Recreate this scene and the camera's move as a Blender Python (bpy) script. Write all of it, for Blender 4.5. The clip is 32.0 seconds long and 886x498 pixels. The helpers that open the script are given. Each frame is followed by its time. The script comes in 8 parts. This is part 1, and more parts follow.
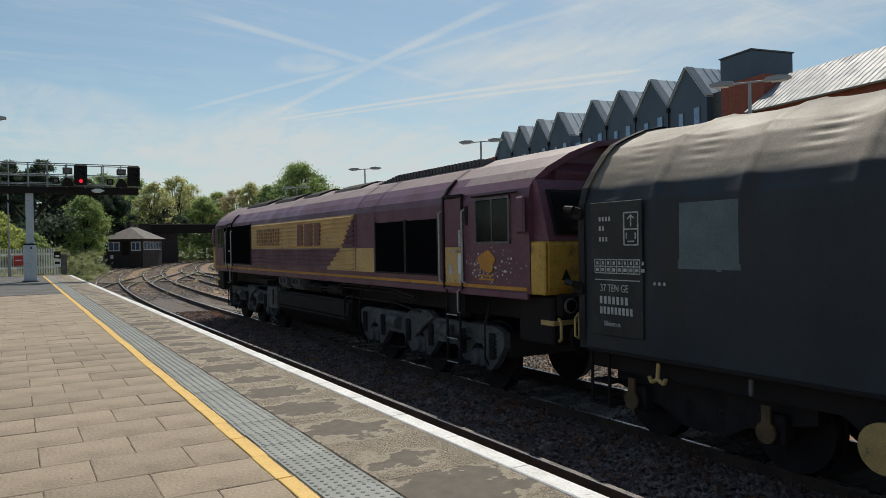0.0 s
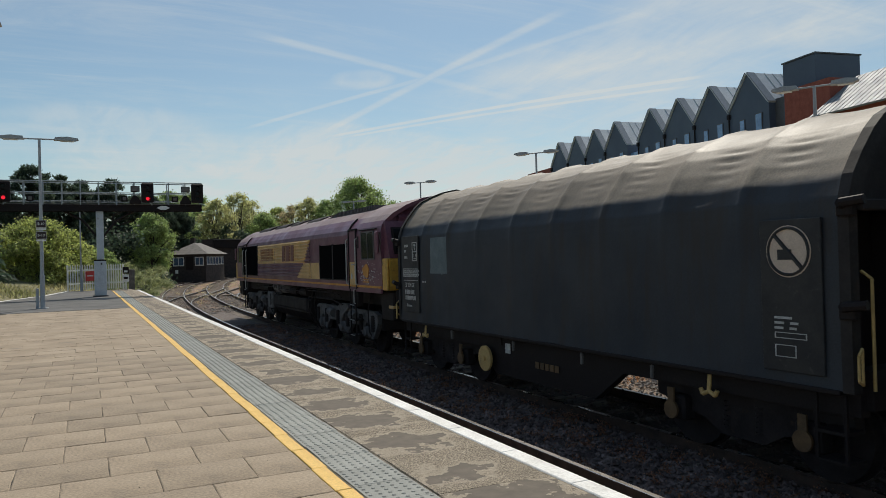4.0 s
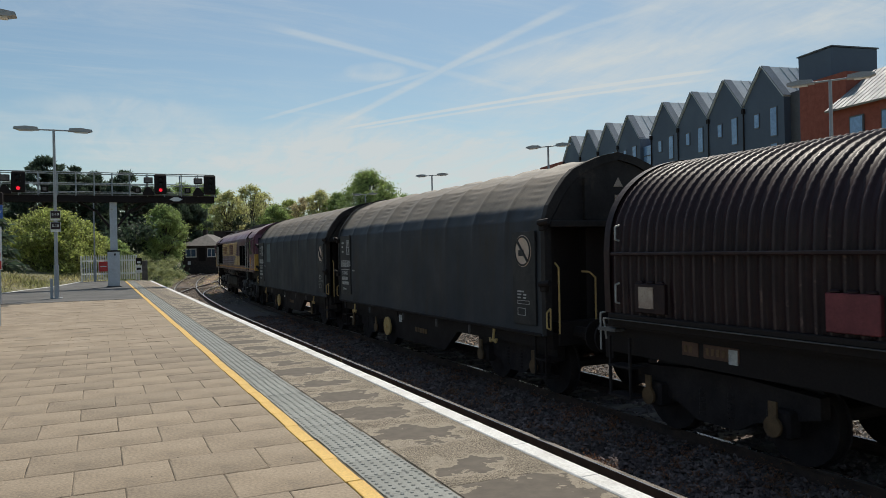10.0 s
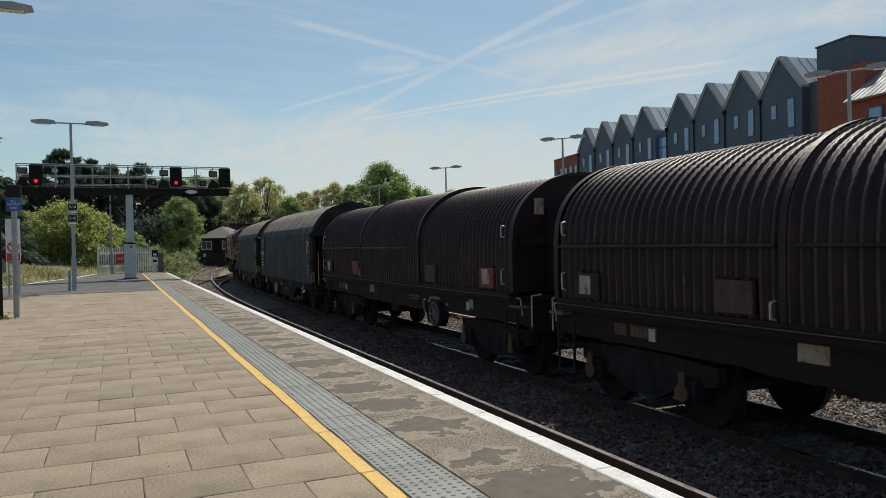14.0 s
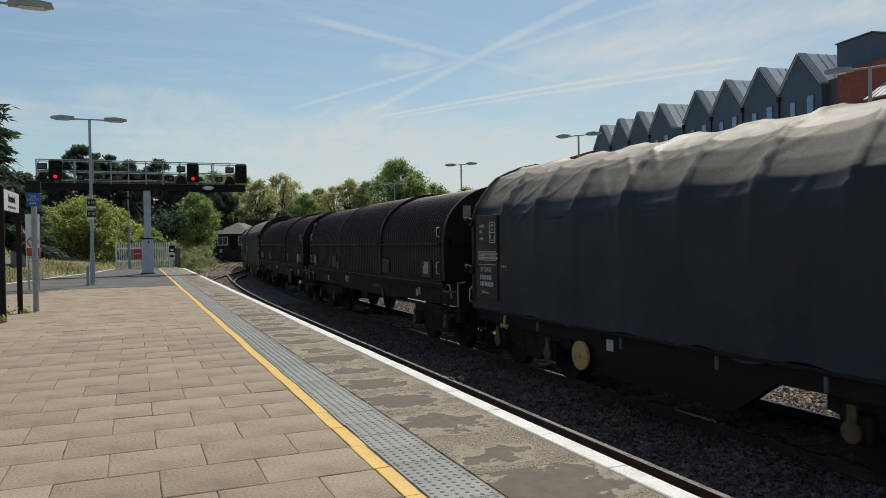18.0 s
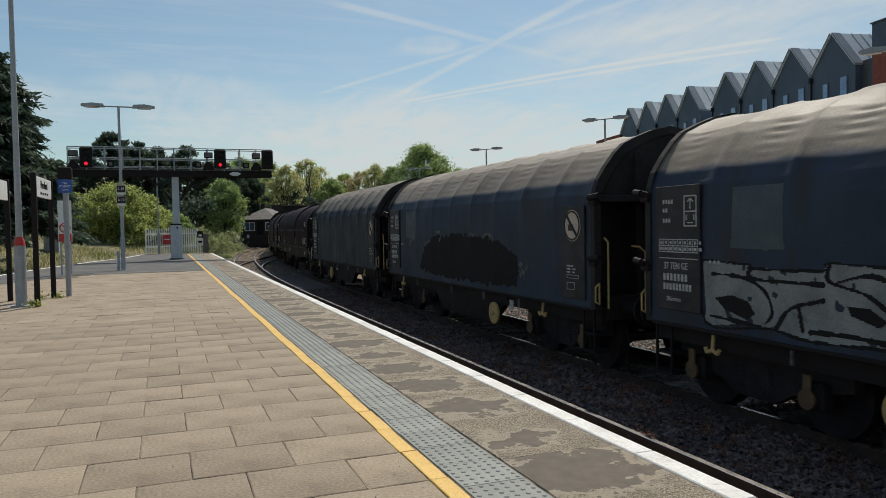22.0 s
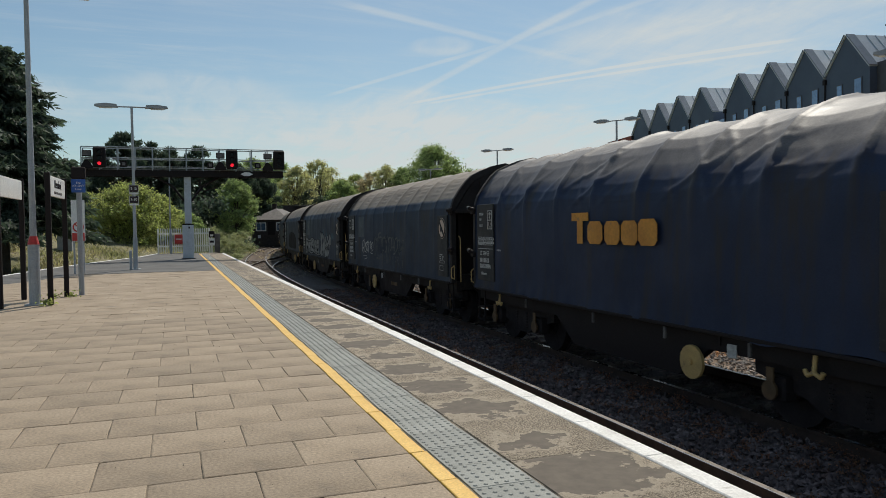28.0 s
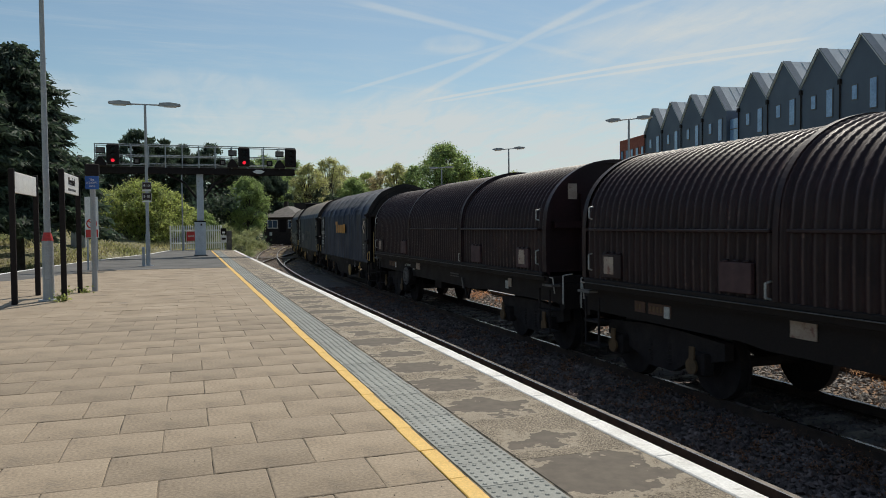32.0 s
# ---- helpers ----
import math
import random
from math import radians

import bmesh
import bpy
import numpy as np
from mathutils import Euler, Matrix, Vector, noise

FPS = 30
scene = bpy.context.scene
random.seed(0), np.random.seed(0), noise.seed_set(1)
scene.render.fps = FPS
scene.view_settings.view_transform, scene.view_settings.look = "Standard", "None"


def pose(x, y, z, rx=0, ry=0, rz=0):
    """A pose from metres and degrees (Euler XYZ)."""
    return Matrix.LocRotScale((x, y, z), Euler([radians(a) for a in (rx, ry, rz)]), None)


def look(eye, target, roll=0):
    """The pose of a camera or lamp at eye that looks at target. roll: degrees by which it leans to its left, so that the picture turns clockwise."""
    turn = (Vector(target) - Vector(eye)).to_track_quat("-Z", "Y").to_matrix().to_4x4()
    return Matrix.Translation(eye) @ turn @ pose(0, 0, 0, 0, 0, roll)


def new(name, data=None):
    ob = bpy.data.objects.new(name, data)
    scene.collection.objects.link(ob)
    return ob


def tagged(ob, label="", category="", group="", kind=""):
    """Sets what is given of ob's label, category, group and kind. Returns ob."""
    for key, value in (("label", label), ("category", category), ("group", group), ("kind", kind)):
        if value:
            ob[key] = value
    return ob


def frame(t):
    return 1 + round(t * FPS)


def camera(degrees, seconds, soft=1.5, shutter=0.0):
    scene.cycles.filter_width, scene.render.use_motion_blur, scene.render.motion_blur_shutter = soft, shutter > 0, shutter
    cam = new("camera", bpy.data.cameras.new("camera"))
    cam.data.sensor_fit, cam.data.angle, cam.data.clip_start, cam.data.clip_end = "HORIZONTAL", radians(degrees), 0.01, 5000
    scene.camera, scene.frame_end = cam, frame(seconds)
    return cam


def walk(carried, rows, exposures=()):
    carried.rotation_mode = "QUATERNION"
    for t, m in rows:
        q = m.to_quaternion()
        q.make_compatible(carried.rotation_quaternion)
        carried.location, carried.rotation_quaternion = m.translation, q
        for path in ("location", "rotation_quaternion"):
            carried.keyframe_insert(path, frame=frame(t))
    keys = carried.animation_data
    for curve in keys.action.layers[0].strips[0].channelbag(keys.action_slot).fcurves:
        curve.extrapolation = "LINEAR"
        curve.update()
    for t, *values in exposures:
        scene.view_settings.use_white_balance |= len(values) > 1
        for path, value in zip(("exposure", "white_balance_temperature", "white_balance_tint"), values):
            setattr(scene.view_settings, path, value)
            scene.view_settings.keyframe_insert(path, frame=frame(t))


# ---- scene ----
cam = camera(61.8, 32.0, soft=0.75, shutter=0.12)
EYE = (0.0, 0.0, 1.5)
# seconds, turn to the left of the track, tilt, roll
TURNS = [
    (0, -30.13, -0.46, -1.05), (0.5, -29.59, -0.29, -1.19), (1, -28.91, -0.06, -1.25), (1.5, -28.13, 0.16, -1.41), (2, -27.51, 0.46, -1.56), (2.5,
    -26.98, 0.61, -1.67), (3, -26.49, 0.65, -1.7), (3.5, -26.09, 0.65, -1.66), (5.5, -25.45, 0.46, -1.37), (6, -25.29, 0.44, -1.29), (6.5, -25.17,
    0.47, -1.25), (7, -25.21, 0.45, -1.32), (7.5, -25.18, 0.46, -1.33), (8, -25.2, 0.42, -1.37), (8.5, -25.15, 0.4, -1.37), (9, -25.13, 0.33, -1.34),
    (9.5, -25.07, 0.25, -1.31), (10, -24.96, 0.09, -1.21), (10.5, -24.87, -0.04, -1.16), (11, -24.77, -0.16, -1.06), (11.5, -24.65, -0.26, -1.09),
    (12, -24.49, -0.38, -1.12), (12.5, -24.33, -0.46, -1.13), (13, -24.15, -0.51, -1.15), (13.5, -24.04, -0.5, -1.18), (14, -23.88, -0.48, -1.19),
    (14.5, -23.77, -0.48, -1.26), (16.5, -23.36, -0.42, -1.03), (17, -23.17, -0.48, -0.94), (17.5, -22.97, -0.57, -0.91), (18, -22.72, -0.7, -0.91),
    (18.5, -22.41, -0.89, -0.95), (19, -22.08, -1.1, -0.92), (19.5, -21.8, -1.33, -0.96), (20, -21.55, -1.52, -0.97), (20.5, -21.35, -1.69, -1.03),
    (21, -21.14, -1.83, -1.01), (21.5, -20.92, -1.84, -1.02), (22, -20.75, -1.82, -1.04), (22.5, -20.72, -1.8, -0.96), (23, -20.69, -1.78, -0.98),
    (23.5, -20.62, -1.72, -0.99), (24, -20.55, -1.65, -0.97), (24.5, -20.51, -1.63, -0.91), (25, -20.45, -1.6, -0.91), (25.5, -20.39, -1.6, -0.91),
    (27.5, -19.96, -1.78, -0.82), (28, -19.94, -1.73, -0.79), (28.5, -19.88, -1.72, -0.77), (29, -19.79, -1.71, -0.78), (29.5, -19.7, -1.69, -0.64),
    (30, -19.62, -1.7, -0.62), (30.5, -19.54, -1.72, -0.54), (31, -19.42, -1.75, -0.5), (31.5, -19.28, -1.79, -0.49), (32, -19.1, -1.85, -0.5),
]
walk(cam, [(t, pose(*EYE, 90 + tilt, 0, turn) @ pose(0, 0, 0, 0, 0, roll)) for t, turn, tilt, roll in TURNS], exposures=[(0, 0.0, 6750, 8), (32, 0.0, 6750, 8)])

# ---- world and sun ----
SUN_AZ, SUN_EL = 33.0, 54.0      # degrees right of the track's line, and above the horizon
wd = bpy.data.worlds.new("sky")
scene.world = wd
wd.use_nodes = True
wn, wl = wd.node_tree.nodes, wd.node_tree.links
wn.clear()


def wnode(kind, **kw):
    n = wn.new(kind)
    for k, v in kw.items():
        n.inputs[k].default_value = v
    return n


sky = wn.new("ShaderNodeTexSky")
sky.sky_type, sky.sun_disc = "NISHITA", False
sky.sun_elevation, sky.sun_rotation = radians(SUN_EL), radians(SUN_AZ)
sky.air_density, sky.dust_density, sky.ozone_density = 1.0, 0.8, 1.0
co = wn.new("ShaderNodeTexCoord")
# high cloud: the sky's direction is thrown on to a flat layer, so that streaks draw together towards the horizon
sep = wn.new("ShaderNodeSeparateXYZ")
wl.new(co.outputs["Generated"], sep.inputs[0])


def wmath(op, a, b=None):
    n = wn.new("ShaderNodeMath")
    n.operation = op
    for i, v in enumerate((a, b)):
        if v is None:
            continue
        if isinstance(v, (int, float)):
            n.inputs[i].default_value = v
        else:
            wl.new(v, n.inputs[i])
    return n.outputs[0]


def wramp(val, a, b, lo=0.0, hi=1.0):
    n = wn.new("ShaderNodeMapRange")
    n.interpolation_type = "SMOOTHSTEP"
    wl.new(val, n.inputs[0])
    for i, v in enumerate((a, b, lo, hi)):
        n.inputs[i + 1].default_value = v
    return n.outputs[0]


up = wmath("MAXIMUM", sep.outputs[2], 0.02)
high = wmath("ADD", up, 0.12)
px = wmath("DIVIDE", sep.outputs[0], high)
py = wmath("DIVIDE", sep.outputs[1], high)
comb = wn.new("ShaderNodeCombineXYZ")
wl.new(px, comb.inputs[0]), wl.new(py, comb.inputs[1])


def cloud(scale, loc, stretch, turn, detail=6.0, rough=0.6):
    mp = wn.new("ShaderNodeMapping")
    mp.inputs["Location"].default_value, mp.inputs["Rotation"].default_value = loc, (0, 0, radians(turn))
    mp.inputs["Scale"].default_value = stretch
    wl.new(comb.outputs[0], mp.inputs[0])
    n = wnode("ShaderNodeTexNoise", Scale=scale, Detail=detail, Roughness=rough)
    n.inputs["Distortion"].default_value = 0.6
    wl.new(mp.outputs[0], n.inputs["Vector"])
    return n.outputs["Fac"]


veil = wramp(cloud(0.55, (3.1, 1.7, 0), (1, 0.55, 1), 35), 0.40, 0.78)
wisps = wramp(cloud(2.2, (0.4, 5.2, 0), (0.30, 1.6, 1), -52, 10, 0.72), 0.44, 0.78)
low = wramp(sep.outputs[2], 0.30, 0.08)


def azel(az, el):
    """A point on the flat cloud layer from degrees right of the track's line and above the horizon."""
    c = math.cos(radians(el))
    v = (math.sin(radians(az)) * c, math.cos(radians(az)) * c, math.sin(radians(el)))
    return Vector((v[0] / (v[2] + 0.12), v[1] / (v[2] + 0.12)))


def trail(a, b, width, soft, strength):
    """A contrail between two directions in the sky."""
    p, q = azel(*a), azel(*b)
    d = (q - p).normalized()
    across = wmath("ABSOLUTE", wmath("ADD", wmath("ADD", wmath("MULTIPLY", px, -d.y), wmath("MULTIPLY", py, d.x)), p.x * d.y - p.y * d.x))
    along = wmath("ADD", wmath("ADD", wmath("MULTIPLY", px, d.x), wmath("MULTIPLY", py, d.y)), -(p.x * d.x + p.y * d.y))
    length = (q - p).length
    band = wramp(across, width * 0.75, width * soft, 0.0, strength)
    ends = wmath("MULTIPLY", wramp(along, -0.12, 0.10), wramp(along, length + 0.12, length - 0.10))
    return wmath("MULTIPLY", band, ends)


TRAILS = [
    ((18.1, 9.5), (44.6, 12.4), 0.035, 0.25, 0.75),
    ((19.0, 9.4), (43.5, 11.8), 0.03, 0.25, 0.6),
    ((17.8, 10.1), (34.6, 17.6), 0.045, 0.15, 0.55),
    ((13.0, 16.5), (25.1, 13.6), 0.05, 0.15, 0.5),
    ((24.7, 13.7), (31.2, 12.0), 0.06, 0.1, 0.3),
    ((11.7, 10.1), (24.7, 13.6), 0.035, 0.2, 0.5),
    ((27.0, 14.0), (40.5, 17.1), 0.04, 0.15, 0.35),
    ((29.7, 13.2), (55.3, 14.7), 0.22, 0.1, 0.4),
    ((17.7, 13.2), (21.6, 13.2), 0.1, 0.1, 0.3)]
streaks = None
for tr in TRAILS:
    one = trail(*tr)
    streaks = one if streaks is None else wmath("MAXIMUM", streaks, one)
ragged = wramp(cloud(5.0, (1, 2, 0), (1, 1, 1), 0, 5, 0.7), 0.25, 0.6, 0.55, 1.0)
streaks = wmath("MULTIPLY", streaks, ragged)


def bank(az, el, wide, high, strength):
    """A soft low cloud round a direction: an ellipse in azimuth and height with a ragged edge."""
    a, c = radians(az), math.cos(radians(el))
    side = wmath("ADD", wmath("MULTIPLY", sep.outputs[0], math.cos(a)), wmath("MULTIPLY", sep.outputs[1], -math.sin(a)))
    ahead = wramp(wmath("ADD", wmath("MULTIPLY", sep.outputs[0], math.sin(a)), wmath("MULTIPLY", sep.outputs[1], math.cos(a))), 0.2, 0.5)
    u = wmath("DIVIDE", side, math.sin(radians(wide)))
    v = wmath("DIVIDE", wmath("ADD", sep.outputs[2], -math.sin(radians(el))), math.sin(radians(high)))
    rr = wmath("ADD", wmath("MULTIPLY", u, u), wmath("MULTIPLY", v, v))
    rr = wmath("ADD", rr, wmath("MULTIPLY", wmath("ADD", fluff, -0.5), 1.9))
    return wmath("MULTIPLY", wmath("MULTIPLY", wramp(rr, 1.1, 0.1, 0.0, strength), curl), ahead)


fluff = cloud(2.6, (4.2, 0.3, 0), (0.8, 0.45, 1), 10, 8, 0.62)
curl = wramp(cloud(7.0, (2.0, 8.0, 0), (1.0, 0.35, 1), 20, 9, 0.66), 0.30, 0.66, 0.38, 1.0)
banks = None
for bk in ((18.0, 6.3, 14.0, 4.4, 0.92), (27.0, 5.8, 13.0, 3.8, 0.85), (6.0, 7.6, 11.0, 2.6, 0.55), (2.0, 10.0, 8.0, 1.5, 0.42), (40.0, 12.0, 15.0, 5.0, 0.55), (52.0, 16.0, 16.0, 4.5, 0.5), (34.0, 14.5, 8.0, 1.6, 0.4), (-12.0, 8.5, 12.0, 2.4, 0.4), (20.0, 13.6, 2.4, 0.7, 0.4)):
    one = bank(*bk)
    banks = one if banks is None else wmath("MAXIMUM", banks, one)
white = wmath("ADD", wmath("MULTIPLY", veil, wmath("ADD", wmath("MULTIPLY", low, 0.20), 0.10)), wmath("MULTIPLY", wisps, 0.32))
white = wmath("ADD", white, wmath("ADD", banks, 0.02))
white = wmath("MINIMUM", wmath("ADD", white, wmath("MULTIPLY", streaks, 0.75)), 0.90)
mixc = wn.new("ShaderNodeMix")
mixc.data_type = "RGBA"
tint = wn.new("ShaderNodeMix")
tint.data_type, tint.blend_type = "RGBA", "MULTIPLY"
tint.inputs[0].default_value = 1.0
tint.inputs[7].default_value = (0.70, 0.815, 0.83, 1)
wl.new(sky.outputs[0], tint.inputs[6])
wl.new(white, mixc.inputs[0]), wl.new(tint.outputs[2], mixc.inputs[6])
mixc.inputs[7].default_value = (5.65, 6.1, 6.4, 1)
bg = wnode("ShaderNodeBackground", Strength=0.105)
wl.new(mixc.outputs[2], bg.inputs[0])
wout = wn.new("ShaderNodeOutputWorld")
wl.new(bg.outputs[0], wout.inputs[0])

sun = new("sun", bpy.data.lights.new("sun", "SUN"))
sun.data.energy, sun.data.angle, sun.data.color = 3.6, radians(0.53), (1.0, 0.95, 0.87)
sa, se = radians(SUN_AZ), radians(SUN_EL)
sun.matrix_world = look((0, 0, 60), (-math.sin(sa) * math.cos(se), -math.cos(sa) * math.cos(se), 60 - math.sin(se)))


# ---- materials ----
def mat(name, c1, c2=None, scale=4.0, rough=0.7, bump=0.0, metal=0.0, fine=None, c3=None, spots=0.0, spot_scale=1.0, stretch=(1, 1, 1), per=0.0,
        coords="Object", bump_scale=None, spec=0.5, rough_var=0.1, hard=0.08, grain=(0.82, 1.16)):
    """A procedural surface: two colours mixed by noise, spots of a third, a fine grain, relief, and a shift from object to object."""
    m = bpy.data.materials.new(name)
    m.use_nodes = True
    N, L = m.node_tree.nodes, m.node_tree.links
    b = N["Principled BSDF"]
    b.inputs["Metallic"].default_value = metal
    b.inputs["Specular IOR Level"].default_value = spec
    tc = N.new("ShaderNodeTexCoord")
    mp = N.new("ShaderNodeMapping")
    mp.inputs["Scale"].default_value = stretch
    L.new(tc.outputs[coords], mp.inputs[0])

    def noise_tex(sc, det=5.0, ro=0.6):
        n = N.new("ShaderNodeTexNoise")
        n.inputs["Scale"].default_value, n.inputs["Detail"].default_value, n.inputs["Roughness"].default_value = sc, det, ro
        L.new(mp.outputs[0], n.inputs["Vector"])
        return n

    def span(v, a, b_, lo=0.0, hi=1.0):
        n = N.new("ShaderNodeMapRange")
        L.new(v, n.inputs[0])
        for i, x in enumerate((a, b_, lo, hi)):
            n.inputs[i + 1].default_value = x
        return n.outputs[0]

    def mix(f, a, b_, kind="MIX"):
        n = N.new("ShaderNodeMix")
        n.data_type, n.blend_type = "RGBA", kind
        for sock, v in ((n.inputs[0], f), (n.inputs[6], a), (n.inputs[7], b_)):
            if isinstance(v, (int, float)):
                sock.default_value = v
            elif isinstance(v, tuple):
                sock.default_value = (*v, 1)
            else:
                L.new(v, sock)
        return n.outputs[2]

    c2 = c2 or tuple(x * 0.8 for x in c1)
    big = noise_tex(scale)
    col = mix(span(big.outputs["Fac"], 0.35, 0.65), c1, c2)
    if c3:
        sp = noise_tex(spot_scale, 6.0, 0.65)
        col = mix(span(sp.outputs["Fac"], 0.62 - spots, 0.62 - spots + hard), col, c3)
    gr = noise_tex(fine or scale * 12, 3.0, 0.7)
    col = mix(1.0, col, mix(span(gr.outputs["Fac"], 0.3, 0.7), (grain[0],) * 3, (grain[1],) * 3), "MULTIPLY")
    if per:
        oi = N.new("ShaderNodeObjectInfo")
        col = mix(1.0, col, mix(span(oi.outputs["Random"], 0, 1), (1 - per,) * 3, (1 + per,) * 3), "MULTIPLY")
    L.new(col, b.inputs["Base Color"])
    L.new(span(big.outputs["Fac"], 0.3, 0.7, max(rough - rough_var, 0.02), min(rough + rough_var, 1.0)), b.inputs["Roughness"])
    if bump:
        bn = N.new("ShaderNodeBump")
        bn.inputs["Strength"].default_value, bn.inputs["Distance"].default_value = 0.6, bump
        hb = noise_tex(bump_scale, 4.0, 0.6) if bump_scale else gr
        L.new(hb.outputs["Fac"], bn.inputs["Height"])
        L.new(bn.outputs[0], b.inputs["Normal"])
    return m


def glow(name, c, strength):
    m = bpy.data.materials.new(name)
    m.use_nodes = True
    b = m.node_tree.nodes["Principled BSDF"]
    b.inputs["Base Color"].default_value = (*c, 1)
    b.inputs["Emission Color"].default_value, b.inputs["Emission Strength"].default_value = (*c, 1), strength
    return m


SLAB = mat("paving", (0.328, 0.256, 0.180), (0.255, 0.198, 0.139), 1.3, 0.85, 0.003, fine=46, per=0.13, c3=(0.195, 0.16, 0.122), spots=0.05, spot_scale=1.9, hard=0.16, grain=(0.70, 1.26))
JOINT = mat("joint_dirt", (0.235, 0.19, 0.138), (0.045, 0.038, 0.03), 2.2, 0.95, 0.004, fine=30, c3=(0.028, 0.024, 0.019), spots=0.08, spot_scale=1.3, hard=0.1)
GRIT = mat("joint_grit", (0.46, 0.39, 0.29), (0.30, 0.25, 0.19), 6, 0.9)
TARMAC = mat("tarmac", (0.125, 0.121, 0.116), (0.092, 0.089, 0.086), 0.8, 0.9, 0.004, fine=90)
YELLOW = mat("yellow_paint", (0.77, 0.48, 0.11), (0.66, 0.40, 0.085), 2.5, 0.6, 0.001, fine=60, c3=(0.42, 0.33, 0.2), spots=-0.04, spot_scale=6)
WHITE = mat("white_paint", (0.78, 0.77, 0.74), (0.62, 0.60, 0.56), 3, 0.65, 0.001, fine=50, c3=(0.4, 0.37, 0.32), spots=-0.03, spot_scale=5)
TACTILE = mat("tactile_tile", (0.27, 0.275, 0.25), (0.22, 0.225, 0.205), 2, 0.75, 0.001, fine=70, per=0.08)
EDGE = mat("edge_concrete", (0.32, 0.27, 0.21), (0.245, 0.205, 0.16), 2.0, 0.9, 0.006, fine=55, grain=(0.5, 1.5))


def worn_edge_mat():
    """Exposed aggregate, over which a dark smooth screed still lies in ragged patches with a pale cement rim."""
    m = bpy.data.materials.new("worn_edge")
    m.use_nodes = True
    N, L = m.node_tree.nodes, m.node_tree.links
    b = N["Principled BSDF"]
    tc, oi = N.new("ShaderNodeTexCoord"), N.new("ShaderNodeObjectInfo")
    shift = N.new("ShaderNodeVectorMath")
    shift.operation = "MULTIPLY_ADD"
    cv = N.new("ShaderNodeCombineXYZ")
    L.new(oi.outputs["Random"], cv.inputs[0]), L.new(oi.outputs["Random"], cv.inputs[1])
    L.new(cv.outputs[0], shift.inputs[0])
    shift.inputs[1].default_value = (37.0, 61.0, 0.0)
    L.new(tc.outputs["Object"], shift.inputs[2])

    def tex(scale, detail, ro):
        n = N.new("ShaderNodeTexNoise")
        n.inputs["Scale"].default_value, n.inputs["Detail"].default_value, n.inputs["Roughness"].default_value = scale, detail, ro
        L.new(shift.outputs[0], n.inputs["Vector"])
        return n.outputs["Fac"]

    def calc(op, a, c=0.0):
        n = N.new("ShaderNodeMath")
        n.operation = op
        for q, v in enumerate((a, c)):
            if isinstance(v, (int, float)):
                n.inputs[q].default_value = v
            else:
                L.new(v, n.inputs[q])
        return n.outputs[0]

    def span(v, a, c, lo=0.0, hi=1.0):
        n = N.new("ShaderNodeMapRange")
        L.new(v, n.inputs[0])
        for q, x in enumerate((a, c, lo, hi)):
            n.inputs[q + 1].default_value = x
        return n.outputs[0]

    def mix(f, a, c, kind="MIX"):
        n = N.new("ShaderNodeMix")
        n.data_type, n.blend_type = "RGBA", kind
        for sock, v in ((n.inputs[0], f), (n.inputs[6], a), (n.inputs[7], c)):
            if isinstance(v, (int, float)):
                sock.default_value = v
            elif isinstance(v, tuple):
                sock.default_value = (*v, 1)
            else:
                L.new(v, sock)
        return n.outputs[2]

    sp = N.new("ShaderNodeSeparateXYZ")
    L.new(tc.outputs["Object"], sp.inputs[0])
    u = calc("DIVIDE", calc("ADD", sp.outputs[0], 0.09), 0.34)
    v = calc("DIVIDE", calc("ADD", sp.outputs[1], calc("MULTIPLY", calc("ADD", oi.outputs["Random"], -0.5), 0.2)), 0.27)
    dist = calc("SQRT", calc("ADD", calc("MULTIPLY", u, u), calc("MULTIPLY", v, v)))
    field = calc("ADD", dist, calc("MULTIPLY", calc("ADD", tex(5.0, 7, 0.62), -0.5), 3.4))
    field = calc("ADD", field, calc("MULTIPLY", calc("ADD", oi.outputs["Random"], -0.5), 0.9))
    patch, rim = span(field, 0.98, 0.90), span(field, 1.42, 1.22)
    chips = span(tex(58.0, 4, 0.9), 0.42, 0.58)
    stone = mix(chips, (0.105, 0.08, 0.058), (0.50, 0.42, 0.315))
    stone = mix(1.0, stone, mix(span(tex(2.2, 4, 0.6), 0.35, 0.65), (0.74,) * 3, (1.02,) * 3), "MULTIPLY")
    col = mix(calc("MULTIPLY", rim, 0.8), stone, (0.40, 0.335, 0.255))
    col = mix(patch, col, mix(span(tex(9, 5, 0.6), 0.35, 0.65), (0.112, 0.092, 0.072), (0.15, 0.124, 0.097)))
    L.new(col, b.inputs["Base Color"])
    b.inputs["Roughness"].default_value = 0.9
    bn = N.new("ShaderNodeBump")
    bn.inputs["Strength"].default_value, bn.inputs["Distance"].default_value = 0.6, 0.006
    L.new(calc("MULTIPLY", chips, calc("SUBTRACT", 1.0, patch)), bn.inputs["Height"])
    L.new(bn.outputs[0], b.inputs["Normal"])
    return m


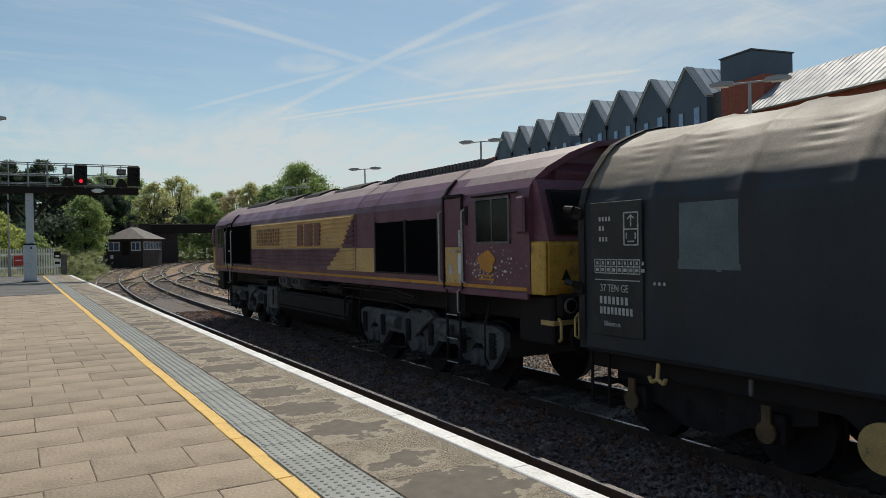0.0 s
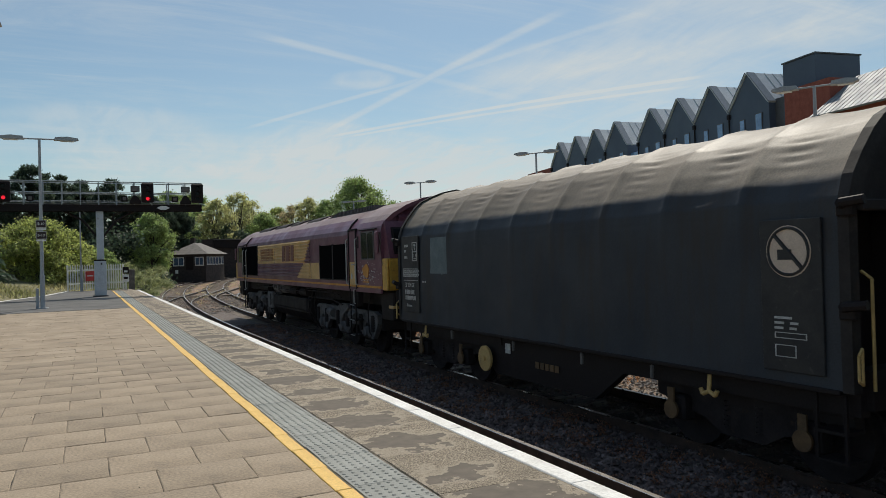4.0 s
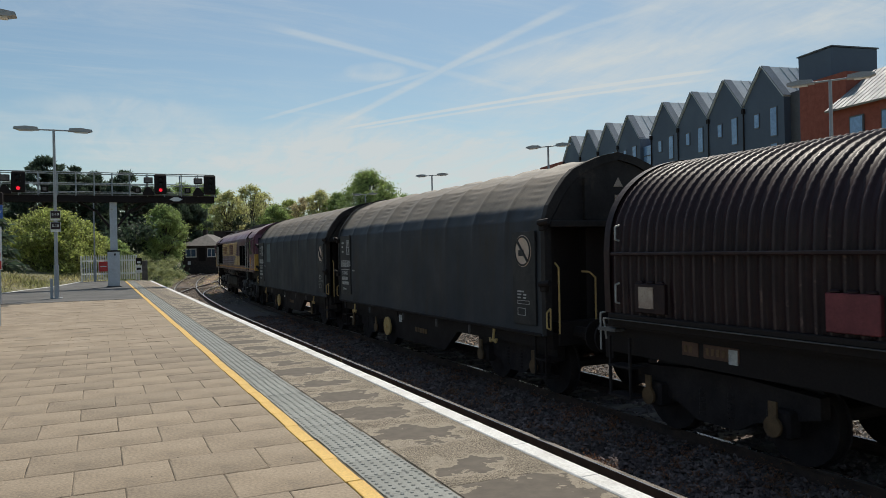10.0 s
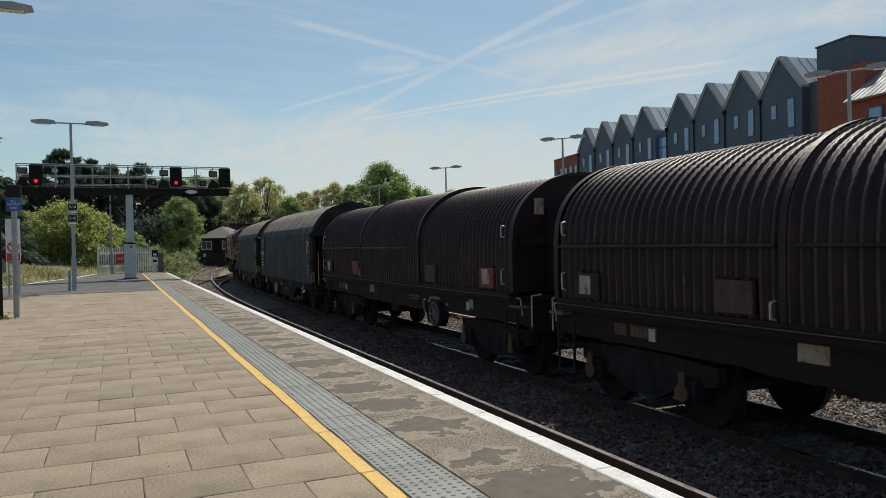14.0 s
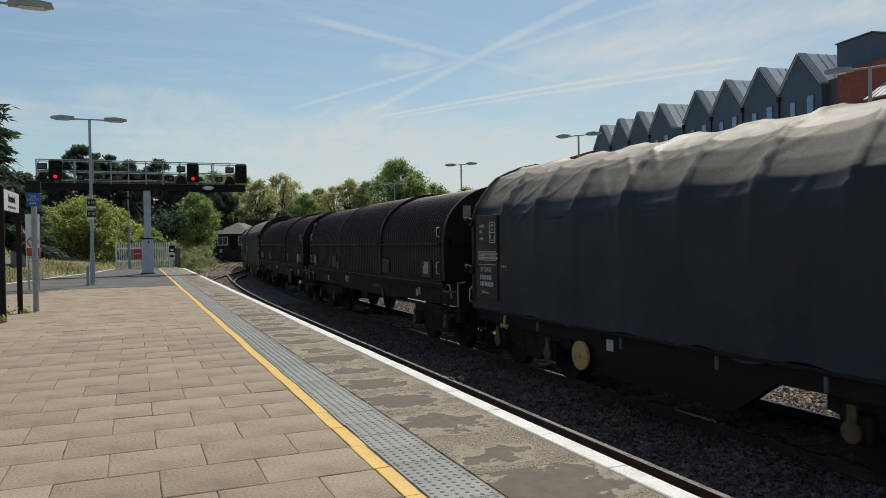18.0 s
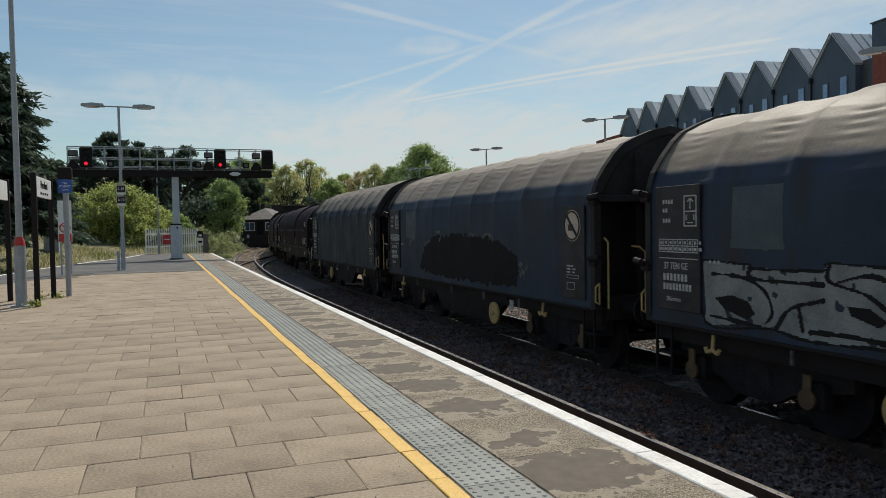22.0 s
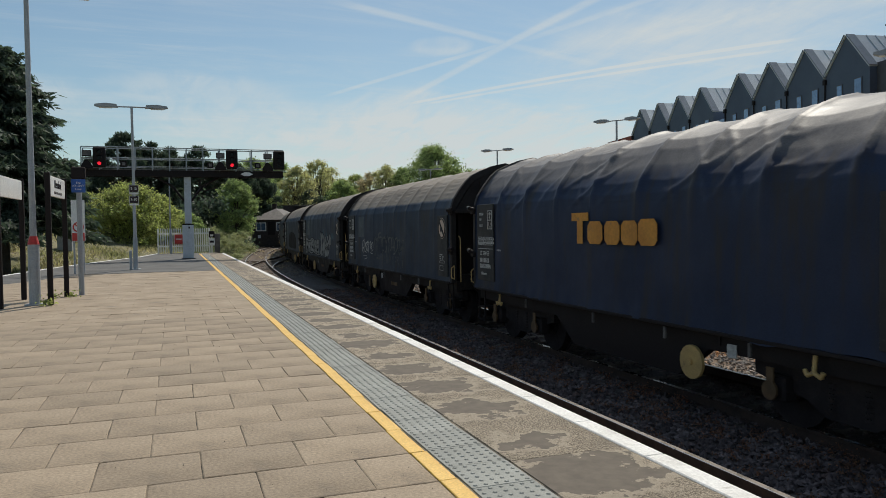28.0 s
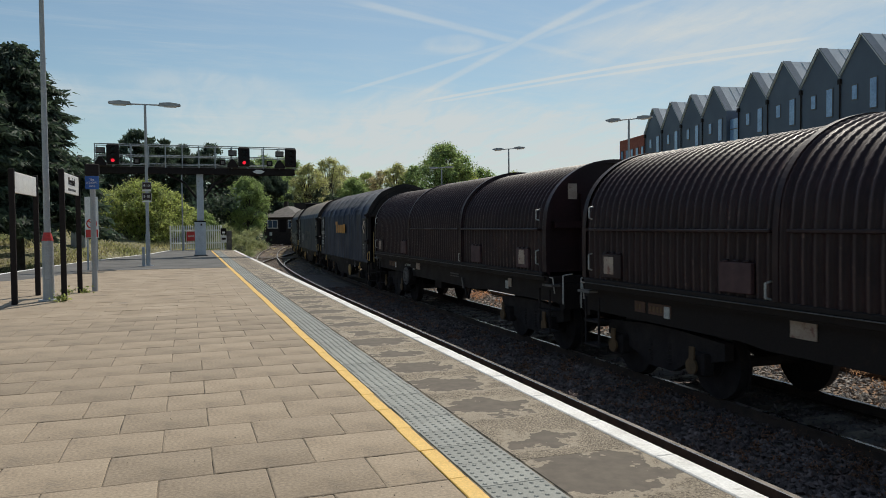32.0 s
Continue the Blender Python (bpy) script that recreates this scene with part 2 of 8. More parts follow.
WORNEDGE = worn_edge_mat()
BRICKW = mat("platform_wall", (0.16, 0.12, 0.10), (0.10, 0.08, 0.07), 3, 0.9, 0.01)
BALLAST = mat("ballast", (0.16, 0.13, 0.115), (0.095, 0.076, 0.068), 9, 0.95, 0.05, fine=28, c3=(0.16, 0.095, 0.055), spots=0.04, spot_scale=0.6, bump_scale=16)
PALEBALLAST = mat("pale_ballast", (0.27, 0.195, 0.14), (0.155, 0.108, 0.078), 9, 0.95, 0.05, fine=28, c3=(0.27, 0.16, 0.09), spots=0.14, spot_scale=0.5, bump_scale=16)
STONE = mat("ballast_stone", (0.34, 0.31, 0.28), (0.17, 0.145, 0.13), 5, 0.9, 0.004)
# dirty stone, coloured darker still to stand for the train's shade
DIRTSHADESTONE = mat("dirty_shaded_stone", (0.20, 0.152, 0.138), (0.105, 0.076, 0.070), 2.5, 0.9, 0.004, c3=(0.13, 0.07, 0.05), spots=0.04, spot_scale=0.8)
EARTH = mat("ground_earth", (0.17, 0.15, 0.08), (0.12, 0.13, 0.05), 0.15, 0.95, 0.05, fine=4, c3=(0.24, 0.19, 0.11), spots=0.06, spot_scale=0.3)
RAIL = mat("rail_side", (0.085, 0.050, 0.034), (0.05, 0.032, 0.024), 5, 0.8, 0.002)
RAILTOP = mat("rail_head", (0.56, 0.52, 0.49), (0.44, 0.40, 0.37), 4, 0.28, metal=0.9, rough_var=0.06)
SLEEPER = mat("sleeper", (0.26, 0.215, 0.17), (0.15, 0.118, 0.092), 3, 0.9, 0.006)
STEEL = mat("grey_paint", (0.40, 0.42, 0.44), (0.33, 0.35, 0.37), 3, 0.55, 0.001, c3=(0.2, 0.15, 0.12), spots=-0.06, spot_scale=4)
BLACK = mat("black_steel", (0.021, 0.0165, 0.0165), (0.026, 0.0205, 0.0195), 3, 0.6, 0.002, c3=(0.036, 0.027, 0.022), spots=0.0, spot_scale=3, spec=0.12)
GRIME = mat("running_gear", (0.036, 0.028, 0.027), (0.024, 0.019, 0.019), 4, 0.75, 0.004, c3=(0.05, 0.034, 0.024), spots=0.0, spot_scale=5, spec=0.2)
GREYDIRT = mat("dusty_gear", (0.17, 0.155, 0.145), (0.10, 0.09, 0.085), 4, 0.85, 0.004, c3=(0.07, 0.06, 0.05), spots=0.04, spot_scale=5)
SHADOWGLASS = mat("dark_glass", (0.008, 0.009, 0.010), (0.010, 0.011, 0.013), 2, 0.12, spec=0.14, rough_var=0.03)
MAROON = mat("maroon_paint", (0.168, 0.060, 0.088), (0.136, 0.048, 0.071), 1.2, 0.42, 0.001, c3=(0.12, 0.075, 0.07), spots=-0.01, spot_scale=2.5, rough_var=0.12)
GOLD = mat("gold_paint", (0.66, 0.42, 0.165), (0.56, 0.355, 0.14), 1.5, 0.45, 0.001, c3=(0.2, 0.12, 0.05), spots=-0.01, spot_scale=3)
ROOFMAROON = mat("dusty_roof", (0.30, 0.215, 0.205), (0.235, 0.165, 0.16), 1.0, 0.55, 0.001, c3=(0.10, 0.075, 0.075), spots=0.03, spot_scale=1.5)
CABGOLD = mat("cab_gold", (0.62, 0.36, 0.065), (0.50, 0.285, 0.05), 1.5, 0.45, 0.001, c3=(0.22, 0.13, 0.05), spots=0.0, spot_scale=3)
ORANGE = mat("orange_paint", (0.62, 0.27, 0.03), (0.5, 0.21, 0.03), 2, 0.5, c3=(0.2, 0.13, 0.08), spots=-0.02, spot_scale=6)
HANDLE = mat("yellow_handle", (0.58, 0.38, 0.14), (0.46, 0.30, 0.11), 6, 0.5, c3=(0.18, 0.13, 0.08), spots=0.0, spot_scale=9)
PALEHANDLE = mat("white_handle", (0.50, 0.49, 0.46), (0.36, 0.34, 0.32), 6, 0.5, c3=(0.2, 0.16, 0.12), spots=-0.02, spot_scale=9)
LETTER = mat("white_lettering", (0.58, 0.57, 0.54), (0.38, 0.37, 0.35), 14, 0.7)
RED = mat("red_paint", (0.62, 0.05, 0.04), (0.5, 0.04, 0.035), 3, 0.5)
BLUE = mat("blue_sign", (0.03, 0.12, 0.42), (0.025, 0.10, 0.36), 3, 0.45)
SIGNWHITE = mat("sign_white", (0.78, 0.78, 0.76), (0.7, 0.7, 0.69), 3, 0.5)


# ---- building blocks ----
def part(name, bm, material, parent=None, label="", smooth=False):
    """Links a bmesh as one mesh object under a thing or part."""
    me = bpy.data.meshes.new(name)
    bm.to_mesh(me)
    bm.free()
    me.materials.append(material)
    if smooth:
        me.polygons.foreach_set("use_smooth", [True] * len(me.polygons))
    ob = new(name, me)
    if parent:
        ob.parent = parent
    if label:
        ob["label"] = label
    return ob


def shared(name, me, parent, m=None):
    ob = new(name, me)
    ob.parent = parent
    if m is not None:
        ob.matrix_basis = m
    return ob


def mesh_of(name, bm, material):
    me = bpy.data.meshes.new(name)
    bm.to_mesh(me)
    bm.free()
    me.materials.append(material)
    return me


def box(bm, x0, x1, y0, y1, z0, z1, bev=0.0, m=None):
    vs = [bm.verts.new((x, y, z)) for z in (z0, z1) for y in (y0, y1) for x in (x0, x1)]
    fs = [bm.faces.new([vs[i] for i in f]) for f in ((0, 2, 3, 1), (4, 5, 7, 6), (0, 1, 5, 4), (2, 6, 7, 3), (0, 4, 6, 2), (1, 3, 7, 5))]
    geo = vs
    if bev:
        r = bmesh.ops.bevel(bm, geom=list({e for f in fs for e in f.edges}), offset=bev, segments=1, affect="EDGES")
        geo = r["verts"]
    if m is not None:
        bmesh.ops.transform(bm, matrix=m, verts=list(set(geo)))
    return bm


def B(*a, **k):
    return box(bmesh.new(), *a, **k)


def rod(bm, a, b, r, seg=10, r2=None):
    """A round bar from a to b."""
    a, b = Vector(a), Vector(b)
    d = b - a
    m = Matrix.Translation((a + b) / 2) @ d.to_track_quat("Z", "Y").to_matrix().to_4x4()
    bmesh.ops.create_cone(bm, cap_ends=True, segments=seg, radius1=r, radius2=r if r2 is None else r2, depth=d.length, matrix=m)
    return bm


def path_rod(bm, pts, r, seg=8):
    for a, b in zip(pts, pts[1:]):
        rod(bm, a, b, r, seg)
    return bm


def extrude(bm, prof, y0, y1, close=True):
    """A profile of (x, z) points drawn out along y, capped."""
    A = [bm.verts.new((x, y0, z)) for x, z in prof]
    C = [bm.verts.new((x, y1, z)) for x, z in prof]
    n = len(prof)
    for i in range(n if close else n - 1):
        j = (i + 1) % n
        bm.faces.new((A[i], A[j], C[j], C[i]))
    if close:
        bm.faces.new(A[::-1]), bm.faces.new(C)
    bmesh.ops.recalc_face_normals(bm, faces=bm.faces[:])
    return bm


def extrude_x(bm, prof, x0, x1):
    """A profile of (y, z) points drawn out along x, capped."""
    A = [bm.verts.new((x0, y, z)) for y, z in prof]
    C = [bm.verts.new((x1, y, z)) for y, z in prof]
    n = len(prof)
    for i in range(n):
        j = (i + 1) % n
        bm.faces.new((A[i], A[j], C[j], C[i]))
    bm.faces.new(A[::-1]), bm.faces.new(C)
    bmesh.ops.recalc_face_normals(bm, faces=bm.faces[:])
    return bm


def thing(name, label, category, group="", kind="", at=None):
    ob = new(name)
    tagged(ob, label, category, group, kind)
    if at is not None:
        ob.matrix_basis = at
    return ob


def words(name, text, size, m, material, parent, squeeze=1.0, thick=0.003):
    """Lettering as a mesh under its thing; m places its middle, with its face along local +z."""
    cu = bpy.data.curves.new(name, "FONT")
    cu.body, cu.size, cu.align_x, cu.align_y, cu.extrude = text, size, "CENTER", "CENTER", thick
    tmp = bpy.data.objects.new(name, cu)
    me = bpy.data.meshes.new_from_object(tmp)
    bpy.data.objects.remove(tmp)
    me.materials.clear()
    me.materials.append(material)
    ob = new(name, me)
    ob.parent = parent
    ob.matrix_basis = m @ Matrix.Diagonal((squeeze, 1, 1, 1))
    return ob


# ---- the line of the track ----
RZ = -0.85                        # top of the rails
TX, S1, K = 7.5, 25.0, 1 / 320.0  # the train's track: straight, then curving to the right


def line(s, off=0.0, tx=TX):
    """Place and turn (radians, to the right) of the track's middle at s metres past the camera, shifted off metres to the right."""
    h = max(s - S1, 0.0) * K
    x = tx + (1 - math.cos(h)) / K
    y = min(s, S1) + math.sin(h) / K
    return x + off * math.cos(h), y - off * math.sin(h), h


# ---- ground, ballast and tracks ----
def rise(x, y):
    return -1.16 + 0.05 * noise.noise((x * 0.2, y * 0.2, 0))


def ground_z(x, y):
    return rise(x, y) if abs(x) < 60 and y < 220 else -1.16


gm = bmesh.new()
R = 4500
xs = [-R, -600, -120, -60, -40, -30, -22, -16, -10, -5, 0, 5, 12, 20, 30, 40, 60, 120, 600, R]
ys = [-R, -600, -120, -40, -10, 0, 10, 20, 30, 40, 50, 60, 72, 85, 100, 120, 140, 170, 220, 600, R]
gv = [[gm.verts.new((x, y, ground_z(x, y))) for x in xs] for y in ys]
for j in range(len(ys) - 1):
    for i in range(len(xs) - 1):
        gm.faces.new((gv[j][i], gv[j][i + 1], gv[j + 1][i + 1], gv[j + 1][i]))
tagged(part("ground", gm, EARTH), "earth and rough grass beside the railway", "ground", kind="structure")


def strip(name, a, b, z, s0, s1, step, material, lump=0.0, cols=6):
    """A ribbon along the track between the offsets a and b."""
    bm = bmesh.new()
    rows = []
    n = int((s1 - s0) / step)
    for k in range(n + 1):
        s = s0 + (s1 - s0) * k / n
        row = []
        for c in range(cols + 1):
            o = a + (b - a) * c / cols
            x, y, h = line(s, o)
            row.append(bm.verts.new((x, y, z + (lump * noise.noise((x * 3.1, y * 3.1, 1.0)) if lump else 0) - (0.012 if c in (0, cols) else 0))))
        rows.append(row)
    for p, q in zip(rows, rows[1:]):
        for c in range(cols):
            bm.faces.new((p[c], p[c + 1], q[c + 1], q[c]))
    return part(name, bm, material)


tagged(strip("ballast_bed", 0.95, 12.5, -1.03, -20, 190, 0.5, PALEBALLAST, 0.035, 28), "pale grey and rust-brown ballast beyond the train", "ballast", kind="structure")
# bed by the platform: shade beside the train is put into its colour
tagged(strip("ballast_bed", -4.52, 0.95, -1.03, -20, 42, 0.5, BALLAST, 0.035, 14), "oily ballast beside the platform, darkened for the train's shade", "ballast", kind="structure")
tagged(strip("ballast_bed", -4.52, 0.95, -1.03, 42, 190, 0.5, PALEBALLAST, 0.035, 14), "grey and rust-brown ballast under the tracks", "ballast", kind="structure")

OFFS = (-3.36, 0.0, 3.5, 6.9)
RAILPROF = [(-0.07, 0.0), (0.07, 0.0), (0.07, 0.012), (0.012, 0.03), (0.012, 0.115), (0.036, 0.125), (0.036, 0.155), (0.028, 0.16), (-0.028, 0.16),
            (-0.036, 0.155), (-0.036, 0.125), (-0.012, 0.115), (-0.012, 0.03), (-0.07, 0.012)]


def rail(name, off, s0, s1, parent, place=line):
    bm = bmesh.new()
    prev = None
    n = int((s1 - s0) / 2.0)
    top = []
    for k in range(n + 1):
        s = s0 + (s1 - s0) * k / n
        ring = []
        for px_, pz in RAILPROF:
            x, y, h = place(s, off + px_)
            ring.append(bm.verts.new((x, y, RZ - 0.16 + pz)))
        if prev:
            for i in range(len(ring)):
                j = (i + 1) % len(ring)
                f = bm.faces.new((prev[i], prev[j], ring[j], ring[i]))
                if 6 <= i <= 8:
                    f.material_index = 1
        prev = ring
    bmesh.ops.recalc_face_normals(bm, faces=bm.faces[:])
    ob = part(name, bm, RAIL, parent)
    ob.data.materials.append(RAILTOP)
    return ob


sl = mesh_of("sleeper", B(-1.25, 1.25, -0.13, 0.13, -0.14, 0.0, 0.02), SLEEPER)
for o in OFFS:
    s_from = -20 if o < 3 else -10
    trk = thing("track", "steel rails on timber and concrete sleepers in ballast", "track", "tracks", "structure")
    rail("rail", o - 0.7525, s_from, 185, trk)
    rail("rail", o + 0.7525, s_from, 185, trk)
    near = 70 if o < 3 else 80
    bmj = bmesh.new()
    for k in range(int((185 - s_from) / 0.7)):
        s = s_from + k * 0.7
        x, y, h = line(s, o)
        m = pose(x, y, RZ - 0.165, 0, 0, -math.degrees(h))
        if 0 < s < near:
            shared("sleeper", sl, trk, m)
        else:
            box(bmj, -1.25, 1.25, -0.13, 0.13, -0.14, 0, 0, m)
    tagged(part("far_sleepers", bmj, SLEEPER, trk), kind="stuff")

# ---- the island platform ----
PLAT_Y0, PLAT_Y1 = -14.0, 49.6
LEFT = [(-7.4, -14.0), (-7.0, 14.0), (-6.1, 28.0), (-5.0, 34.5), (-3.6, 40.5), (-2.2, 45.5), (-1.25, 51.6)]
plat = thing("platform", "station platform paved with buff slabs and a white edge", "platform", kind="structure")


def sheet(name, pts, z0, z1, material, label=""):
    bm = bmesh.new()
    A = [bm.verts.new((x, y, z0)) for x, y in pts]
    C = [bm.verts.new((x, y, z1)) for x, y in pts]
    n = len(pts)
    for i in range(n):
        j = (i + 1) % n
        bm.faces.new((A[i], A[j], C[j], C[i]))
    bm.faces.new(A[::-1]), bm.faces.new(C)
    bmesh.ops.recalc_face_normals(bm, faces=bm.faces[:])
    return part(name, bm, material, plat, label)


sheet("platform_body", LEFT + [(2.5, 51.6), (2.80, 49.6), (2.80, -14.0)], -1.2, -0.045, BRICKW)
sheet("joint_bed", [(-7.2, -13.9), (-6.9, 14), (-6.2, 23), (-5.4, 28.6), (2.0, 28.6), (2.0, -13.9)], -0.06, -0.0075, JOINT)
sheet("tarmac_area", [(-6.2, 23.0), (-6.0, 28.0), (-4.8, 34.5), (-3.4, 40.5), (-2.0, 45.5), (-1.2, 51.5), (1.42, 51.5), (1.42, 28.6), (-3.0, 28.6), (-4.6, 24.5)], -0.06, 0.002, TARMAC, "dark tarmac")
sheet("edge_bed", [(1.975, -13.9), (1.975, 49.7), (2.81, 49.5), (2.81, -13.9)], -0.07, -0.007, JOINT)
edge_mesh = mesh_of("edge_slab", B(-0.412, 0.412, -0.4545, 0.4545, -0.06, 0.0, 0.003), WORNEDGE)
for k in range(69):
    y = 4.252 - 20 * 0.91 + k * 0.91 + 0.455
    ob = shared("edge_slab", edge_mesh, plat, pose(2.395, y, random.uniform(-0.002, 0.001), random.uniform(-0.15, 0.15), random.uniform(-0.15, 0.15), 0))
    if k == 0:
        ob["label"] = "worn exposed-aggregate slab with dark patches"
sheet("end_strip", [(1.58, 49.4), (1.58, 51.5), (2.45, 51.5), (2.75, 49.75), (1.99, 49.75), (1.99, 49.4)], -0.06, 0.0, EDGE)

# coping stones with their white line, and the yellow line in lengths
for k in range(int((PLAT_Y1 - PLAT_Y0) / 0.9)):
    y = PLAT_Y0 + k * 0.9
    part("coping", B(2.812, 2.965, y + 0.0015, y + 0.8985, -0.14, 0.005 + 0.003 * random.random(), 0.008), WHITE, plat)
wob = random.Random(12)
for k in range(109):
    y = 4.075 - 31 * 0.58 + k * 0.58
    dx = 0.004 * math.sin(k * 0.9) + wob.uniform(-0.006, 0.006)
    part("yellow_block", B(-0.055, 0.055, 0.002, 0.577, -0.05, 0.003 + 0.002 * wob.random(), 0.004), YELLOW, plat).matrix_basis = pose(1.495 + dx, y, 0, 0, 0, wob.uniform(-0.5, 0.5))
far_white = bmesh.new()
for a, b in zip(LEFT[1:], LEFT[2:]):
    d = (Vector(b) - Vector(a)).normalized()
    n = Vector((d.y, -d.x))
    q = [Vector(a) + n * 0.15, Vector(b) + n * 0.15, Vector(b) + n * 0.35, Vector(a) + n * 0.35]
    lo = [far_white.verts.new((p.x, p.y, -0.05)) for p in q]
    hi = [far_white.verts.new((p.x, p.y, 0.008)) for p in q]
    far_white.faces.new(hi)
    for i in range(4):
        far_white.faces.new((lo[i], lo[(i + 1) % 4], hi[(i + 1) % 4], hi[i]))
bmesh.ops.recalc_face_normals(far_white, faces=far_white.faces[:])
part("far_edge_line", far_white, WHITE, plat)

# tactile tiles with their domes
tb = bmesh.new()
box(tb, 0.001, 0.399, 0.001, 0.399, -0.05, 0.0, 0.003)
for i in range(6):
    for j in range(6):
        x, y = 0.0333 + i * 0.0667, 0.0333 + j * 0.0667
        lo = [tb.verts.new((x + 0.017 * math.cos(a), y + 0.017 * math.sin(a), 0.0)) for a in [q * math.pi / 3 for q in range(6)]]
        hi = [tb.verts.new((x + 0.010 * math.cos(a), y + 0.010 * math.sin(a), 0.006)) for a in [q * math.pi / 3 for q in range(6)]]
        for q in range(6):
            tb.faces.new((lo[q], lo[(q + 1) % 6], hi[(q + 1) % 6], hi[q]))
        tb.faces.new(hi)
tile = mesh_of("tactile_tile", tb, TACTILE)
for k in range(157):
    shared("tactile_tile", tile, plat, pose(1.566 + random.uniform(-0.003, 0.003), 4.29 - 45 * 0.4 + k * 0.4, random.uniform(-0.002, 0.002), random.uniform(-0.25, 0.25), random.uniform(-0.25, 0.25), 0))

# paving slabs in running bond
SLAB_L, SLAB_D = 0.623, 0.580


def slab_mesh(x0, x1, seed):
    """A slab with slightly wavy, rubbed edges."""
    r_ = random.Random(seed)
    n_ = 5
    ring_ = []
    for (ax, ay), (bx, by) in (((x0, -0.5), (x1, -0.5)), ((x1, -0.5), (x1, 0.5)), ((x1, 0.5), (x0, 0.5)), ((x0, 0.5), (x0, -0.5))):
        for q in range(n_):
            f = q / n_
            ring_.append((ax + (bx - ax) * f, (ay + (by - ay) * f) * SLAB_D))
    cx = (x0 + x1) / 2
    bm = bmesh.new()
    low, mid_, top_ = [], [], []
    for x, y in ring_:
        inset = 0.0015 + 0.0035 * r_.random() ** 2
        chip = inset + 0.007 + (0.018 * r_.random() if r_.random() < 0.10 else 0.0)
        for lst, d, z in ((low, inset, -0.05), (mid_, inset, -0.004), (top_, chip, 0.0)):
            lst.append(bm.verts.new((x - math.copysign(d, x - cx), y - math.copysign(d, y), z)))
    m_ = len(ring_)
    for i in range(m_):
        k_ = (i + 1) % m_
        bm.faces.new((low[i], low[k_], mid_[k_], mid_[i])), bm.faces.new((mid_[i], mid_[k_], top_[k_], top_[i]))
    bm.faces.new(top_)
    return mesh_of("slab", bm, SLAB)


whole_slabs = [slab_mesh(-SLAB_L / 2, SLAB_L / 2, q) for q in range(7)]
end_slabs = {True: slab_mesh(-0.187, 0.187, 90), False: slab_mesh(-0.3425, 0.3425, 91)}
rest = bmesh.new()
lay = random.Random(41)
grit_at = []
for row in range(-32, 41):
    y = 4.667 + row * SLAB_D
    odd = row % 2 == 1
    x = 1.437
    left = -7.0 if y < 14 else -7.0 + (y - 14) * 0.075
    edge_ = left if y < 23 else max(left, -6.2 + (y - 23) * 0.7)
    first = True
    while True:
        w = (0.374 if odd else 0.685) if first else SLAB_L
        if x - w < edge_:
            break
        m = pose(x - w / 2, y + SLAB_D / 2, lay.uniform(-0.002, 0.002), lay.uniform(-0.3, 0.3), lay.uniform(-0.25, 0.25), lay.uniform(-0.25, 0.25))
        if 3.2 < y < 13.0 and x > -3.4 - 0.2 * (y - 3):
            shared("slab", end_slabs[odd] if first else lay.choice(whole_slabs), plat, m)
        else:
            box(rest, -w / 2 + 0.003, w / 2 - 0.003, -SLAB_D / 2 + 0.003, SLAB_D / 2 - 0.003, -0.05, 0, 0, m)
        if 3.0 < y < 11.0:
            dens = lay.random() ** 2 * 16
            for q in range(int(dens)):
                if lay.random() < 0.5:
                    grit_at.append((x - w * lay.random(), y + lay.gauss(0, 0.018), 0.001))
                else:
                    grit_at.append((x - w + lay.gauss(0, 0.016), y + SLAB_D * lay.random(), 0.001))
        first = False
        x -= w
tagged(part("far_slabs", rest, SLAB, plat), kind="stuff")
for q in range(900):
    grit_at.append((lay.uniform(-5, 1.4), 3.2 + 8 * lay.random() ** 1.6, 0.001))
for q in range(160):
    grit_at.append((lay.gauss(1.55, 0.02), 3.2 + 9 * lay.random(), 0.003))

# the platform across the tracks, seen only under and past the train
far = thing("far_platform", "platform across the tracks with a pale edge", "platform", kind="structure")
fb = bmesh.new()
rows = []
for k in range(31):
    s = -16 + k * 2.6
    ring = []
    for o, z in ((9.6, -1.2), (9.6, 0.0), (22, 0.0), (22, -1.2)):
        x, y, h = line(s, o)
        ring.append(fb.verts.new((x, y, z)))
    rows.append(ring)
for p, q in zip(rows, rows[1:]):
    for i in range(3):
        fb.faces.new((p[i], p[i + 1], q[i + 1], q[i]))
fb.faces.new(rows[0]), fb.faces.new(rows[-1][::-1])
bmesh.ops.recalc_face_normals(fb, faces=fb.faces[:])
part("platform_body", fb, EDGE, far)


# ---- the train ----
TARP = mat("slate_tarpaulin", (0.027, 0.041, 0.068), (0.021, 0.032, 0.053), 0.7, 0.6, 0.004, fine=60, c3=(0.044, 0.041, 0.040), spots=0.02, spot_scale=0.7, bump_scale=9, spec=0.32, hard=0.2)
SLATETARP = mat("weathered_tarpaulin", (0.036, 0.040, 0.048), (0.028, 0.032, 0.040), 0.7, 0.6, 0.004, fine=60, c3=(0.054, 0.046, 0.042), spots=0.03, spot_scale=0.6, bump_scale=9, spec=0.32, hard=0.2)
GREYTARP = mat("grey_tarpaulin", (0.027, 0.033, 0.042), (0.021, 0.026, 0.034), 0.7, 0.6, 0.004, fine=60, c3=(0.05, 0.046, 0.043), spots=0.02, spot_scale=0.9, bump_scale=9, spec=0.32, hard=0.2)
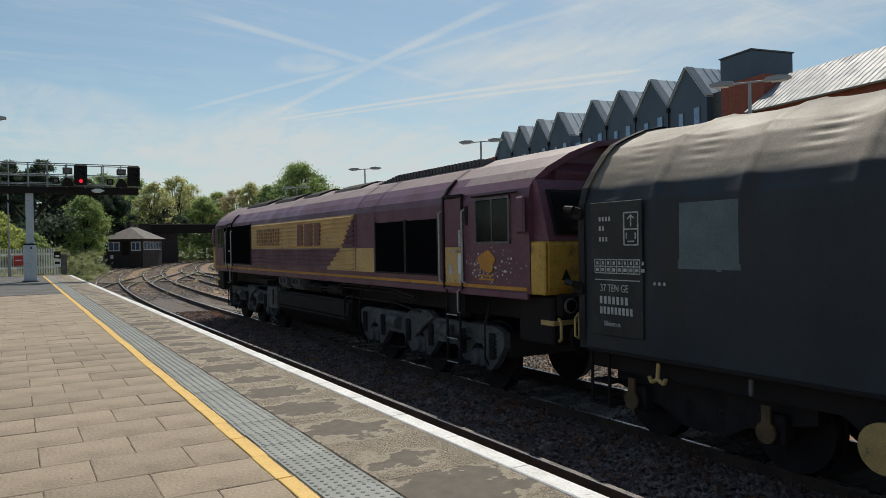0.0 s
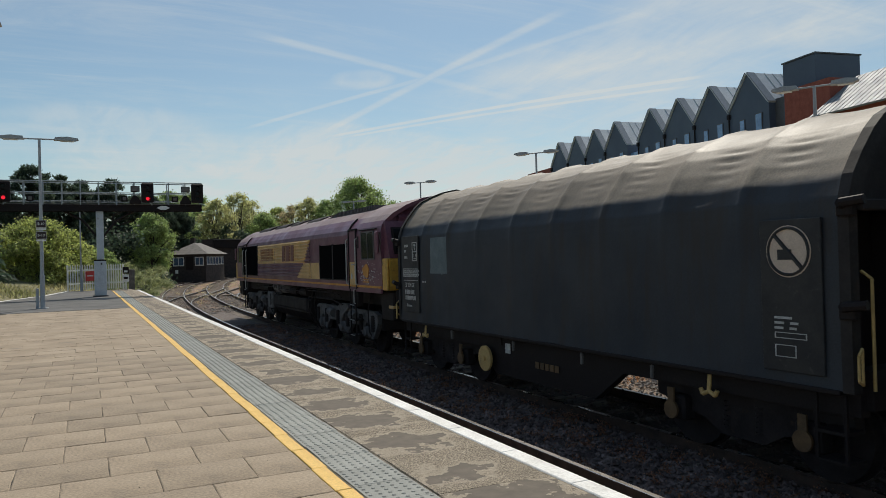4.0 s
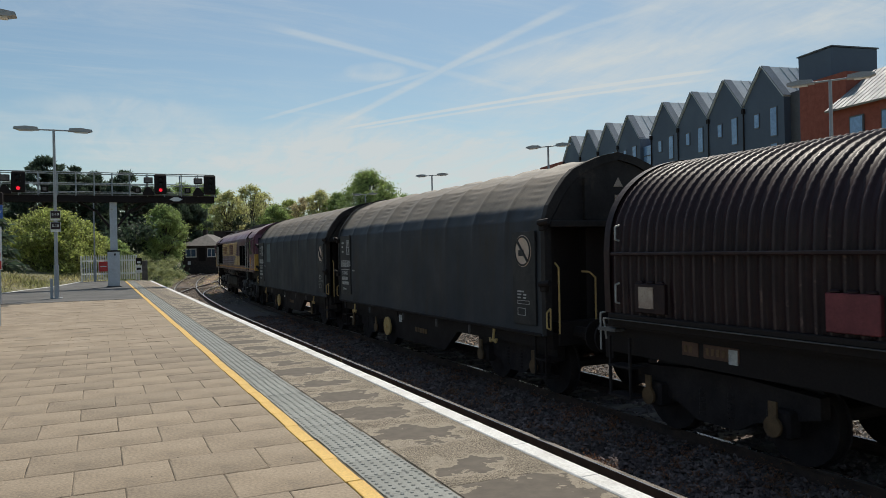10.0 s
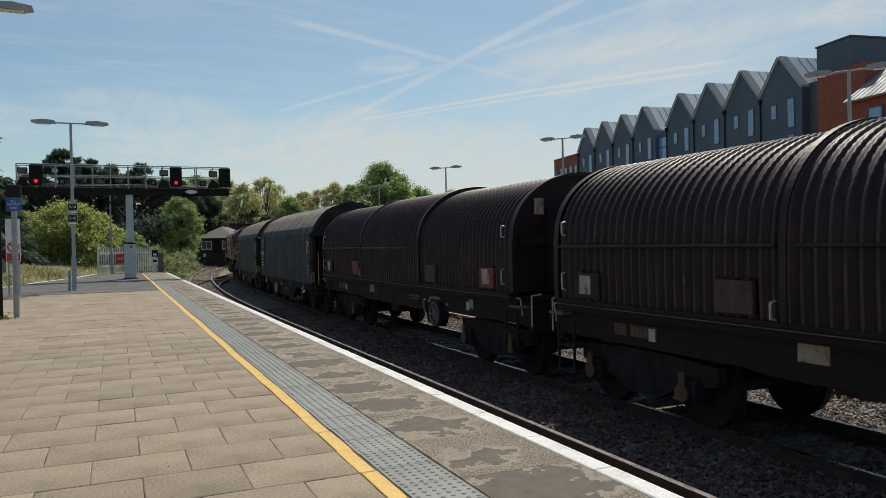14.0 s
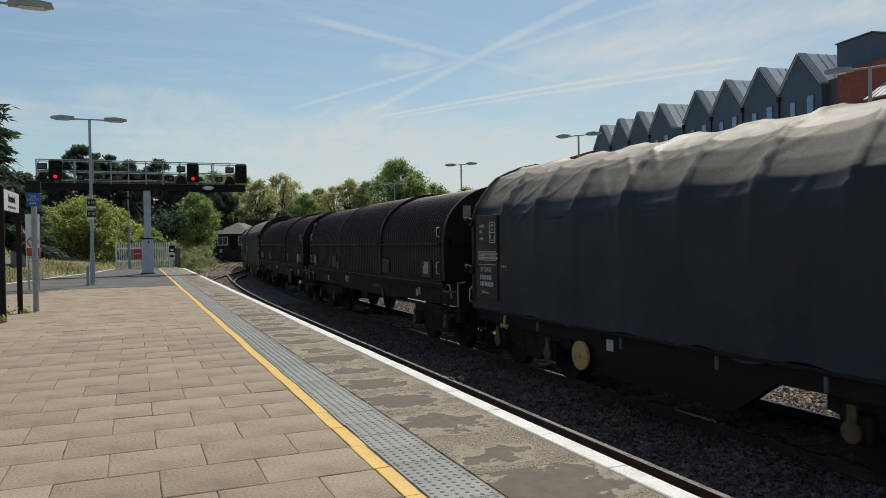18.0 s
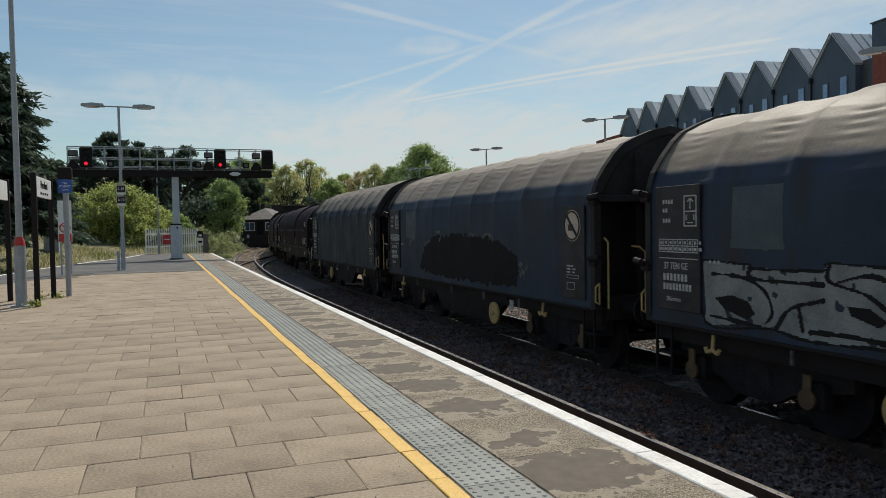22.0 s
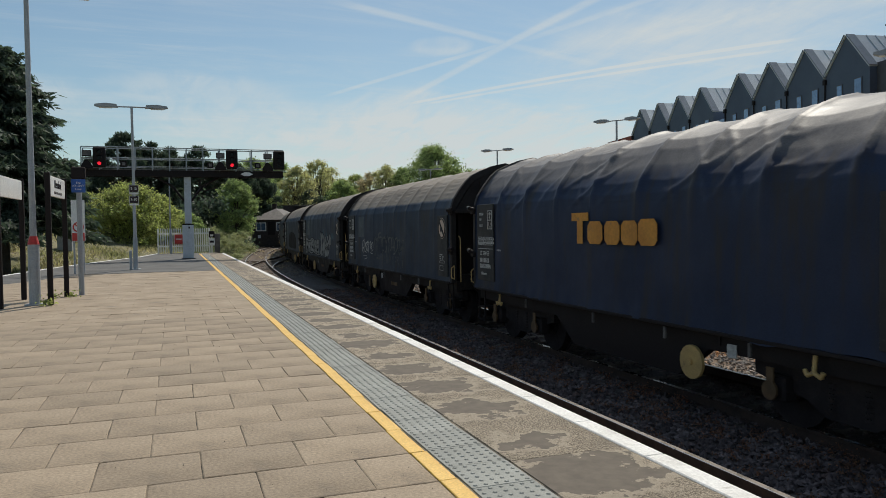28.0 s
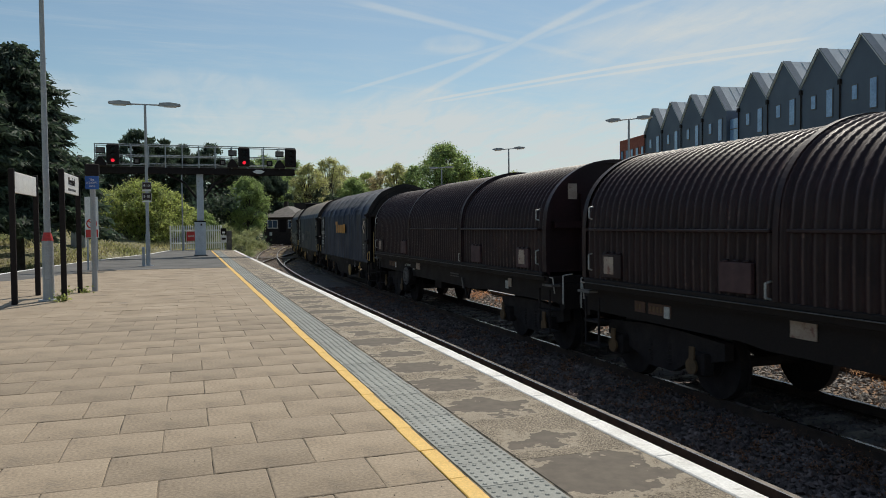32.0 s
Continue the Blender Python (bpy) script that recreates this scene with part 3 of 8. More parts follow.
BLUETARP = mat("navy_tarpaulin", (0.021, 0.032, 0.068), (0.016, 0.025, 0.053), 0.7, 0.56, 0.004, fine=60, c3=(0.020, 0.026, 0.050), spots=-0.02, spot_scale=1.2, bump_scale=9, spec=0.25)
RUST = mat("rusty_maroon", (0.029, 0.0125, 0.0145), (0.018, 0.0085, 0.0105), 1.4, 0.48, 0.002, c3=(0.042, 0.019, 0.017), spots=0.05, spot_scale=2.2, rough_var=0.12, spec=0.27, hard=0.15)
# worn rib crests, coloured lighter with the sun's highlight painted in
SUNWORNRIB = mat("sunlit_worn_rib", (0.052, 0.027, 0.027), (0.028, 0.015, 0.0165), 2.5, 0.5, 0.002, c3=(0.125, 0.075, 0.066), spots=0.02, spot_scale=6, spec=0.4)
RUSTPLATE = mat("rust_plate", (0.13, 0.062, 0.036), (0.085, 0.042, 0.028), 4, 0.7)
OLDRED = mat("faded_red", (0.20, 0.035, 0.042), (0.13, 0.026, 0.032), 3, 0.6)
PINKPLATE = mat("chalky_red", (0.078, 0.036, 0.037), (0.052, 0.025, 0.027), 4, 0.7, c3=(0.06, 0.03, 0.03), spots=0.03, spot_scale=5)
SIGNBUFF = mat("sign_buff", (0.62, 0.49, 0.39), (0.54, 0.42, 0.33), 5, 0.6)
OCHRE = mat("ochre_grease", (0.17, 0.095, 0.04), (0.10, 0.06, 0.028), 6, 0.7)
PLATE = mat("dark_plate", (0.024, 0.022, 0.022), (0.017, 0.016, 0.017), 4, 0.6, 0.001, c3=(0.05, 0.044, 0.04), spots=0.0, spot_scale=7)
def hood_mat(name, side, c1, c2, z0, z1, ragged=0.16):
    """A tarpaulin in the side's colour. Its dusty, faded upper part also has sunlight painted in, with a ragged edge.
    """
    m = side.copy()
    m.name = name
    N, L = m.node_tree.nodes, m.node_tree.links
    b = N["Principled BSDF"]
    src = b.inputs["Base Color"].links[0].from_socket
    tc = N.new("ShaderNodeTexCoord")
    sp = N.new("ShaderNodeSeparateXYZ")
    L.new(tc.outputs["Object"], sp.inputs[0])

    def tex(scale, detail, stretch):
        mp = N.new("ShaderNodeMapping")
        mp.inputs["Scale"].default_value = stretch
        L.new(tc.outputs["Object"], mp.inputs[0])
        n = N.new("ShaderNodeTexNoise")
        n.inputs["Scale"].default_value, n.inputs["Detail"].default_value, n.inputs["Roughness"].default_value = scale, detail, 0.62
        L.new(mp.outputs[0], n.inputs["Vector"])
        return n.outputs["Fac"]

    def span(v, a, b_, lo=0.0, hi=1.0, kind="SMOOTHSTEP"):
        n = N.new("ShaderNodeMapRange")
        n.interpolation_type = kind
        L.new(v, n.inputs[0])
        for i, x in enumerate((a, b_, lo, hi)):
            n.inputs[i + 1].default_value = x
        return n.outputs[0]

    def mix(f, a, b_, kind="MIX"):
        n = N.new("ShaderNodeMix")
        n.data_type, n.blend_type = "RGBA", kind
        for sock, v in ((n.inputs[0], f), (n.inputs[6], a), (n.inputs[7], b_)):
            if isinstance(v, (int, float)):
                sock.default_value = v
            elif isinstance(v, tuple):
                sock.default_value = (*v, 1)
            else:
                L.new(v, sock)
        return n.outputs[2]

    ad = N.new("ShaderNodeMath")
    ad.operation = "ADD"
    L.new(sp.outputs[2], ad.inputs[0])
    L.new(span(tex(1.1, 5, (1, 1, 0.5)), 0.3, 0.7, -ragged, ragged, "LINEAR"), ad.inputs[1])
    # pale roof tone: a dusty coat plus the sun's brightness on the top
    lit_dust = mix(span(tex(0.9, 6, (1, 0.6, 1)), 0.32, 0.68), c1, c2)
    lit_dust = mix(span(tex(4.0, 6, (1, 2.2, 1)), 0.5, 0.75, 0.0, 0.4), lit_dust, tuple(x * 0.65 for x in c2))
    lit_dust = mix(1.0, lit_dust, mix(span(tex(50, 3, (1, 1, 1)), 0.3, 0.7), (0.84,) * 3, (1.14,) * 3), "MULTIPLY")
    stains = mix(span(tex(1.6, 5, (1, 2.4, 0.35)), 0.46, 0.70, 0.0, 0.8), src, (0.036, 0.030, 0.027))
    L.new(mix(span(ad.outputs[0], z0, z1), stains, lit_dust), b.inputs["Base Color"])
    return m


DUSTYEND = mat("dusty_end", (0.036, 0.030, 0.028), (0.022, 0.019, 0.018), 1.5, 0.75, 0.003, c3=(0.075, 0.055, 0.045), spots=0.04, spot_scale=2.5, spec=0.25, hard=0.2)
ROOFDARK = mat("dark_roof", (0.10, 0.088, 0.09), (0.07, 0.061, 0.063), 3, 0.7, 0.002)
BOGIEGREY = mat("bogie_grey", (0.125, 0.115, 0.112), (0.08, 0.072, 0.070), 4, 0.85, 0.004, c3=(0.05, 0.044, 0.04), spots=0.04, spot_scale=5)
MESHBLACK = mat("black_mesh", (0.005, 0.005, 0.006), (0.008, 0.008, 0.008), 30, 0.95, spec=0.0)
FADEDNUMBER = mat("faded_number", (0.33, 0.175, 0.09), (0.25, 0.13, 0.075), 3, 0.55)
FADEMAROON = mat("faded_maroon", (0.20, 0.075, 0.055), (0.16, 0.06, 0.05), 2, 0.55)
PALEPATCH = mat("bright_patch", (0.115, 0.150, 0.160), (0.085, 0.115, 0.125), 3, 0.6, c3=(0.20, 0.23, 0.23), spots=-0.02, spot_scale=3)
PATCH = mat("pale_patch", (0.060, 0.078, 0.090), (0.048, 0.064, 0.075), 3, 0.6)
BUFFPLATE = mat("buff_plate", (0.46, 0.37, 0.29), (0.34, 0.25, 0.20), 5, 0.6, c3=(0.20, 0.09, 0.07), spots=0.06, spot_scale=7)


def side_text(name, text, size, y, z, x, material, parent, squeeze=1.0):
    """Lettering on the near side of a vehicle, to be read from the platform: its lines run towards the rear."""
    m = Matrix.Translation((x, y, z)) @ Matrix(((0, 0, -1, 0), (-1, 0, 0, 0), (0, 1, 0, 0), (0, 0, 0, 1)))
    return words(name, text, size, m, material, parent, squeeze)


def wheelset(parent, y, r, name="wheelset"):
    """An axle that carries two flanged wheels."""
    w = part(name, rod(bmesh.new(), (-0.95, 0, 0), (0.95, 0, 0), 0.08, 10), GRIME, parent)
    w.location = (0, y, r)
    for sx in (-1, 1):
        bm = bmesh.new()
        rod(bm, (sx * 0.70, 0, 0), (sx * 0.83, 0, 0), r, 28)
        rod(bm, (sx * 0.67, 0, 0), (sx * 0.70, 0, 0), r + 0.03, 28)
        rod(bm, (sx * 0.83, 0, 0), (sx * 0.85, 0, 0), r * 0.35, 12)
        part("wheel", bm, GRIME, w)
    return w


WHEELS = []


def engine_bogie(parent, y, base, r):
    """A three-axle bogie: dusty side frames with pedestals, springs, brake gear and steps."""
    axles = (-base / 2, 0.0, base / 2)
    bm = bmesh.new()
    box(bm, -0.9, 0.9, y - 0.2, y + 0.2, r, r + 0.3)
    b = part("bogie_frame", bm, GRIME, parent)
    for e in (-1, 1):
        part("end_beam", B(-1.0, 1.0, y + e * (base / 2 + 0.62) - 0.08, y + e * (base / 2 + 0.62) + 0.08, r + 0.05, r + 0.42, 0.02), GRIME, b)
    for sx in (-1, 1):
        X = sx * 1.07
        bm = bmesh.new()
        E_ = base / 2 + 0.70
        top = [(y - E_, r + 0.22), (y - E_, r + 0.44), (y - E_ + 0.25, r + 0.52), (y - 0.5, r + 0.52), (y - 0.3, r + 0.62), (y + 0.3, r + 0.62), (y + 0.5, r + 0.52), (y + E_ - 0.25, r + 0.52), (y + E_, r + 0.44), (y + E_, r + 0.22)]
        low = []
        for a in axles[::-1]:
            low += [(y + a + 0.52, r - 0.02), (y + a + 0.36, r - 0.16), (y + a + 0.22, r - 0.16), (y + a + 0.20, r + 0.12), (y + a + 0.08, r + 0.22), (y + a - 0.08, r + 0.22), (y + a - 0.20, r + 0.12), (y + a - 0.22, r - 0.16), (y + a - 0.36, r - 0.16), (y + a - 0.52, r - 0.02)]
            if a > axles[0]:
                low += [(y + a - 0.66, r + 0.12), (y + a - base / 2 + 0.66, r + 0.12)]
        extrude_x(bm, top + low, X - 0.06, X + 0.06)
        part("side_frame", bm, BOGIEGREY, b, "dusty grey cast side frame")
        for a in axles:
            ab = bmesh.new()
            box(ab, X - 0.10, X + 0.10, y + a - 0.17, y + a + 0.17, r - 0.15, r + 0.13, 0.04)
            rod(ab, (X + sx * 0.09, y + a, r), (X + sx * 0.16, y + a, r), 0.13, 18, 0.11)
            part("axle_box", ab, BOGIEGREY, b)
            tie = bmesh.new()
            box(tie, X - 0.03, X + 0.03, y + a - 0.34, y + a + 0.34, r - 0.21, r - 0.165, 0.01)
            part("tie_bar", tie, GRIME, b)
            for q in (-0.43, 0.43):
                sp = bmesh.new()
                for k in range(6):
                    rod(sp, (X + sx * 0.05, y + a + q, r + 0.04 + k * 0.062), (X + sx * 0.05, y + a + q, r + 0.075 + k * 0.062), 0.075, 12)
                rod(sp, (X + sx * 0.09, y + a + q, r + 0.02), (X + sx * 0.09, y + a + q, r + 0.42), 0.05, 8)
                part("spring", sp, GRIME, b)
        for q in (-base / 4, base / 4):
            cy = bmesh.new()
            rod(cy, (X + sx * 0.10, y + q - 0.22, r + 0.32), (X + sx * 0.10, y + q + 0.16, r + 0.36), 0.12, 16)
            rod(cy, (X + sx * 0.10, y + q + 0.16, r + 0.36), (X + sx * 0.10, y + q + 0.30, r + 0.37), 0.035, 8)
            part("brake_cylinder", cy, BOGIEGREY, b)
            lk = bmesh.new()
            path_rod(lk, [(X, y + q - 0.3, r + 0.3), (X + sx * 0.02, y + q - 0.32, r - 0.14), (X + sx * 0.02, y + q + 0.3, r - 0.2)], 0.022, 6)
            part("brake_link", lk, GRIME, b)
        dm = bmesh.new()
        path_rod(dm, [(X + sx * 0.08, y - 0.55, r + 0.55), (X + sx * 0.13, y - 0.25, r + 0.36), (X + sx * 0.08, y + 0.05, r + 0.2)], 0.04, 8)
        part("damper", dm, GREYDIRT, b)
    for a in axles:
        WHEELS.append((wheelset(parent, y + a, r), r))
    return b


def bogie(parent, y, base, r, deep=False):
    """Side frames with springs and axle boxes, and two or three wheelsets."""
    axles = (-base / 2, base / 2) if not deep else (-base / 2, 0, base / 2)
    bm = bmesh.new()
    for sx in (-1, 1):
        X = sx * 0.98
        L_ = base / 2 + 0.42
        prof = [(y - L_, r + 0.12), (y - L_, r + 0.34), (y - base * 0.2, r + 0.40), (y + base * 0.2, r + 0.40), (y + L_, r + 0.34), (y + L_, r + 0.12),
                (y + base * 0.3, r - 0.06), (y + base * 0.16, r - 0.20), (y - base * 0.16, r - 0.20), (y - base * 0.3, r - 0.06)]
        extrude_x(bm, prof, X - 0.07, X + 0.07)
    box(bm, -0.9, 0.9, y - 0.18, y + 0.18, r, r + 0.3)
    b = part("bogie_frame", bm, GREYDIRT if deep else GRIME, parent, "dusty grey cast bogie frame" if deep else "grimy cast bogie frame")
    for a in axles:
        WHEELS.append((wheelset(parent, y + a, r), r))
        for sx in (-1, 1):
            if not deep:
                ec = bmesh.new()
                rod(ec, (sx * 1.22, y + a, r), (sx * 1.25, y + a, r), 0.11, 14)
                box(ec, sx * 1.23 - 0.012, sx * 1.23 + 0.012, y + a - 0.05, y + a + 0.05, r + 0.02, r + 0.26)
                part("axle_cover", ec, OCHRE, b)
            ab = bmesh.new()
            box(ab, sx * 1.08 - 0.10, sx * 1.08 + 0.10, y + a - 0.15, y + a + 0.15, r - 0.13, r + 0.17, 0.03)
            rod(ab, (sx * 1.16, y + a, r), (sx * 1.22, y + a, r), 0.085, 12)
            part("axle_box", ab, GREYDIRT if deep else GRIME, b)
    for sx in (-1, 1):
        for q in (-0.22, 0.22):
            sp = bmesh.new()
            for k in range(6):
                rod(sp, (sx * 1.0, y + q, r - 0.12 + k * 0.055), (sx * 1.0, y + q, r - 0.085 + k * 0.055), 0.075, 10)
            part("spring", sp, GRIME, b)
    return b


def buffers(parent, y, sign, z=1.05):
    for sx in (-0.87, 0.87):
        bm = bmesh.new()
        rod(bm, (sx, y - sign * 0.10, z), (sx, y + sign * 0.30, z), 0.10, 14)
        rod(bm, (sx, y + sign * 0.30, z), (sx, y + sign * 0.50, z), 0.075, 14)
        rod(bm, (sx, y + sign * 0.50, z), (sx, y + sign * 0.54, z), 0.24, 18)
        part("buffer", bm, BLACK, parent)
    bm = bmesh.new()
    path_rod(bm, [(0, y, z), (0, y + sign * 0.3, z - 0.05), (0.02, y + sign * 0.62, z - 0.22)], 0.04)
    path_rod(bm, [(0.25, y, z - 0.1), (0.25, y + sign * 0.25, z - 0.45), (0.25, y + sign * 0.6, z - 0.35)], 0.025)
    part("coupling", bm, BLACK, parent)


HOOD = [(1.40, 1.03), (1.405, 1.5), (1.40, 2.1), (1.40, 2.6), (1.385, 2.80), (1.32, 2.98), (1.18, 3.19), (1.0, 3.41), (0.85, 3.54), (0.62, 3.645), (0.33, 3.755), (0.0, 3.825)]


def hood_ring(grow=0.0):
    right = [(x + grow, z + (grow if z > 2.8 else 0)) for x, z in HOOD]
    return [(-x, z) for x, z in right] + [(x, z) for x, z in right[-2::-1]]


# roofs coloured paler than their sides: part dusty, part painted sunlight
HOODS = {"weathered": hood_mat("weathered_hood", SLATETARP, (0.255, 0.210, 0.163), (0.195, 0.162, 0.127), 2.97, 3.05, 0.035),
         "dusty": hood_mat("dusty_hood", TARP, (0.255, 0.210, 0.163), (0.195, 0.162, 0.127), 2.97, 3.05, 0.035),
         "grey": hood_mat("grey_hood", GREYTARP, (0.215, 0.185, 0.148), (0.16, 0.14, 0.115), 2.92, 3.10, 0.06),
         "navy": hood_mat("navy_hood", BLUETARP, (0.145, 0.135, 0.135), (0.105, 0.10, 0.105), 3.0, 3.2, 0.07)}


SKIN = {}       # the near side of each hood: y, z, x and half the length


def painted(name, material, parent, seed, inside, a0, a1, z0, z1, cell=0.014, lift=0.004, label=""):
    """Paint or a patch that lies on a hood's cloth where inside(a, z) holds; a is metres from the hood's front."""
    ys, zs, xs, L2 = SKIN[seed]
    na, nz = int((a1 - a0) / cell), int((z1 - z0) / cell)
    A, Z = np.meshgrid(a0 + (np.arange(na) + 0.5) * cell, z0 + (np.arange(nz) + 0.5) * cell, indexing="ij")
    ii, jj = np.nonzero(inside(A, Z))
    corner = np.unique(np.concatenate([(ii + p) * (nz + 1) + jj + q for p, q in ((0, 0), (1, 0), (1, 1), (0, 1))]))
    at = {int(c): k for k, c in enumerate(corner)}
    y, z = L2 - (a0 + corner // (nz + 1) * cell), z0 + corner % (nz + 1) * cell
    ky = np.clip(np.searchsorted(ys, y) - 1, 0, len(ys) - 2)
    kz = np.clip(np.searchsorted(zs, z) - 1, 0, len(zs) - 2)
    fy, fz = np.clip((y - ys[ky]) / (ys[ky + 1] - ys[ky]), 0, 1), np.clip((z - zs[kz]) / (zs[kz + 1] - zs[kz]), 0, 1)
    x = (xs[ky, kz] * (1 - fz) + xs[ky, kz + 1] * fz) * (1 - fy) + (xs[ky + 1, kz] * (1 - fz) + xs[ky + 1, kz + 1] * fz) * fy
    me = bpy.data.meshes.new(name)
    me.from_pydata(np.stack([x - lift, y, z], 1).tolist(), [], [[at[int((i + p) * (nz + 1) + j + q)] for p, q in ((0, 0), (1, 0), (1, 1), (0, 1))] for i, j in zip(ii, jj)])
    me.materials.append(material)
    me.polygons.foreach_set("use_smooth", [True] * len(me.polygons))
    ob = new(name, me)
    ob.parent = parent
    if label:
        ob["label"] = label
    return ob


def in_poly(A, Z, pts):
    """True inside a closed outline."""
    hit = np.zeros(A.shape, bool)
    for (a, z), (c, d) in zip(pts, pts[1:] + pts[:1]):
        if abs(d - z) > 1e-9:
            hit ^= ((z > Z) != (d > Z)) & (A < (c - a) * (Z - z) / (d - z) + a)
    return hit


def to_line(A, Z, pts):
    """Distance to a stroke, smoothed at its turns."""
    pts = [Vector(p) for p in pts]
    if len(pts) > 2:
        fine_ = [pts[0]]
        for i in range(len(pts) - 1):
            p0, p1, p2, p3 = pts[max(i - 1, 0)], pts[i], pts[i + 1], pts[min(i + 2, len(pts) - 1)]
            for q in (0.25, 0.5, 0.75, 1.0):
                fine_.append(p1 + 0.5 * q * (p2 - p0 + q * (2 * p0 - 5 * p1 + 4 * p2 - p3 + q * (3 * (p1 - p2) + p3 - p0))))
        pts = fine_
    best = np.full(A.shape, 9.0)
    for p, q in zip(pts, pts[1:]):
        d = q - p
        f = np.clip(((A - p.x) * d.x + (Z - p.y) * d.y) / max(d.length_squared, 1e-9), 0, 1)
        best = np.minimum(best, np.hypot(A - p.x - f * d.x, Z - p.y - f * d.y))
    return best


def grain_field(A, Z, scale, seed):
    """Smooth random values round nought, in two octaves."""
    g = np.random.default_rng(seed).uniform(-1, 1, (256, 256))
    out = np.zeros(A.shape)
    for sc, am in ((scale, 0.65), (scale * 2.7, 0.35)):
        u, v = A * sc + 40, Z * sc + 40
        iu, iv = np.floor(u).astype(int), np.floor(v).astype(int)
        fu, fv = u - iu, v - iv
        fu, fv = fu * fu * (3 - 2 * fu), fv * fv * (3 - 2 * fv)
        c = lambda p, q: g[(iu + p) % 256, (iv + q) % 256]
        out += am * ((c(0, 0) * (1 - fu) + c(1, 0) * fu) * (1 - fv) + (c(0, 1) * (1 - fu) + c(1, 1) * fu) * fv)
    return out


def covered_wagon(front, length, seed, side_mat, top_mat, sag=0.012, label="", patch=True, folds=0.0, disc_at=3.66):
    """A bogie wagon with a tarpaulin hood on hoops: front and length of the hood along the train."""
    L2 = length / 2
    w = thing("covered_wagon", label, "freight wagon", "wagons of the train")
    rnd = random.Random(seed)
    coarse = hood_ring()
    ring = []
    for a, c in zip(coarse, coarse[1:]):
        cut = (8 if a[0] < -0.2 else 4) if max(a[1], c[1]) > 2.7 else 3
        ring += [(a[0] + (c[0] - a[0]) * q / cut, a[1] + (c[1] - a[1]) * q / cut) for q in range(cut)]
    ring.append(coarse[-1])
    n = len(ring)
    arcs = [0.0]
    for a, c in zip(ring, ring[1:]):
        arcs.append(arcs[-1] + math.hypot(c[0] - a[0], c[1] - a[1]))
    steps = int(length / 0.055)
    hoops = 9
    bm = bmesh.new()
    rows = []
    N3 = noise.noise
    for k in range(steps + 1):
        t = k / steps
        y = L2 - 0.03 - (length - 0.06) * t
        u = (t * hoops) % 1.0
        hoop = abs(u - 0.5) * 2        # one at the hoops, nought midway
        row = []
        for i, (x, z) in enumerate(ring):
            up_ = min(max((z - 1.9) / 1.0, 0.0), 1.0)
            drop = sag * (1 - hoop ** 3) * (0.35 + 0.65 * up_) + 0.010 * N3((y * 1.7 + seed * 7, x * 2.0, z * 2.0))
            # short dents in rows over the shoulder
            win = math.exp(-((z - 3.34) / 0.22) ** 2)
            if win > 0.03 and not folds:
                bay = int(t * hoops)
                ripple = 0.5 + 0.5 * math.sin(arcs[i] * 46.0 + (u - 0.5) * (2.0 + 2.0 * math.sin(bay * 2.1 + seed)) + bay * 1.3)
                mid_u = 0.5 + 0.12 * math.sin(bay * 3.7 + seed)
                drop += 0.026 * ripple ** 2 * win * math.exp(-((u - mid_u) / 0.17) ** 2) * (0.4 + 0.55 * max(0.0, N3((y * 1.5, arcs[i] * 3.0, seed + 5.0)) + 0.3))
            if not folds and z > 2.2:
                away = min(u, 1 - u) * length / hoops
                drop -= 0.009 * math.exp(-(away / 0.035) ** 2) * min(1.0, (z - 2.2) / 0.6)
            if z > 2.85:
                drop += 0.014 * max(0, N3((y * 2.2, x * 3.0, seed)))
            if folds:
                # tucks over the hoops, cloth swagging between them, and a few narrow creases drawn slantwise
                side_arc = arcs[min(i, n - 1 - i)]
                win = math.exp(-((z - 3.05) / 0.5) ** 2)
                away = min(u, 1 - u) * length / hoops
                drop -= 0.020 * math.exp(-(away / 0.055) ** 2) * min(1.0, max(0.0, (z - 1.9) / 0.8))
                drop += folds * 0.9 * (1 - hoop ** 2) * win
                w1 = 0.35 + 1.1 * N3((y * 0.7, z * 0.8, seed + 2.0))
                w2 = 0.25 + 1.1 * N3((y * 0.6, z * 0.9, seed + 20.0))
                q1 = t * hoops * 2.0 + side_arc * 1.3 + 0.5 * N3((y * 0.8, z * 1.1, seed))
                q2 = t * hoops * 1.5 - side_arc * 1.7 + 0.6 * N3((y * 0.9, z * 1.0, seed + 8.0))
                c1, c2_ = max(0.0, 1 - abs(2 * (q1 % 1.0) - 1) * 3.2), max(0.0, 1 - abs(2 * (q2 % 1.0) - 1) * 3.2)
                reach = win + 0.30 * min(1.0, max(0.0, (z - 1.2) / 0.6))
                drop -= folds * 0.62 * reach * (max(0, w1) * c1 * c1 * (3 - 2 * c1) + max(0, w2) * c2_ * c2_ * (3 - 2 * c2_))
                drop += folds * 0.22 * N3((y * 1.3 + z * 0.8, z * 1.8, seed + 30.0)) * (0.5 + 0.8 * max(0.0, t - 0.5))
            hem = 0.0
            if z < 1.25:
                e_ = (1.25 - z) / 0.22
                hem = (0.05 * N3((y * 0.9 + seed, 0, 0)) + folds * 1.6 * N3((y * 1.5, seed, 0))) * e_
                drop -= (0.02 + folds * 1.3 * abs(N3((y * 2.4, 2.0, seed)))) * e_
            cx, cz = -x, 2.0 - z
            d = math.hypot(cx, cz)
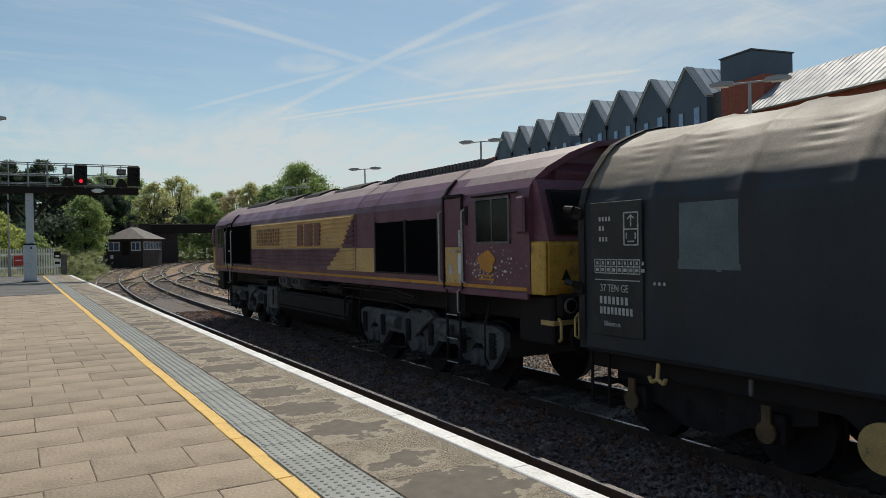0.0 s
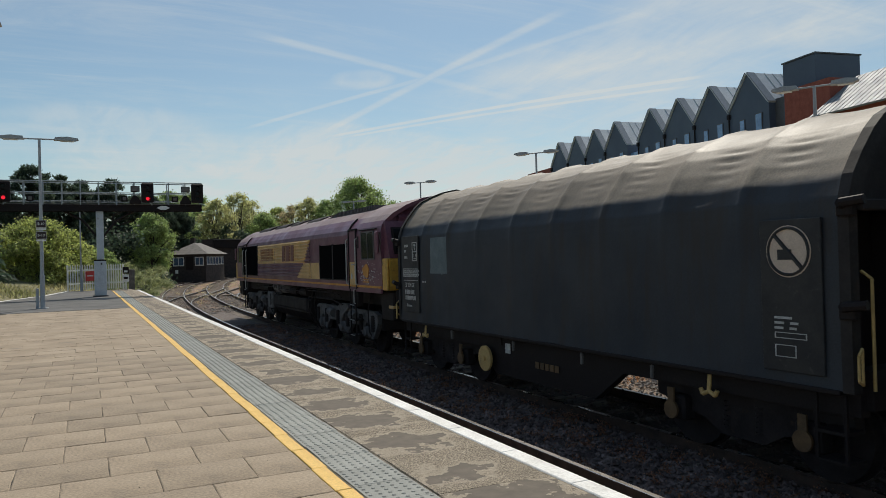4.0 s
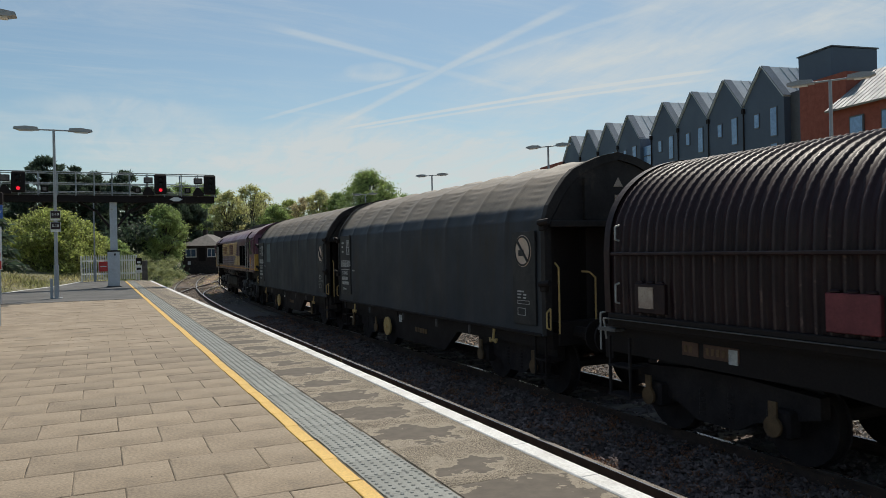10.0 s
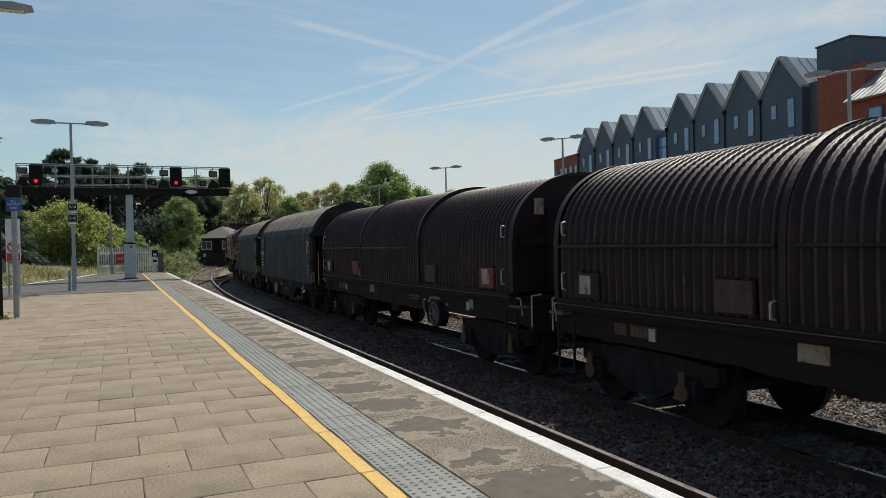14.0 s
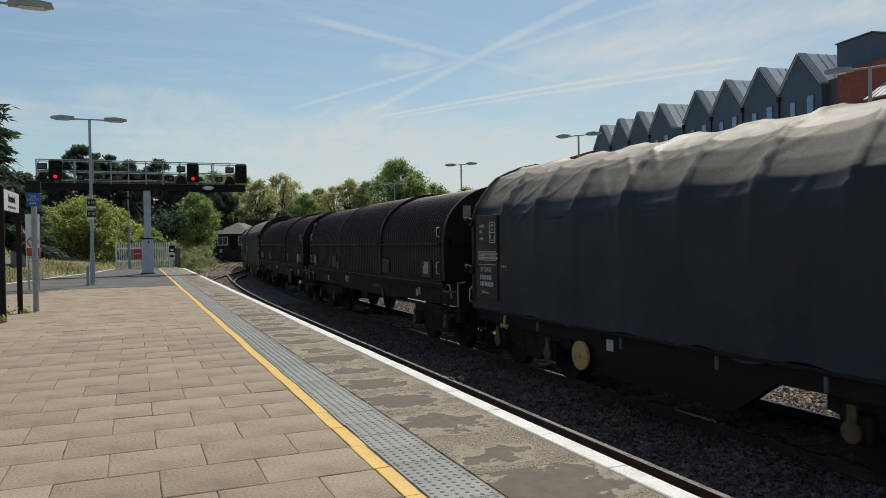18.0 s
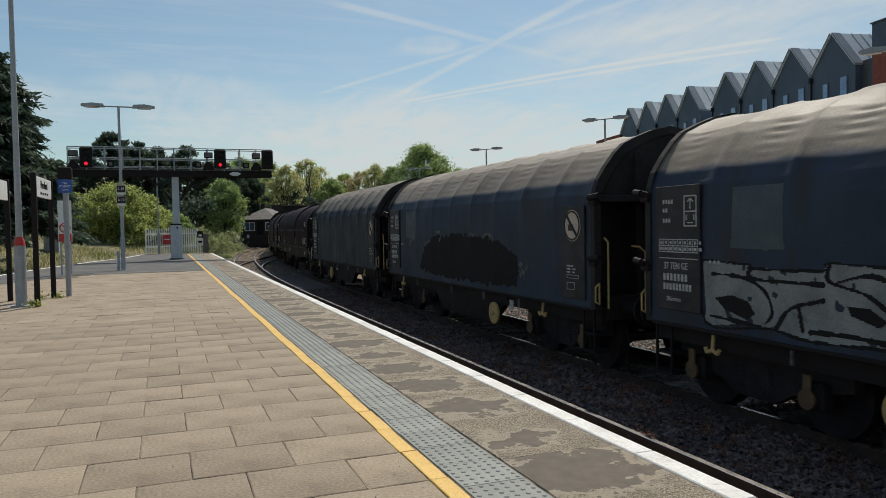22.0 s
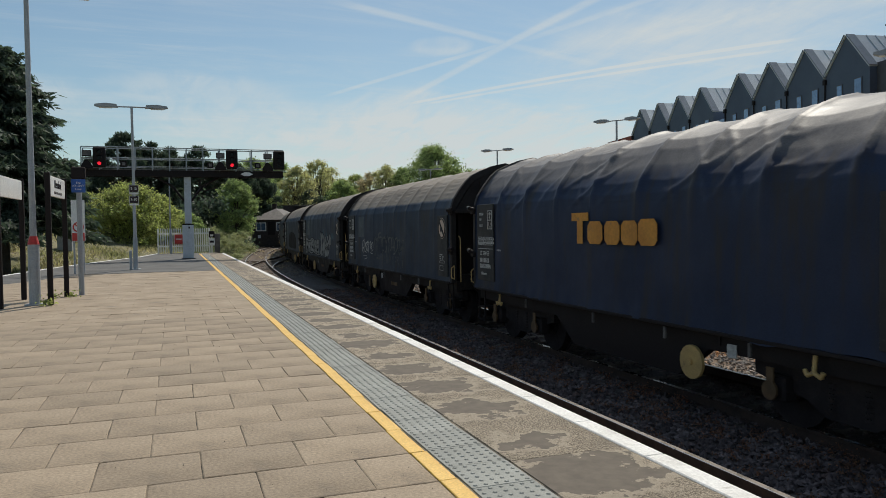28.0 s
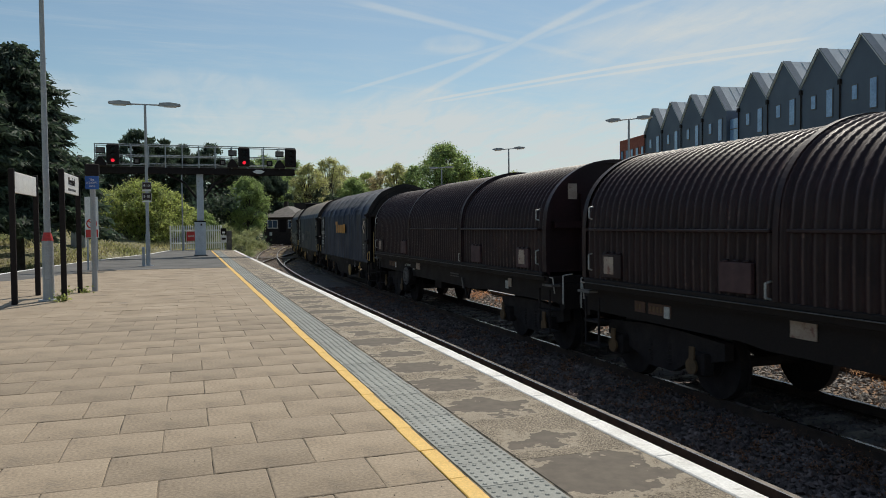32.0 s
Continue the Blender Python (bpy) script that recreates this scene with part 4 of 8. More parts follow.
            if z < 2.7:
                row.append(bm.verts.new((x * (1 - drop / 1.4), y, z + hem)))
            else:
                row.append(bm.verts.new((x + cx / d * drop, y, z + cz / d * drop)))
        rows.append(row)
    for p, q in zip(rows, rows[1:]):
        for i in range(n - 1):
            bm.faces.new((p[i], p[i + 1], q[i + 1], q[i]))
    bmesh.ops.recalc_face_normals(bm, faces=bm.faces[:])
    near = [i for i in range(n // 2) if ring[i][1] < 2.75]
    SKIN[seed] = (np.array([r_[0].co.y for r_ in rows])[::-1], np.array([ring[i][1] for i in near]), np.array([[r_[i].co.x for i in near] for r_ in rows])[::-1], L2)
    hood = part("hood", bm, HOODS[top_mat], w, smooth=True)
    # rigid end walls: a stout arch, a recessed bulkhead and a lip
    for sg in (1, -1):
        ends = "end_wall"
        bm = bmesh.new()
        n = len(hood_ring())
        outer = hood_ring(0.02)
        inner = [(x * 0.93, z - 0.10 if z > 2.8 else z) for x, z in hood_ring()]
        y0, y1 = sg * (L2 - 0.07), sg * (L2 + 0.04)
        A = [[bm.verts.new((x, yy, z)) for x, z in outer] for yy in (y0, y1)]
        C = [bm.verts.new((x, y1, z)) for x, z in inner]
        for i in range(n - 1):
            bm.faces.new((A[0][i], A[0][i + 1], A[1][i + 1], A[1][i]))
            bm.faces.new((A[1][i], A[1][i + 1], C[i + 1], C[i]))
        bmesh.ops.recalc_face_normals(bm, faces=bm.faces[:])
        fr = part(ends, bm, DUSTYEND, w, "dirty brown-black steel end arch")
        bm = bmesh.new()
        prof = [(x * 0.97, z) for x, z in inner if z > 2.72]
        prof = [(-1.28, 2.66)] + prof + [(1.28, 2.66)]
        extrude(bm, prof, sg * (L2 - 0.30), sg * (L2 - 0.0))
        part("end_panel", bm, DUSTYEND, fr)
        for sx in (-0.62, 0.62):
            part("end_rib", B(sx - 0.06, sx + 0.06, min(sg * L2, sg * (L2 + 0.06)), max(sg * L2, sg * (L2 + 0.06)), 2.78, 3.42), DUSTYEND, fr)
        part("end_lip", B(-1.36, 1.36, min(sg * (L2 - 0.3), sg * (L2 + 0.13)), max(sg * (L2 - 0.3), sg * (L2 + 0.13)), 2.66, 2.76, 0.012), DUSTYEND, fr)
        wt = bmesh.new()
        extrude(wt, [(-0.09, 3.30), (0.09, 3.30), (0.0, 3.45)], sg * (L2 + 0.002), sg * (L2 + 0.012))
        part("warning_mark", wt, BUFFPLATE, fr)
        part("warning_mark", B(-0.07, 0.07, min(sg * (L2 + 0.002), sg * (L2 + 0.012)), max(sg * (L2 + 0.002), sg * (L2 + 0.012)), 3.0, 3.17), BUFFPLATE, fr)
        part("end_panel", B(-1.2, 1.2, sg * (L2 - 0.42) - 0.03, sg * (L2 - 0.42) + 0.03, 1.0, 2.68), BLACK, fr)
        for sx in (-1.1, -0.45, 0.45, 1.1):
            part("end_post", B(sx - 0.05, sx + 0.05, sg * (L2 - 0.38), sg * (L2 - 0.2), 1.0, 2.67), BLACK, fr)
        for zz in (2.70, 1.78):
            lt = bmesh.new()
            path_rod(lt, [(-1.42, sg * (L2 - 0.02), zz), (-1.50, sg * (L2 + 0.02), zz + 0.03), (-1.46, sg * (L2 + 0.22), zz + 0.05)], 0.045)
            box(lt, -1.47, -1.38, min(sg * (L2 - 0.06), sg * (L2 + 0.10)), max(sg * (L2 - 0.06), sg * (L2 + 0.10)), zz - 0.09, zz + 0.02, 0.015)
            part("latch", lt, BLACK, fr)
        bm = bmesh.new()
        yy = sg * (L2 + 0.10)
        path_rod(bm, [(-1.22, yy, 1.05), (-1.22, yy, 2.05), (-1.22, yy - sg * 0.10, 2.12)], 0.015)
        part("grab_rail", bm, HANDLE, fr)
        bm = bmesh.new()
        path_rod(bm, [(-0.55, yy, 1.2), (-0.55, yy, 1.88), (-0.66, yy, 1.97), (-0.8, yy, 1.98)], 0.015)
        part("grab_rail", bm, HANDLE, fr)
        bm = bmesh.new()
        path_rod(bm, [(-1.38, yy, 1.12), (-1.46, yy - 0.02, 1.16), (-1.46, yy - 0.02, 1.38), (-1.38, yy, 1.44), (-1.38, yy, 1.12)], 0.013)
        part("step_loop", bm, HANDLE, fr)
        buffers(w, sg * (L2 + 0.06), sg)
        bm = bmesh.new()
        box(bm, -1.2, 1.2, sg * (L2 - 0.05) - 0.12, sg * (L2 - 0.05) + 0.12, 0.86, 1.22)
        part("headstock", bm, BLACK, w)
        bm = bmesh.new()
        for zz in (0.35, 0.62):
            box(bm, -1.36, -1.1, sg * (L2 - 0.25) - 0.16, sg * (L2 - 0.25) + 0.16, zz, zz + 0.03)
        for q in (-0.15, 0.15):
            box(bm, -1.36, -1.33, sg * (L2 - 0.25) + q - 0.015, sg * (L2 - 0.25) + q + 0.015, 0.35, 1.0)
        part("footstep", bm, BLACK, w)
    # underframe with a deep belly between the bogies
    bm = bmesh.new()
    for sx in (-1, 1):
        prof = [(L2, 1.05), (L2, 0.80), (1.95, 0.78), (1.35, 0.36), (-1.35, 0.36), (-1.95, 0.78), (-L2, 0.80), (-L2, 1.05)]
        extrude_x(bm, prof, sx * 1.22 - 0.06, sx * 1.22 + 0.06)
    box(bm, -1.2, 1.2, -L2 + 0.1, L2 - 0.1, 0.9, 1.04)
    part("underframe", bm, BLACK, w)
    bm = bmesh.new()
    box(bm, -1.43, -1.30, -L2 + 0.1, L2 - 0.1, 1.0, 1.05, 0.01)
    part("side_rail", bm, BLACK, w)
    for yb in (L2 - 1.55, -L2 + 1.55):
        bogie(w, yb, 1.8, 0.46)
    # lashing hooks, the brake disc, small labels
    for yy in (L2 - 1.2, -L2 + 1.7):
        bm = bmesh.new()
        path_rod(bm, [(-1.36, yy, 0.98), (-1.38, yy, 0.80), (-1.38, yy + 0.09, 0.76), (-1.38, yy + 0.12, 0.82)], 0.024)
        path_rod(bm, [(-1.38, yy, 0.80), (-1.38, yy - 0.09, 0.76), (-1.38, yy - 0.12, 0.82)], 0.024)
        part("lashing_hook", bm, HANDLE, w)
    for yy in (L2 - 2.4, 0.6, -1.2, -L2 + 2.6):
        part("rope_cleat", B(-1.40, -1.36, yy - 0.02, yy + 0.02, 0.82, 0.98, 0.008), GREYDIRT, w)
    bm = bmesh.new()
    rod(bm, (-1.36, 0, 0), (-1.40, 0, 0), 0.215, 28)
    rod(bm, (-1.40, 0, 0), (-1.43, 0, 0), 0.04, 12)
    disc = part("brake_disc", bm, HANDLE, w, "mustard-yellow disc")
    disc.location = (0, L2 - disc_at, 0.60)
    part("label_plate", B(-1.300, -1.292, L2 - disc_at - 0.70, L2 - disc_at - 0.54, 0.74, 0.90), LETTER, w)
    part("label_plate", B(-1.300, -1.292, L2 - disc_at - 0.42, L2 - disc_at - 0.10, 0.86, 1.0), BLACK, w)
    # steel plate with the vehicle's data at the front, and the round sign at the rear
    X = -1.415
    dp = part("data_plate", B(X - 0.012, X + 0.02, L2 - 1.04, L2 - 0.20, 1.22, 2.80, 0.006), PLATE, w, "dark steel plate with white lettering")
    xf = X - 0.0145
    side_text("lettering", "37 TEN GE", 0.125, L2 - 0.66, 1.62, xf, LETTER, dp, 0.8)
    bars = [(0.42, 1.48, 0.09, 0.5), (0.36, 1.35, 0.11, 0.62)]
    for yy, zz, hh, ll in bars:
        if hh < 0.1:
            for q in range(7):
                part("marking", B(xf - 0.003, xf, L2 - yy - q * 0.07 - 0.042, L2 - yy - q * 0.07, zz - hh / 2, zz + hh / 2), LETTER, dp)
    for k in range(9):
        yy = L2 - 0.42 - k * 0.062
        part("marking", B(xf - 0.003, xf, yy - 0.040, yy, 1.315, 1.40), LETTER, dp)
    side_text("lettering", "Sfhimmns", 0.085, L2 - 0.62, 1.20, xf, LETTER, dp, 0.85)
    tab = bmesh.new()
    for zz in (1.72, 1.80, 1.88, 1.96):
        box(tab, xf - 0.003, xf, L2 - 1.08, L2 - 0.34, zz - 0.006, zz + 0.006)
    for k in range(9):
        yy = L2 - 0.34 - k * 0.0925
        box(tab, xf - 0.003, xf, yy - 0.005, yy + 0.005, 1.80, 1.96)
        box(tab, xf - 0.003, xf, yy - 0.062, yy - 0.03, 1.90, 1.94)
        box(tab, xf - 0.003, xf, yy - 0.070, yy - 0.02, 1.82, 1.86)
    part("load_table", tab, LETTER, dp)
    for zz, ll in ((2.44, 0.26), (2.33, 0.16), (2.20, 0.2)):
        for q in range(int(ll / 0.055)):
            part("marking", B(xf - 0.003, xf, L2 - 0.42 - q * 0.055 - 0.032, L2 - 0.42 - q * 0.055, zz - 0.026, zz + 0.026), LETTER, dp)
    bm = bmesh.new()
    for a, b_ in (((0.84, 2.13), (0.84, 2.50)), ((0.84, 2.50), (1.06, 2.50)), ((1.06, 2.50), (1.06, 2.13)), ((1.06, 2.13), (0.84, 2.13)), ((0.84, 2.31), (1.06, 2.31)),
                  ((0.95, 2.34), (0.95, 2.47)), ((0.90, 2.43), (0.95, 2.47)), ((1.0, 2.43), (0.95, 2.47)), ((0.90, 2.17), (1.0, 2.17)), ((0.88, 2.2), (0.88, 2.27)), ((1.02, 2.2), (1.02, 2.27))):
        rod(bm, (xf - 0.002, L2 - a[0], a[1]), (xf - 0.002, L2 - b_[0], b_[1]), 0.009, 6)
    part("symbol_box", bm, LETTER, dp)
    for k in range(3):
        st = bmesh.new()
        rod(st, (xf + 0.01, L2 - 1.22 - k * 0.07, 1.86), (xf + 0.004, L2 - 1.22 - k * 0.07, 1.86), 0.022, 5)
        part("star_mark", st, LETTER, w)
    for ch in dp.children:
        ch.location += Vector((0, 0.07, 0.16))
    rp = part("rear_plate", B(X - 0.012, X + 0.02, -L2 + 0.24, -L2 + 0.92, 1.15, 2.62, 0.006), PLATE, w, "dark steel plate with a round warning sign")
    bm = bmesh.new()
    rod(bm, (xf + 0.004, -L2 + 0.62, 2.14), (xf - 0.003, -L2 + 0.62, 2.14), 0.25, 32)
    sg_ = part("warning_sign", bm, SIGNBUFF, rp, "round buff sign with a dark bar")
    bm = bmesh.new()
    for a in range(32):
        a0, a1 = a * math.pi / 16, (a + 1) * math.pi / 16
        rod(bm, (xf - 0.004, -L2 + 0.62 + 0.225 * math.cos(a0), 2.14 + 0.225 * math.sin(a0)), (xf - 0.004, -L2 + 0.62 + 0.225 * math.cos(a1), 2.14 + 0.225 * math.sin(a1)), 0.016, 5)
    rod(bm, (xf - 0.005, -L2 + 0.62 + 0.15, 2.14 + 0.16), (xf - 0.005, -L2 + 0.62 - 0.15, 2.14 - 0.16), 0.022, 6)
    box(bm, xf - 0.006, xf - 0.001, -L2 + 0.58, -L2 + 0.74, 2.06, 2.16)
    part("sign_ring", bm, PLATE, rp)
    for zz, gaps in ((1.50, (0.20,)), (1.45, (0.11, 0.09)), (1.40, (0.10, 0.08))):
        yy = -L2 + 0.80
        for ll in gaps:
            part("marking", B(xf - 0.003, xf, yy - ll, yy, zz - 0.012, zz + 0.012), LETTER, rp)
            yy -= ll + 0.07
    for z0_, z1_ in ((1.30, 1.36), (1.12, 1.24)):
        fr_ = bmesh.new()
        for ya_, yb_, za_, zb_ in ((0.44, 0.80, z1_ - 0.008, z1_), (0.44, 0.80, z0_, z0_ + 0.008), (0.44, 0.452, z0_ + 0.008, z1_ - 0.008), (0.788, 0.80, z0_ + 0.008, z1_ - 0.008)):
            box(fr_, xf - 0.003, xf, -L2 + ya_ + (0.12 if z0_ < 1.2 and ya_ < 0.7 else 0.0), -L2 + yb_ + (0.12 if z0_ < 1.2 and yb_ < 0.7 else 0.0), za_, zb_)
        part("marking", fr_, LETTER, rp)
    for ch in rp.children:
        ch.location += Vector((0, -0.03, 0.17))
    if patch:
        painted("repair_patch", PALEPATCH if seed == 1 else PATCH, w, seed, lambda A, Z: (np.abs(A - 1.93 + 0.05 * grain_field(A, Z, 2, 3)) < 0.38) & (np.abs(Z - 2.42 + 0.03 * grain_field(A, Z, 2, 4)) < 0.385), 1.4, 2.5, 1.95, 2.74, 0.02, 0.003, "pale square repair patch")
    return w, front - L2


def arch(grow=0.0, fine_=22):
    pts = [(1.41 + grow, 1.49), (1.42 + grow, 1.9), (1.415 + grow, 2.30)]
    for k in range(1, fine_ + 1):
        a = k / fine_ * math.pi / 2
        pts.append(((1.40 + grow) * math.cos(a), 2.42 + (1.06 + grow) * math.sin(a)))
    return [(-x, z) for x, z in pts] + [(x, z) for x, z in pts[-2::-1]]


def ribbed_hood(parent, y0, y1, grow, ribs):
    """A telescopic steel hood with pressed ribs, notched over the roof."""
    bm = bmesh.new()
    rows = []
    for k in range(ribs):
        a = y0 + (y1 - y0) * k / ribs
        b_ = y0 + (y1 - y0) * (k + 1) / ribs
        for f, g, crest in ((0.0, 0.0, 0), (0.40, 0.0, 0), (0.48, 0.016, 0), (0.57, 0.033, 1), (0.68, 0.040, 1), (0.79, 0.033, 0), (0.88, 0.016, 0), (0.96, 0.0, 0)):
            rows.append((a + (b_ - a) * f, g, crest))
    rows.append((y1, 0.0, 0))
    flat_, proud = arch(grow, 40), arch(grow + 0.04, 40)
    mesh_rows = []
    for yy, g, crest in rows:
        row = []
        for i, ((x, z), (x1, z1)) in enumerate(zip(flat_, proud)):
            f = g / 0.04 * (0.72 if i % 2 and z > 2.75 else 1.0)
            row.append(bm.verts.new((x + (x1 - x) * f, yy, z + (z1 - z) * f)))
        mesh_rows.append(row)
    for p, q, r_ in zip(mesh_rows, mesh_rows[1:], rows):
        for i in range(len(p) - 1):
            f = bm.faces.new((p[i], p[i + 1], q[i + 1], q[i]))
            f.material_index = r_[2]
    bmesh.ops.recalc_face_normals(bm, faces=bm.faces[:])
    ob = part("ribbed_hood", bm, RUST, parent, "ribbed rusty maroon steel hood", smooth=True)
    ob.data.materials.append(SUNWORNRIB)
    return ob


def hood_rim(parent, y, wide):
    """The stout hoop that edges a hood where it slides over the next."""
    bm = bmesh.new()
    rings = [[bm.verts.new((x, yy, z)) for x, z in arch(g)] for yy, g in ((y - wide / 2, 0.03), (y - wide / 2, 0.105), (y + wide / 2, 0.105), (y + wide / 2, 0.03))]
    for p, q in zip(rings, rings[1:]):
        for i in range(len(p) - 1):
            bm.faces.new((p[i], p[i + 1], q[i + 1], q[i]))
    bmesh.ops.recalc_face_normals(bm, faces=bm.faces[:])
    return part("hood_rim", bm, RUST, parent, "dark hoop edging the hood")


def steel_wagon(front, length, label, wheel_at=None, bars=(0, 1), plates=(8.7, 11.25)):
    """A bogie wagon with three ribbed telescopic steel hoods."""
    L2 = length / 2
    w = thing("ribbed_wagon", label, "freight wagon", "wagons of the train")
    third = length / 3
    ribbed_hood(w, L2, L2 - third - 0.15, 0.0, 27)
    ribbed_hood(w, L2 - third + 0.1, -L2 + third - 0.1, 0.05, 28)
    ribbed_hood(w, -L2 + third + 0.15, -L2, 0.0, 27)
    for yy in (L2 - third + 0.04, -L2 + third - 0.04):
        hood_rim(w, yy, 0.085)
    for sg in (1, -1):
        bm = bmesh.new()
        prof = [(x * 0.985, z) for x, z in arch(0.03)]
        extrude(bm, prof, sg * (L2 - 0.05), sg * (L2 + 0.02))
        ew = part("end_wall", bm, RUST, w, "dark maroon steel end wall")
        bm = bmesh.new()
        ar = arch(0.05)
        y0, y1 = sg * (L2 - 0.02), sg * (L2 + 0.10)
        A = [[bm.verts.new((x * s_, yy, z * 1.0 if s_ == 1 else z - 0.06)) for x, z in ar] for yy, s_ in ((y0, 1), (y1, 1), (y1, 0.95), (y0, 0.95))]
        for r0, r1 in ((0, 1), (1, 2), (2, 3)):
            for i in range(len(ar) - 1):
                bm.faces.new((A[r0][i], A[r0][i + 1], A[r1][i + 1], A[r1][i]))
        bmesh.ops.recalc_face_normals(bm, faces=bm.faces[:])
        part("end_rim", bm, RUST, ew)
        for sx in (-0.7, 0.0, 0.7):
            part("end_rib", B(sx - 0.05, sx + 0.05, sg * (L2 + 0.02), sg * (L2 + 0.10), 1.5, 2.9), RUST, ew)
        part("end_beam", B(-1.3, 1.3, sg * (L2 + 0.02), sg * (L2 + 0.14), 2.28, 2.40), RUST, ew)
        bm = bmesh.new()
        path_rod(bm, [(-1.46, sg * (L2 - 0.2), 1.62), (-1.52, sg * (L2 - 0.2), 1.64), (-1.52, sg * (L2 - 0.2), 1.86), (-1.46, sg * (L2 - 0.2), 1.88)], 0.013)
        part("door_handle", bm, PALEHANDLE, ew)
        bm = bmesh.new()
        path_rod(bm, [(-1.45, sg * (L2 - 0.2), 2.42), (-1.51, sg * (L2 - 0.2), 2.44), (-1.51, sg * (L2 - 0.2), 2.6), (-1.44, sg * (L2 - 0.2), 2.62)], 0.013)
        part("door_handle", bm, PALEHANDLE, ew)
        bm = bmesh.new()
        yy = sg * (L2 + 0.42)
        path_rod(bm, [(-1.3, yy, 0.95), (-1.3, yy, 1.45), (-1.12, yy, 1.47)], 0.013)
        part("grab_rail", bm, PALEHANDLE, w)
        bm = bmesh.new()
        path_rod(bm, [(-1.36, yy - sg * 0.2, 1.12), (-1.40, yy - sg * 0.2, 1.4), (-1.40, yy - sg * 0.4, 1.4)], 0.012)
        part("grab_rail", bm, PALEHANDLE, w)
        buffers(w, sg * (L2 + 0.30), sg)
        part("headstock", B(-1.25, 1.25, sg * (L2 + 0.30) - 0.08, sg * (L2 + 0.30) + 0.08, 0.85, 1.30), BLACK, w)
        part("end_step", B(-1.45, -0.9, sg * (L2 + 0.1) - 0.18, sg * (L2 + 0.1) + 0.18, 1.24, 1.28), GREYDIRT, w)
        for zz in (0.40, 0.78):
            bm = bmesh.new()
            box(bm, -1.42, -1.18, sg * (L2 - 0.1) - 0.22, sg * (L2 - 0.1) + 0.22, zz, zz + 0.03)
            for q in (-0.2, 0.2):
                box(bm, -1.41, -1.38, sg * (L2 - 0.1) + q - 0.015, sg * (L2 - 0.1) + q + 0.015, zz, zz + 0.4)
            part("footstep", bm, GRIME, w)
        tri = bmesh.new()
        extrude(tri, [(-0.98, 2.80), (-0.80, 2.80), (-0.80, 3.08), (-0.98, 3.08)], sg * (L2 + 0.022), sg * (L2 + 0.03))
        part("warning_plate", tri, BUFFPLATE, ew)
    for q in bars:
        part("side_bar", B(-1.535, -1.44, L2 - third * (q + 1) + 0.12, L2 - third * q - 0.12, 2.235, 2.275, 0.008), RUST, w)
    bm = bmesh.new()
    for sx in (-1, 1):
        prof = [(L2 + 0.35, 1.30), (L2 + 0.35, 0.95), (2.9, 0.93), (2.5, 0.885), (-2.5, 0.885), (-2.9, 0.93), (-L2 - 0.35, 0.95), (-L2 - 0.35, 1.30)]
        extrude_x(bm, prof, sx * 1.22 - 0.06, sx * 1.22 + 0.06)
    box(bm, -1.42, 1.42, -L2 - 0.1, L2 + 0.1, 1.30, 1.42)
    part("underframe", bm, BLACK, w)
    part("side_sill", B(-1.50, -1.42, -L2, L2, 1.425, 1.49, 0.01), BLACK, w, "black sill along the hoods")
    part("side_sill", B(-1.46, -1.40, -L2, L2, 1.33, 1.415, 0.008), BLACK, w)
    part("sill_ledge", B(-1.53, -1.43, -L2 - 0.05, L2 + 0.05, 1.415, 1.424, 0.003), GREYDIRT, w, "dusty ledge of the sill")
    bm = bmesh.new()
    rod(bm, (-0.3, -0.6, 0.80), (-0.3, 0.7, 0.80), 0.16, 16)
    part("air_reservoir", bm, BLACK, w)
    part("brake_box", B(-1.1, 0.2, L2 - 5.75, L2 - 5.2, 0.66, 0.9, 0.02), BLACK, w)
    for yy in (L2 - 8.2, L2 - 7.95):
        vh = bmesh.new()
        path_rod(vh, [(-1.24, L2 - 8.07 + (yy - L2 + 8.07) * 1.6, 0.92), (-1.24, L2 - 8.07 + (yy - L2 + 8.07) * 0.25, 0.62)], 0.028, 6)
        part("brake_hanger", vh, BLACK, w)
    lv = bmesh.new()
    extrude_x(lv, [(L2 - 7.86, 1.10), (L2 - 7.93, 1.10), (L2 - 8.02, 0.86), (L2 - 7.96, 0.84)], -1.33, -1.315)
    part("brake_lever", lv, GREYDIRT, w, "dusty changeover lever")
    for yy, zz, ww, hh, mt in ((L2 - 0.75, 1.72, 0.26, 0.26, BUFFPLATE), (-L2 + 0.85, 1.75, 0.22, 0.24, BUFFPLATE), (L2 - 4.28, 1.19, 0.36, 0.19, BUFFPLATE), (-L2 + 1.85, 1.17, 0.16, 0.17, BUFFPLATE),
                               (L2 - 1.9, 1.12, 0.12, 0.16, LETTER), (-L2 + 2.0, 1.12, 0.12, 0.16, LETTER), (L2 - 7.3, 1.16, 0.6, 0.03, GREYDIRT), (L2 - 7.3, 1.10, 0.6, 0.03, GREYDIRT)):
        xx = -1.49 if zz > 1.5 else -1.285
        part("label_plate", B(xx - 0.015, xx, yy - ww / 2, yy + ww / 2, zz - hh / 2, zz + hh / 2), mt, w)
    for q, a_ in enumerate((0.8, 3.45) + plates):
        pl = part("stanchion_box", B(-1.496, -1.43, L2 - a_ - 0.265, L2 - a_ + 0.265, 1.53, 1.89, 0.01), OLDRED if wheel_at and wheel_at > 5 and q in (1, 3) else PINKPLATE if q else RUST, w, "faded red plate over the ribs" if q else "")
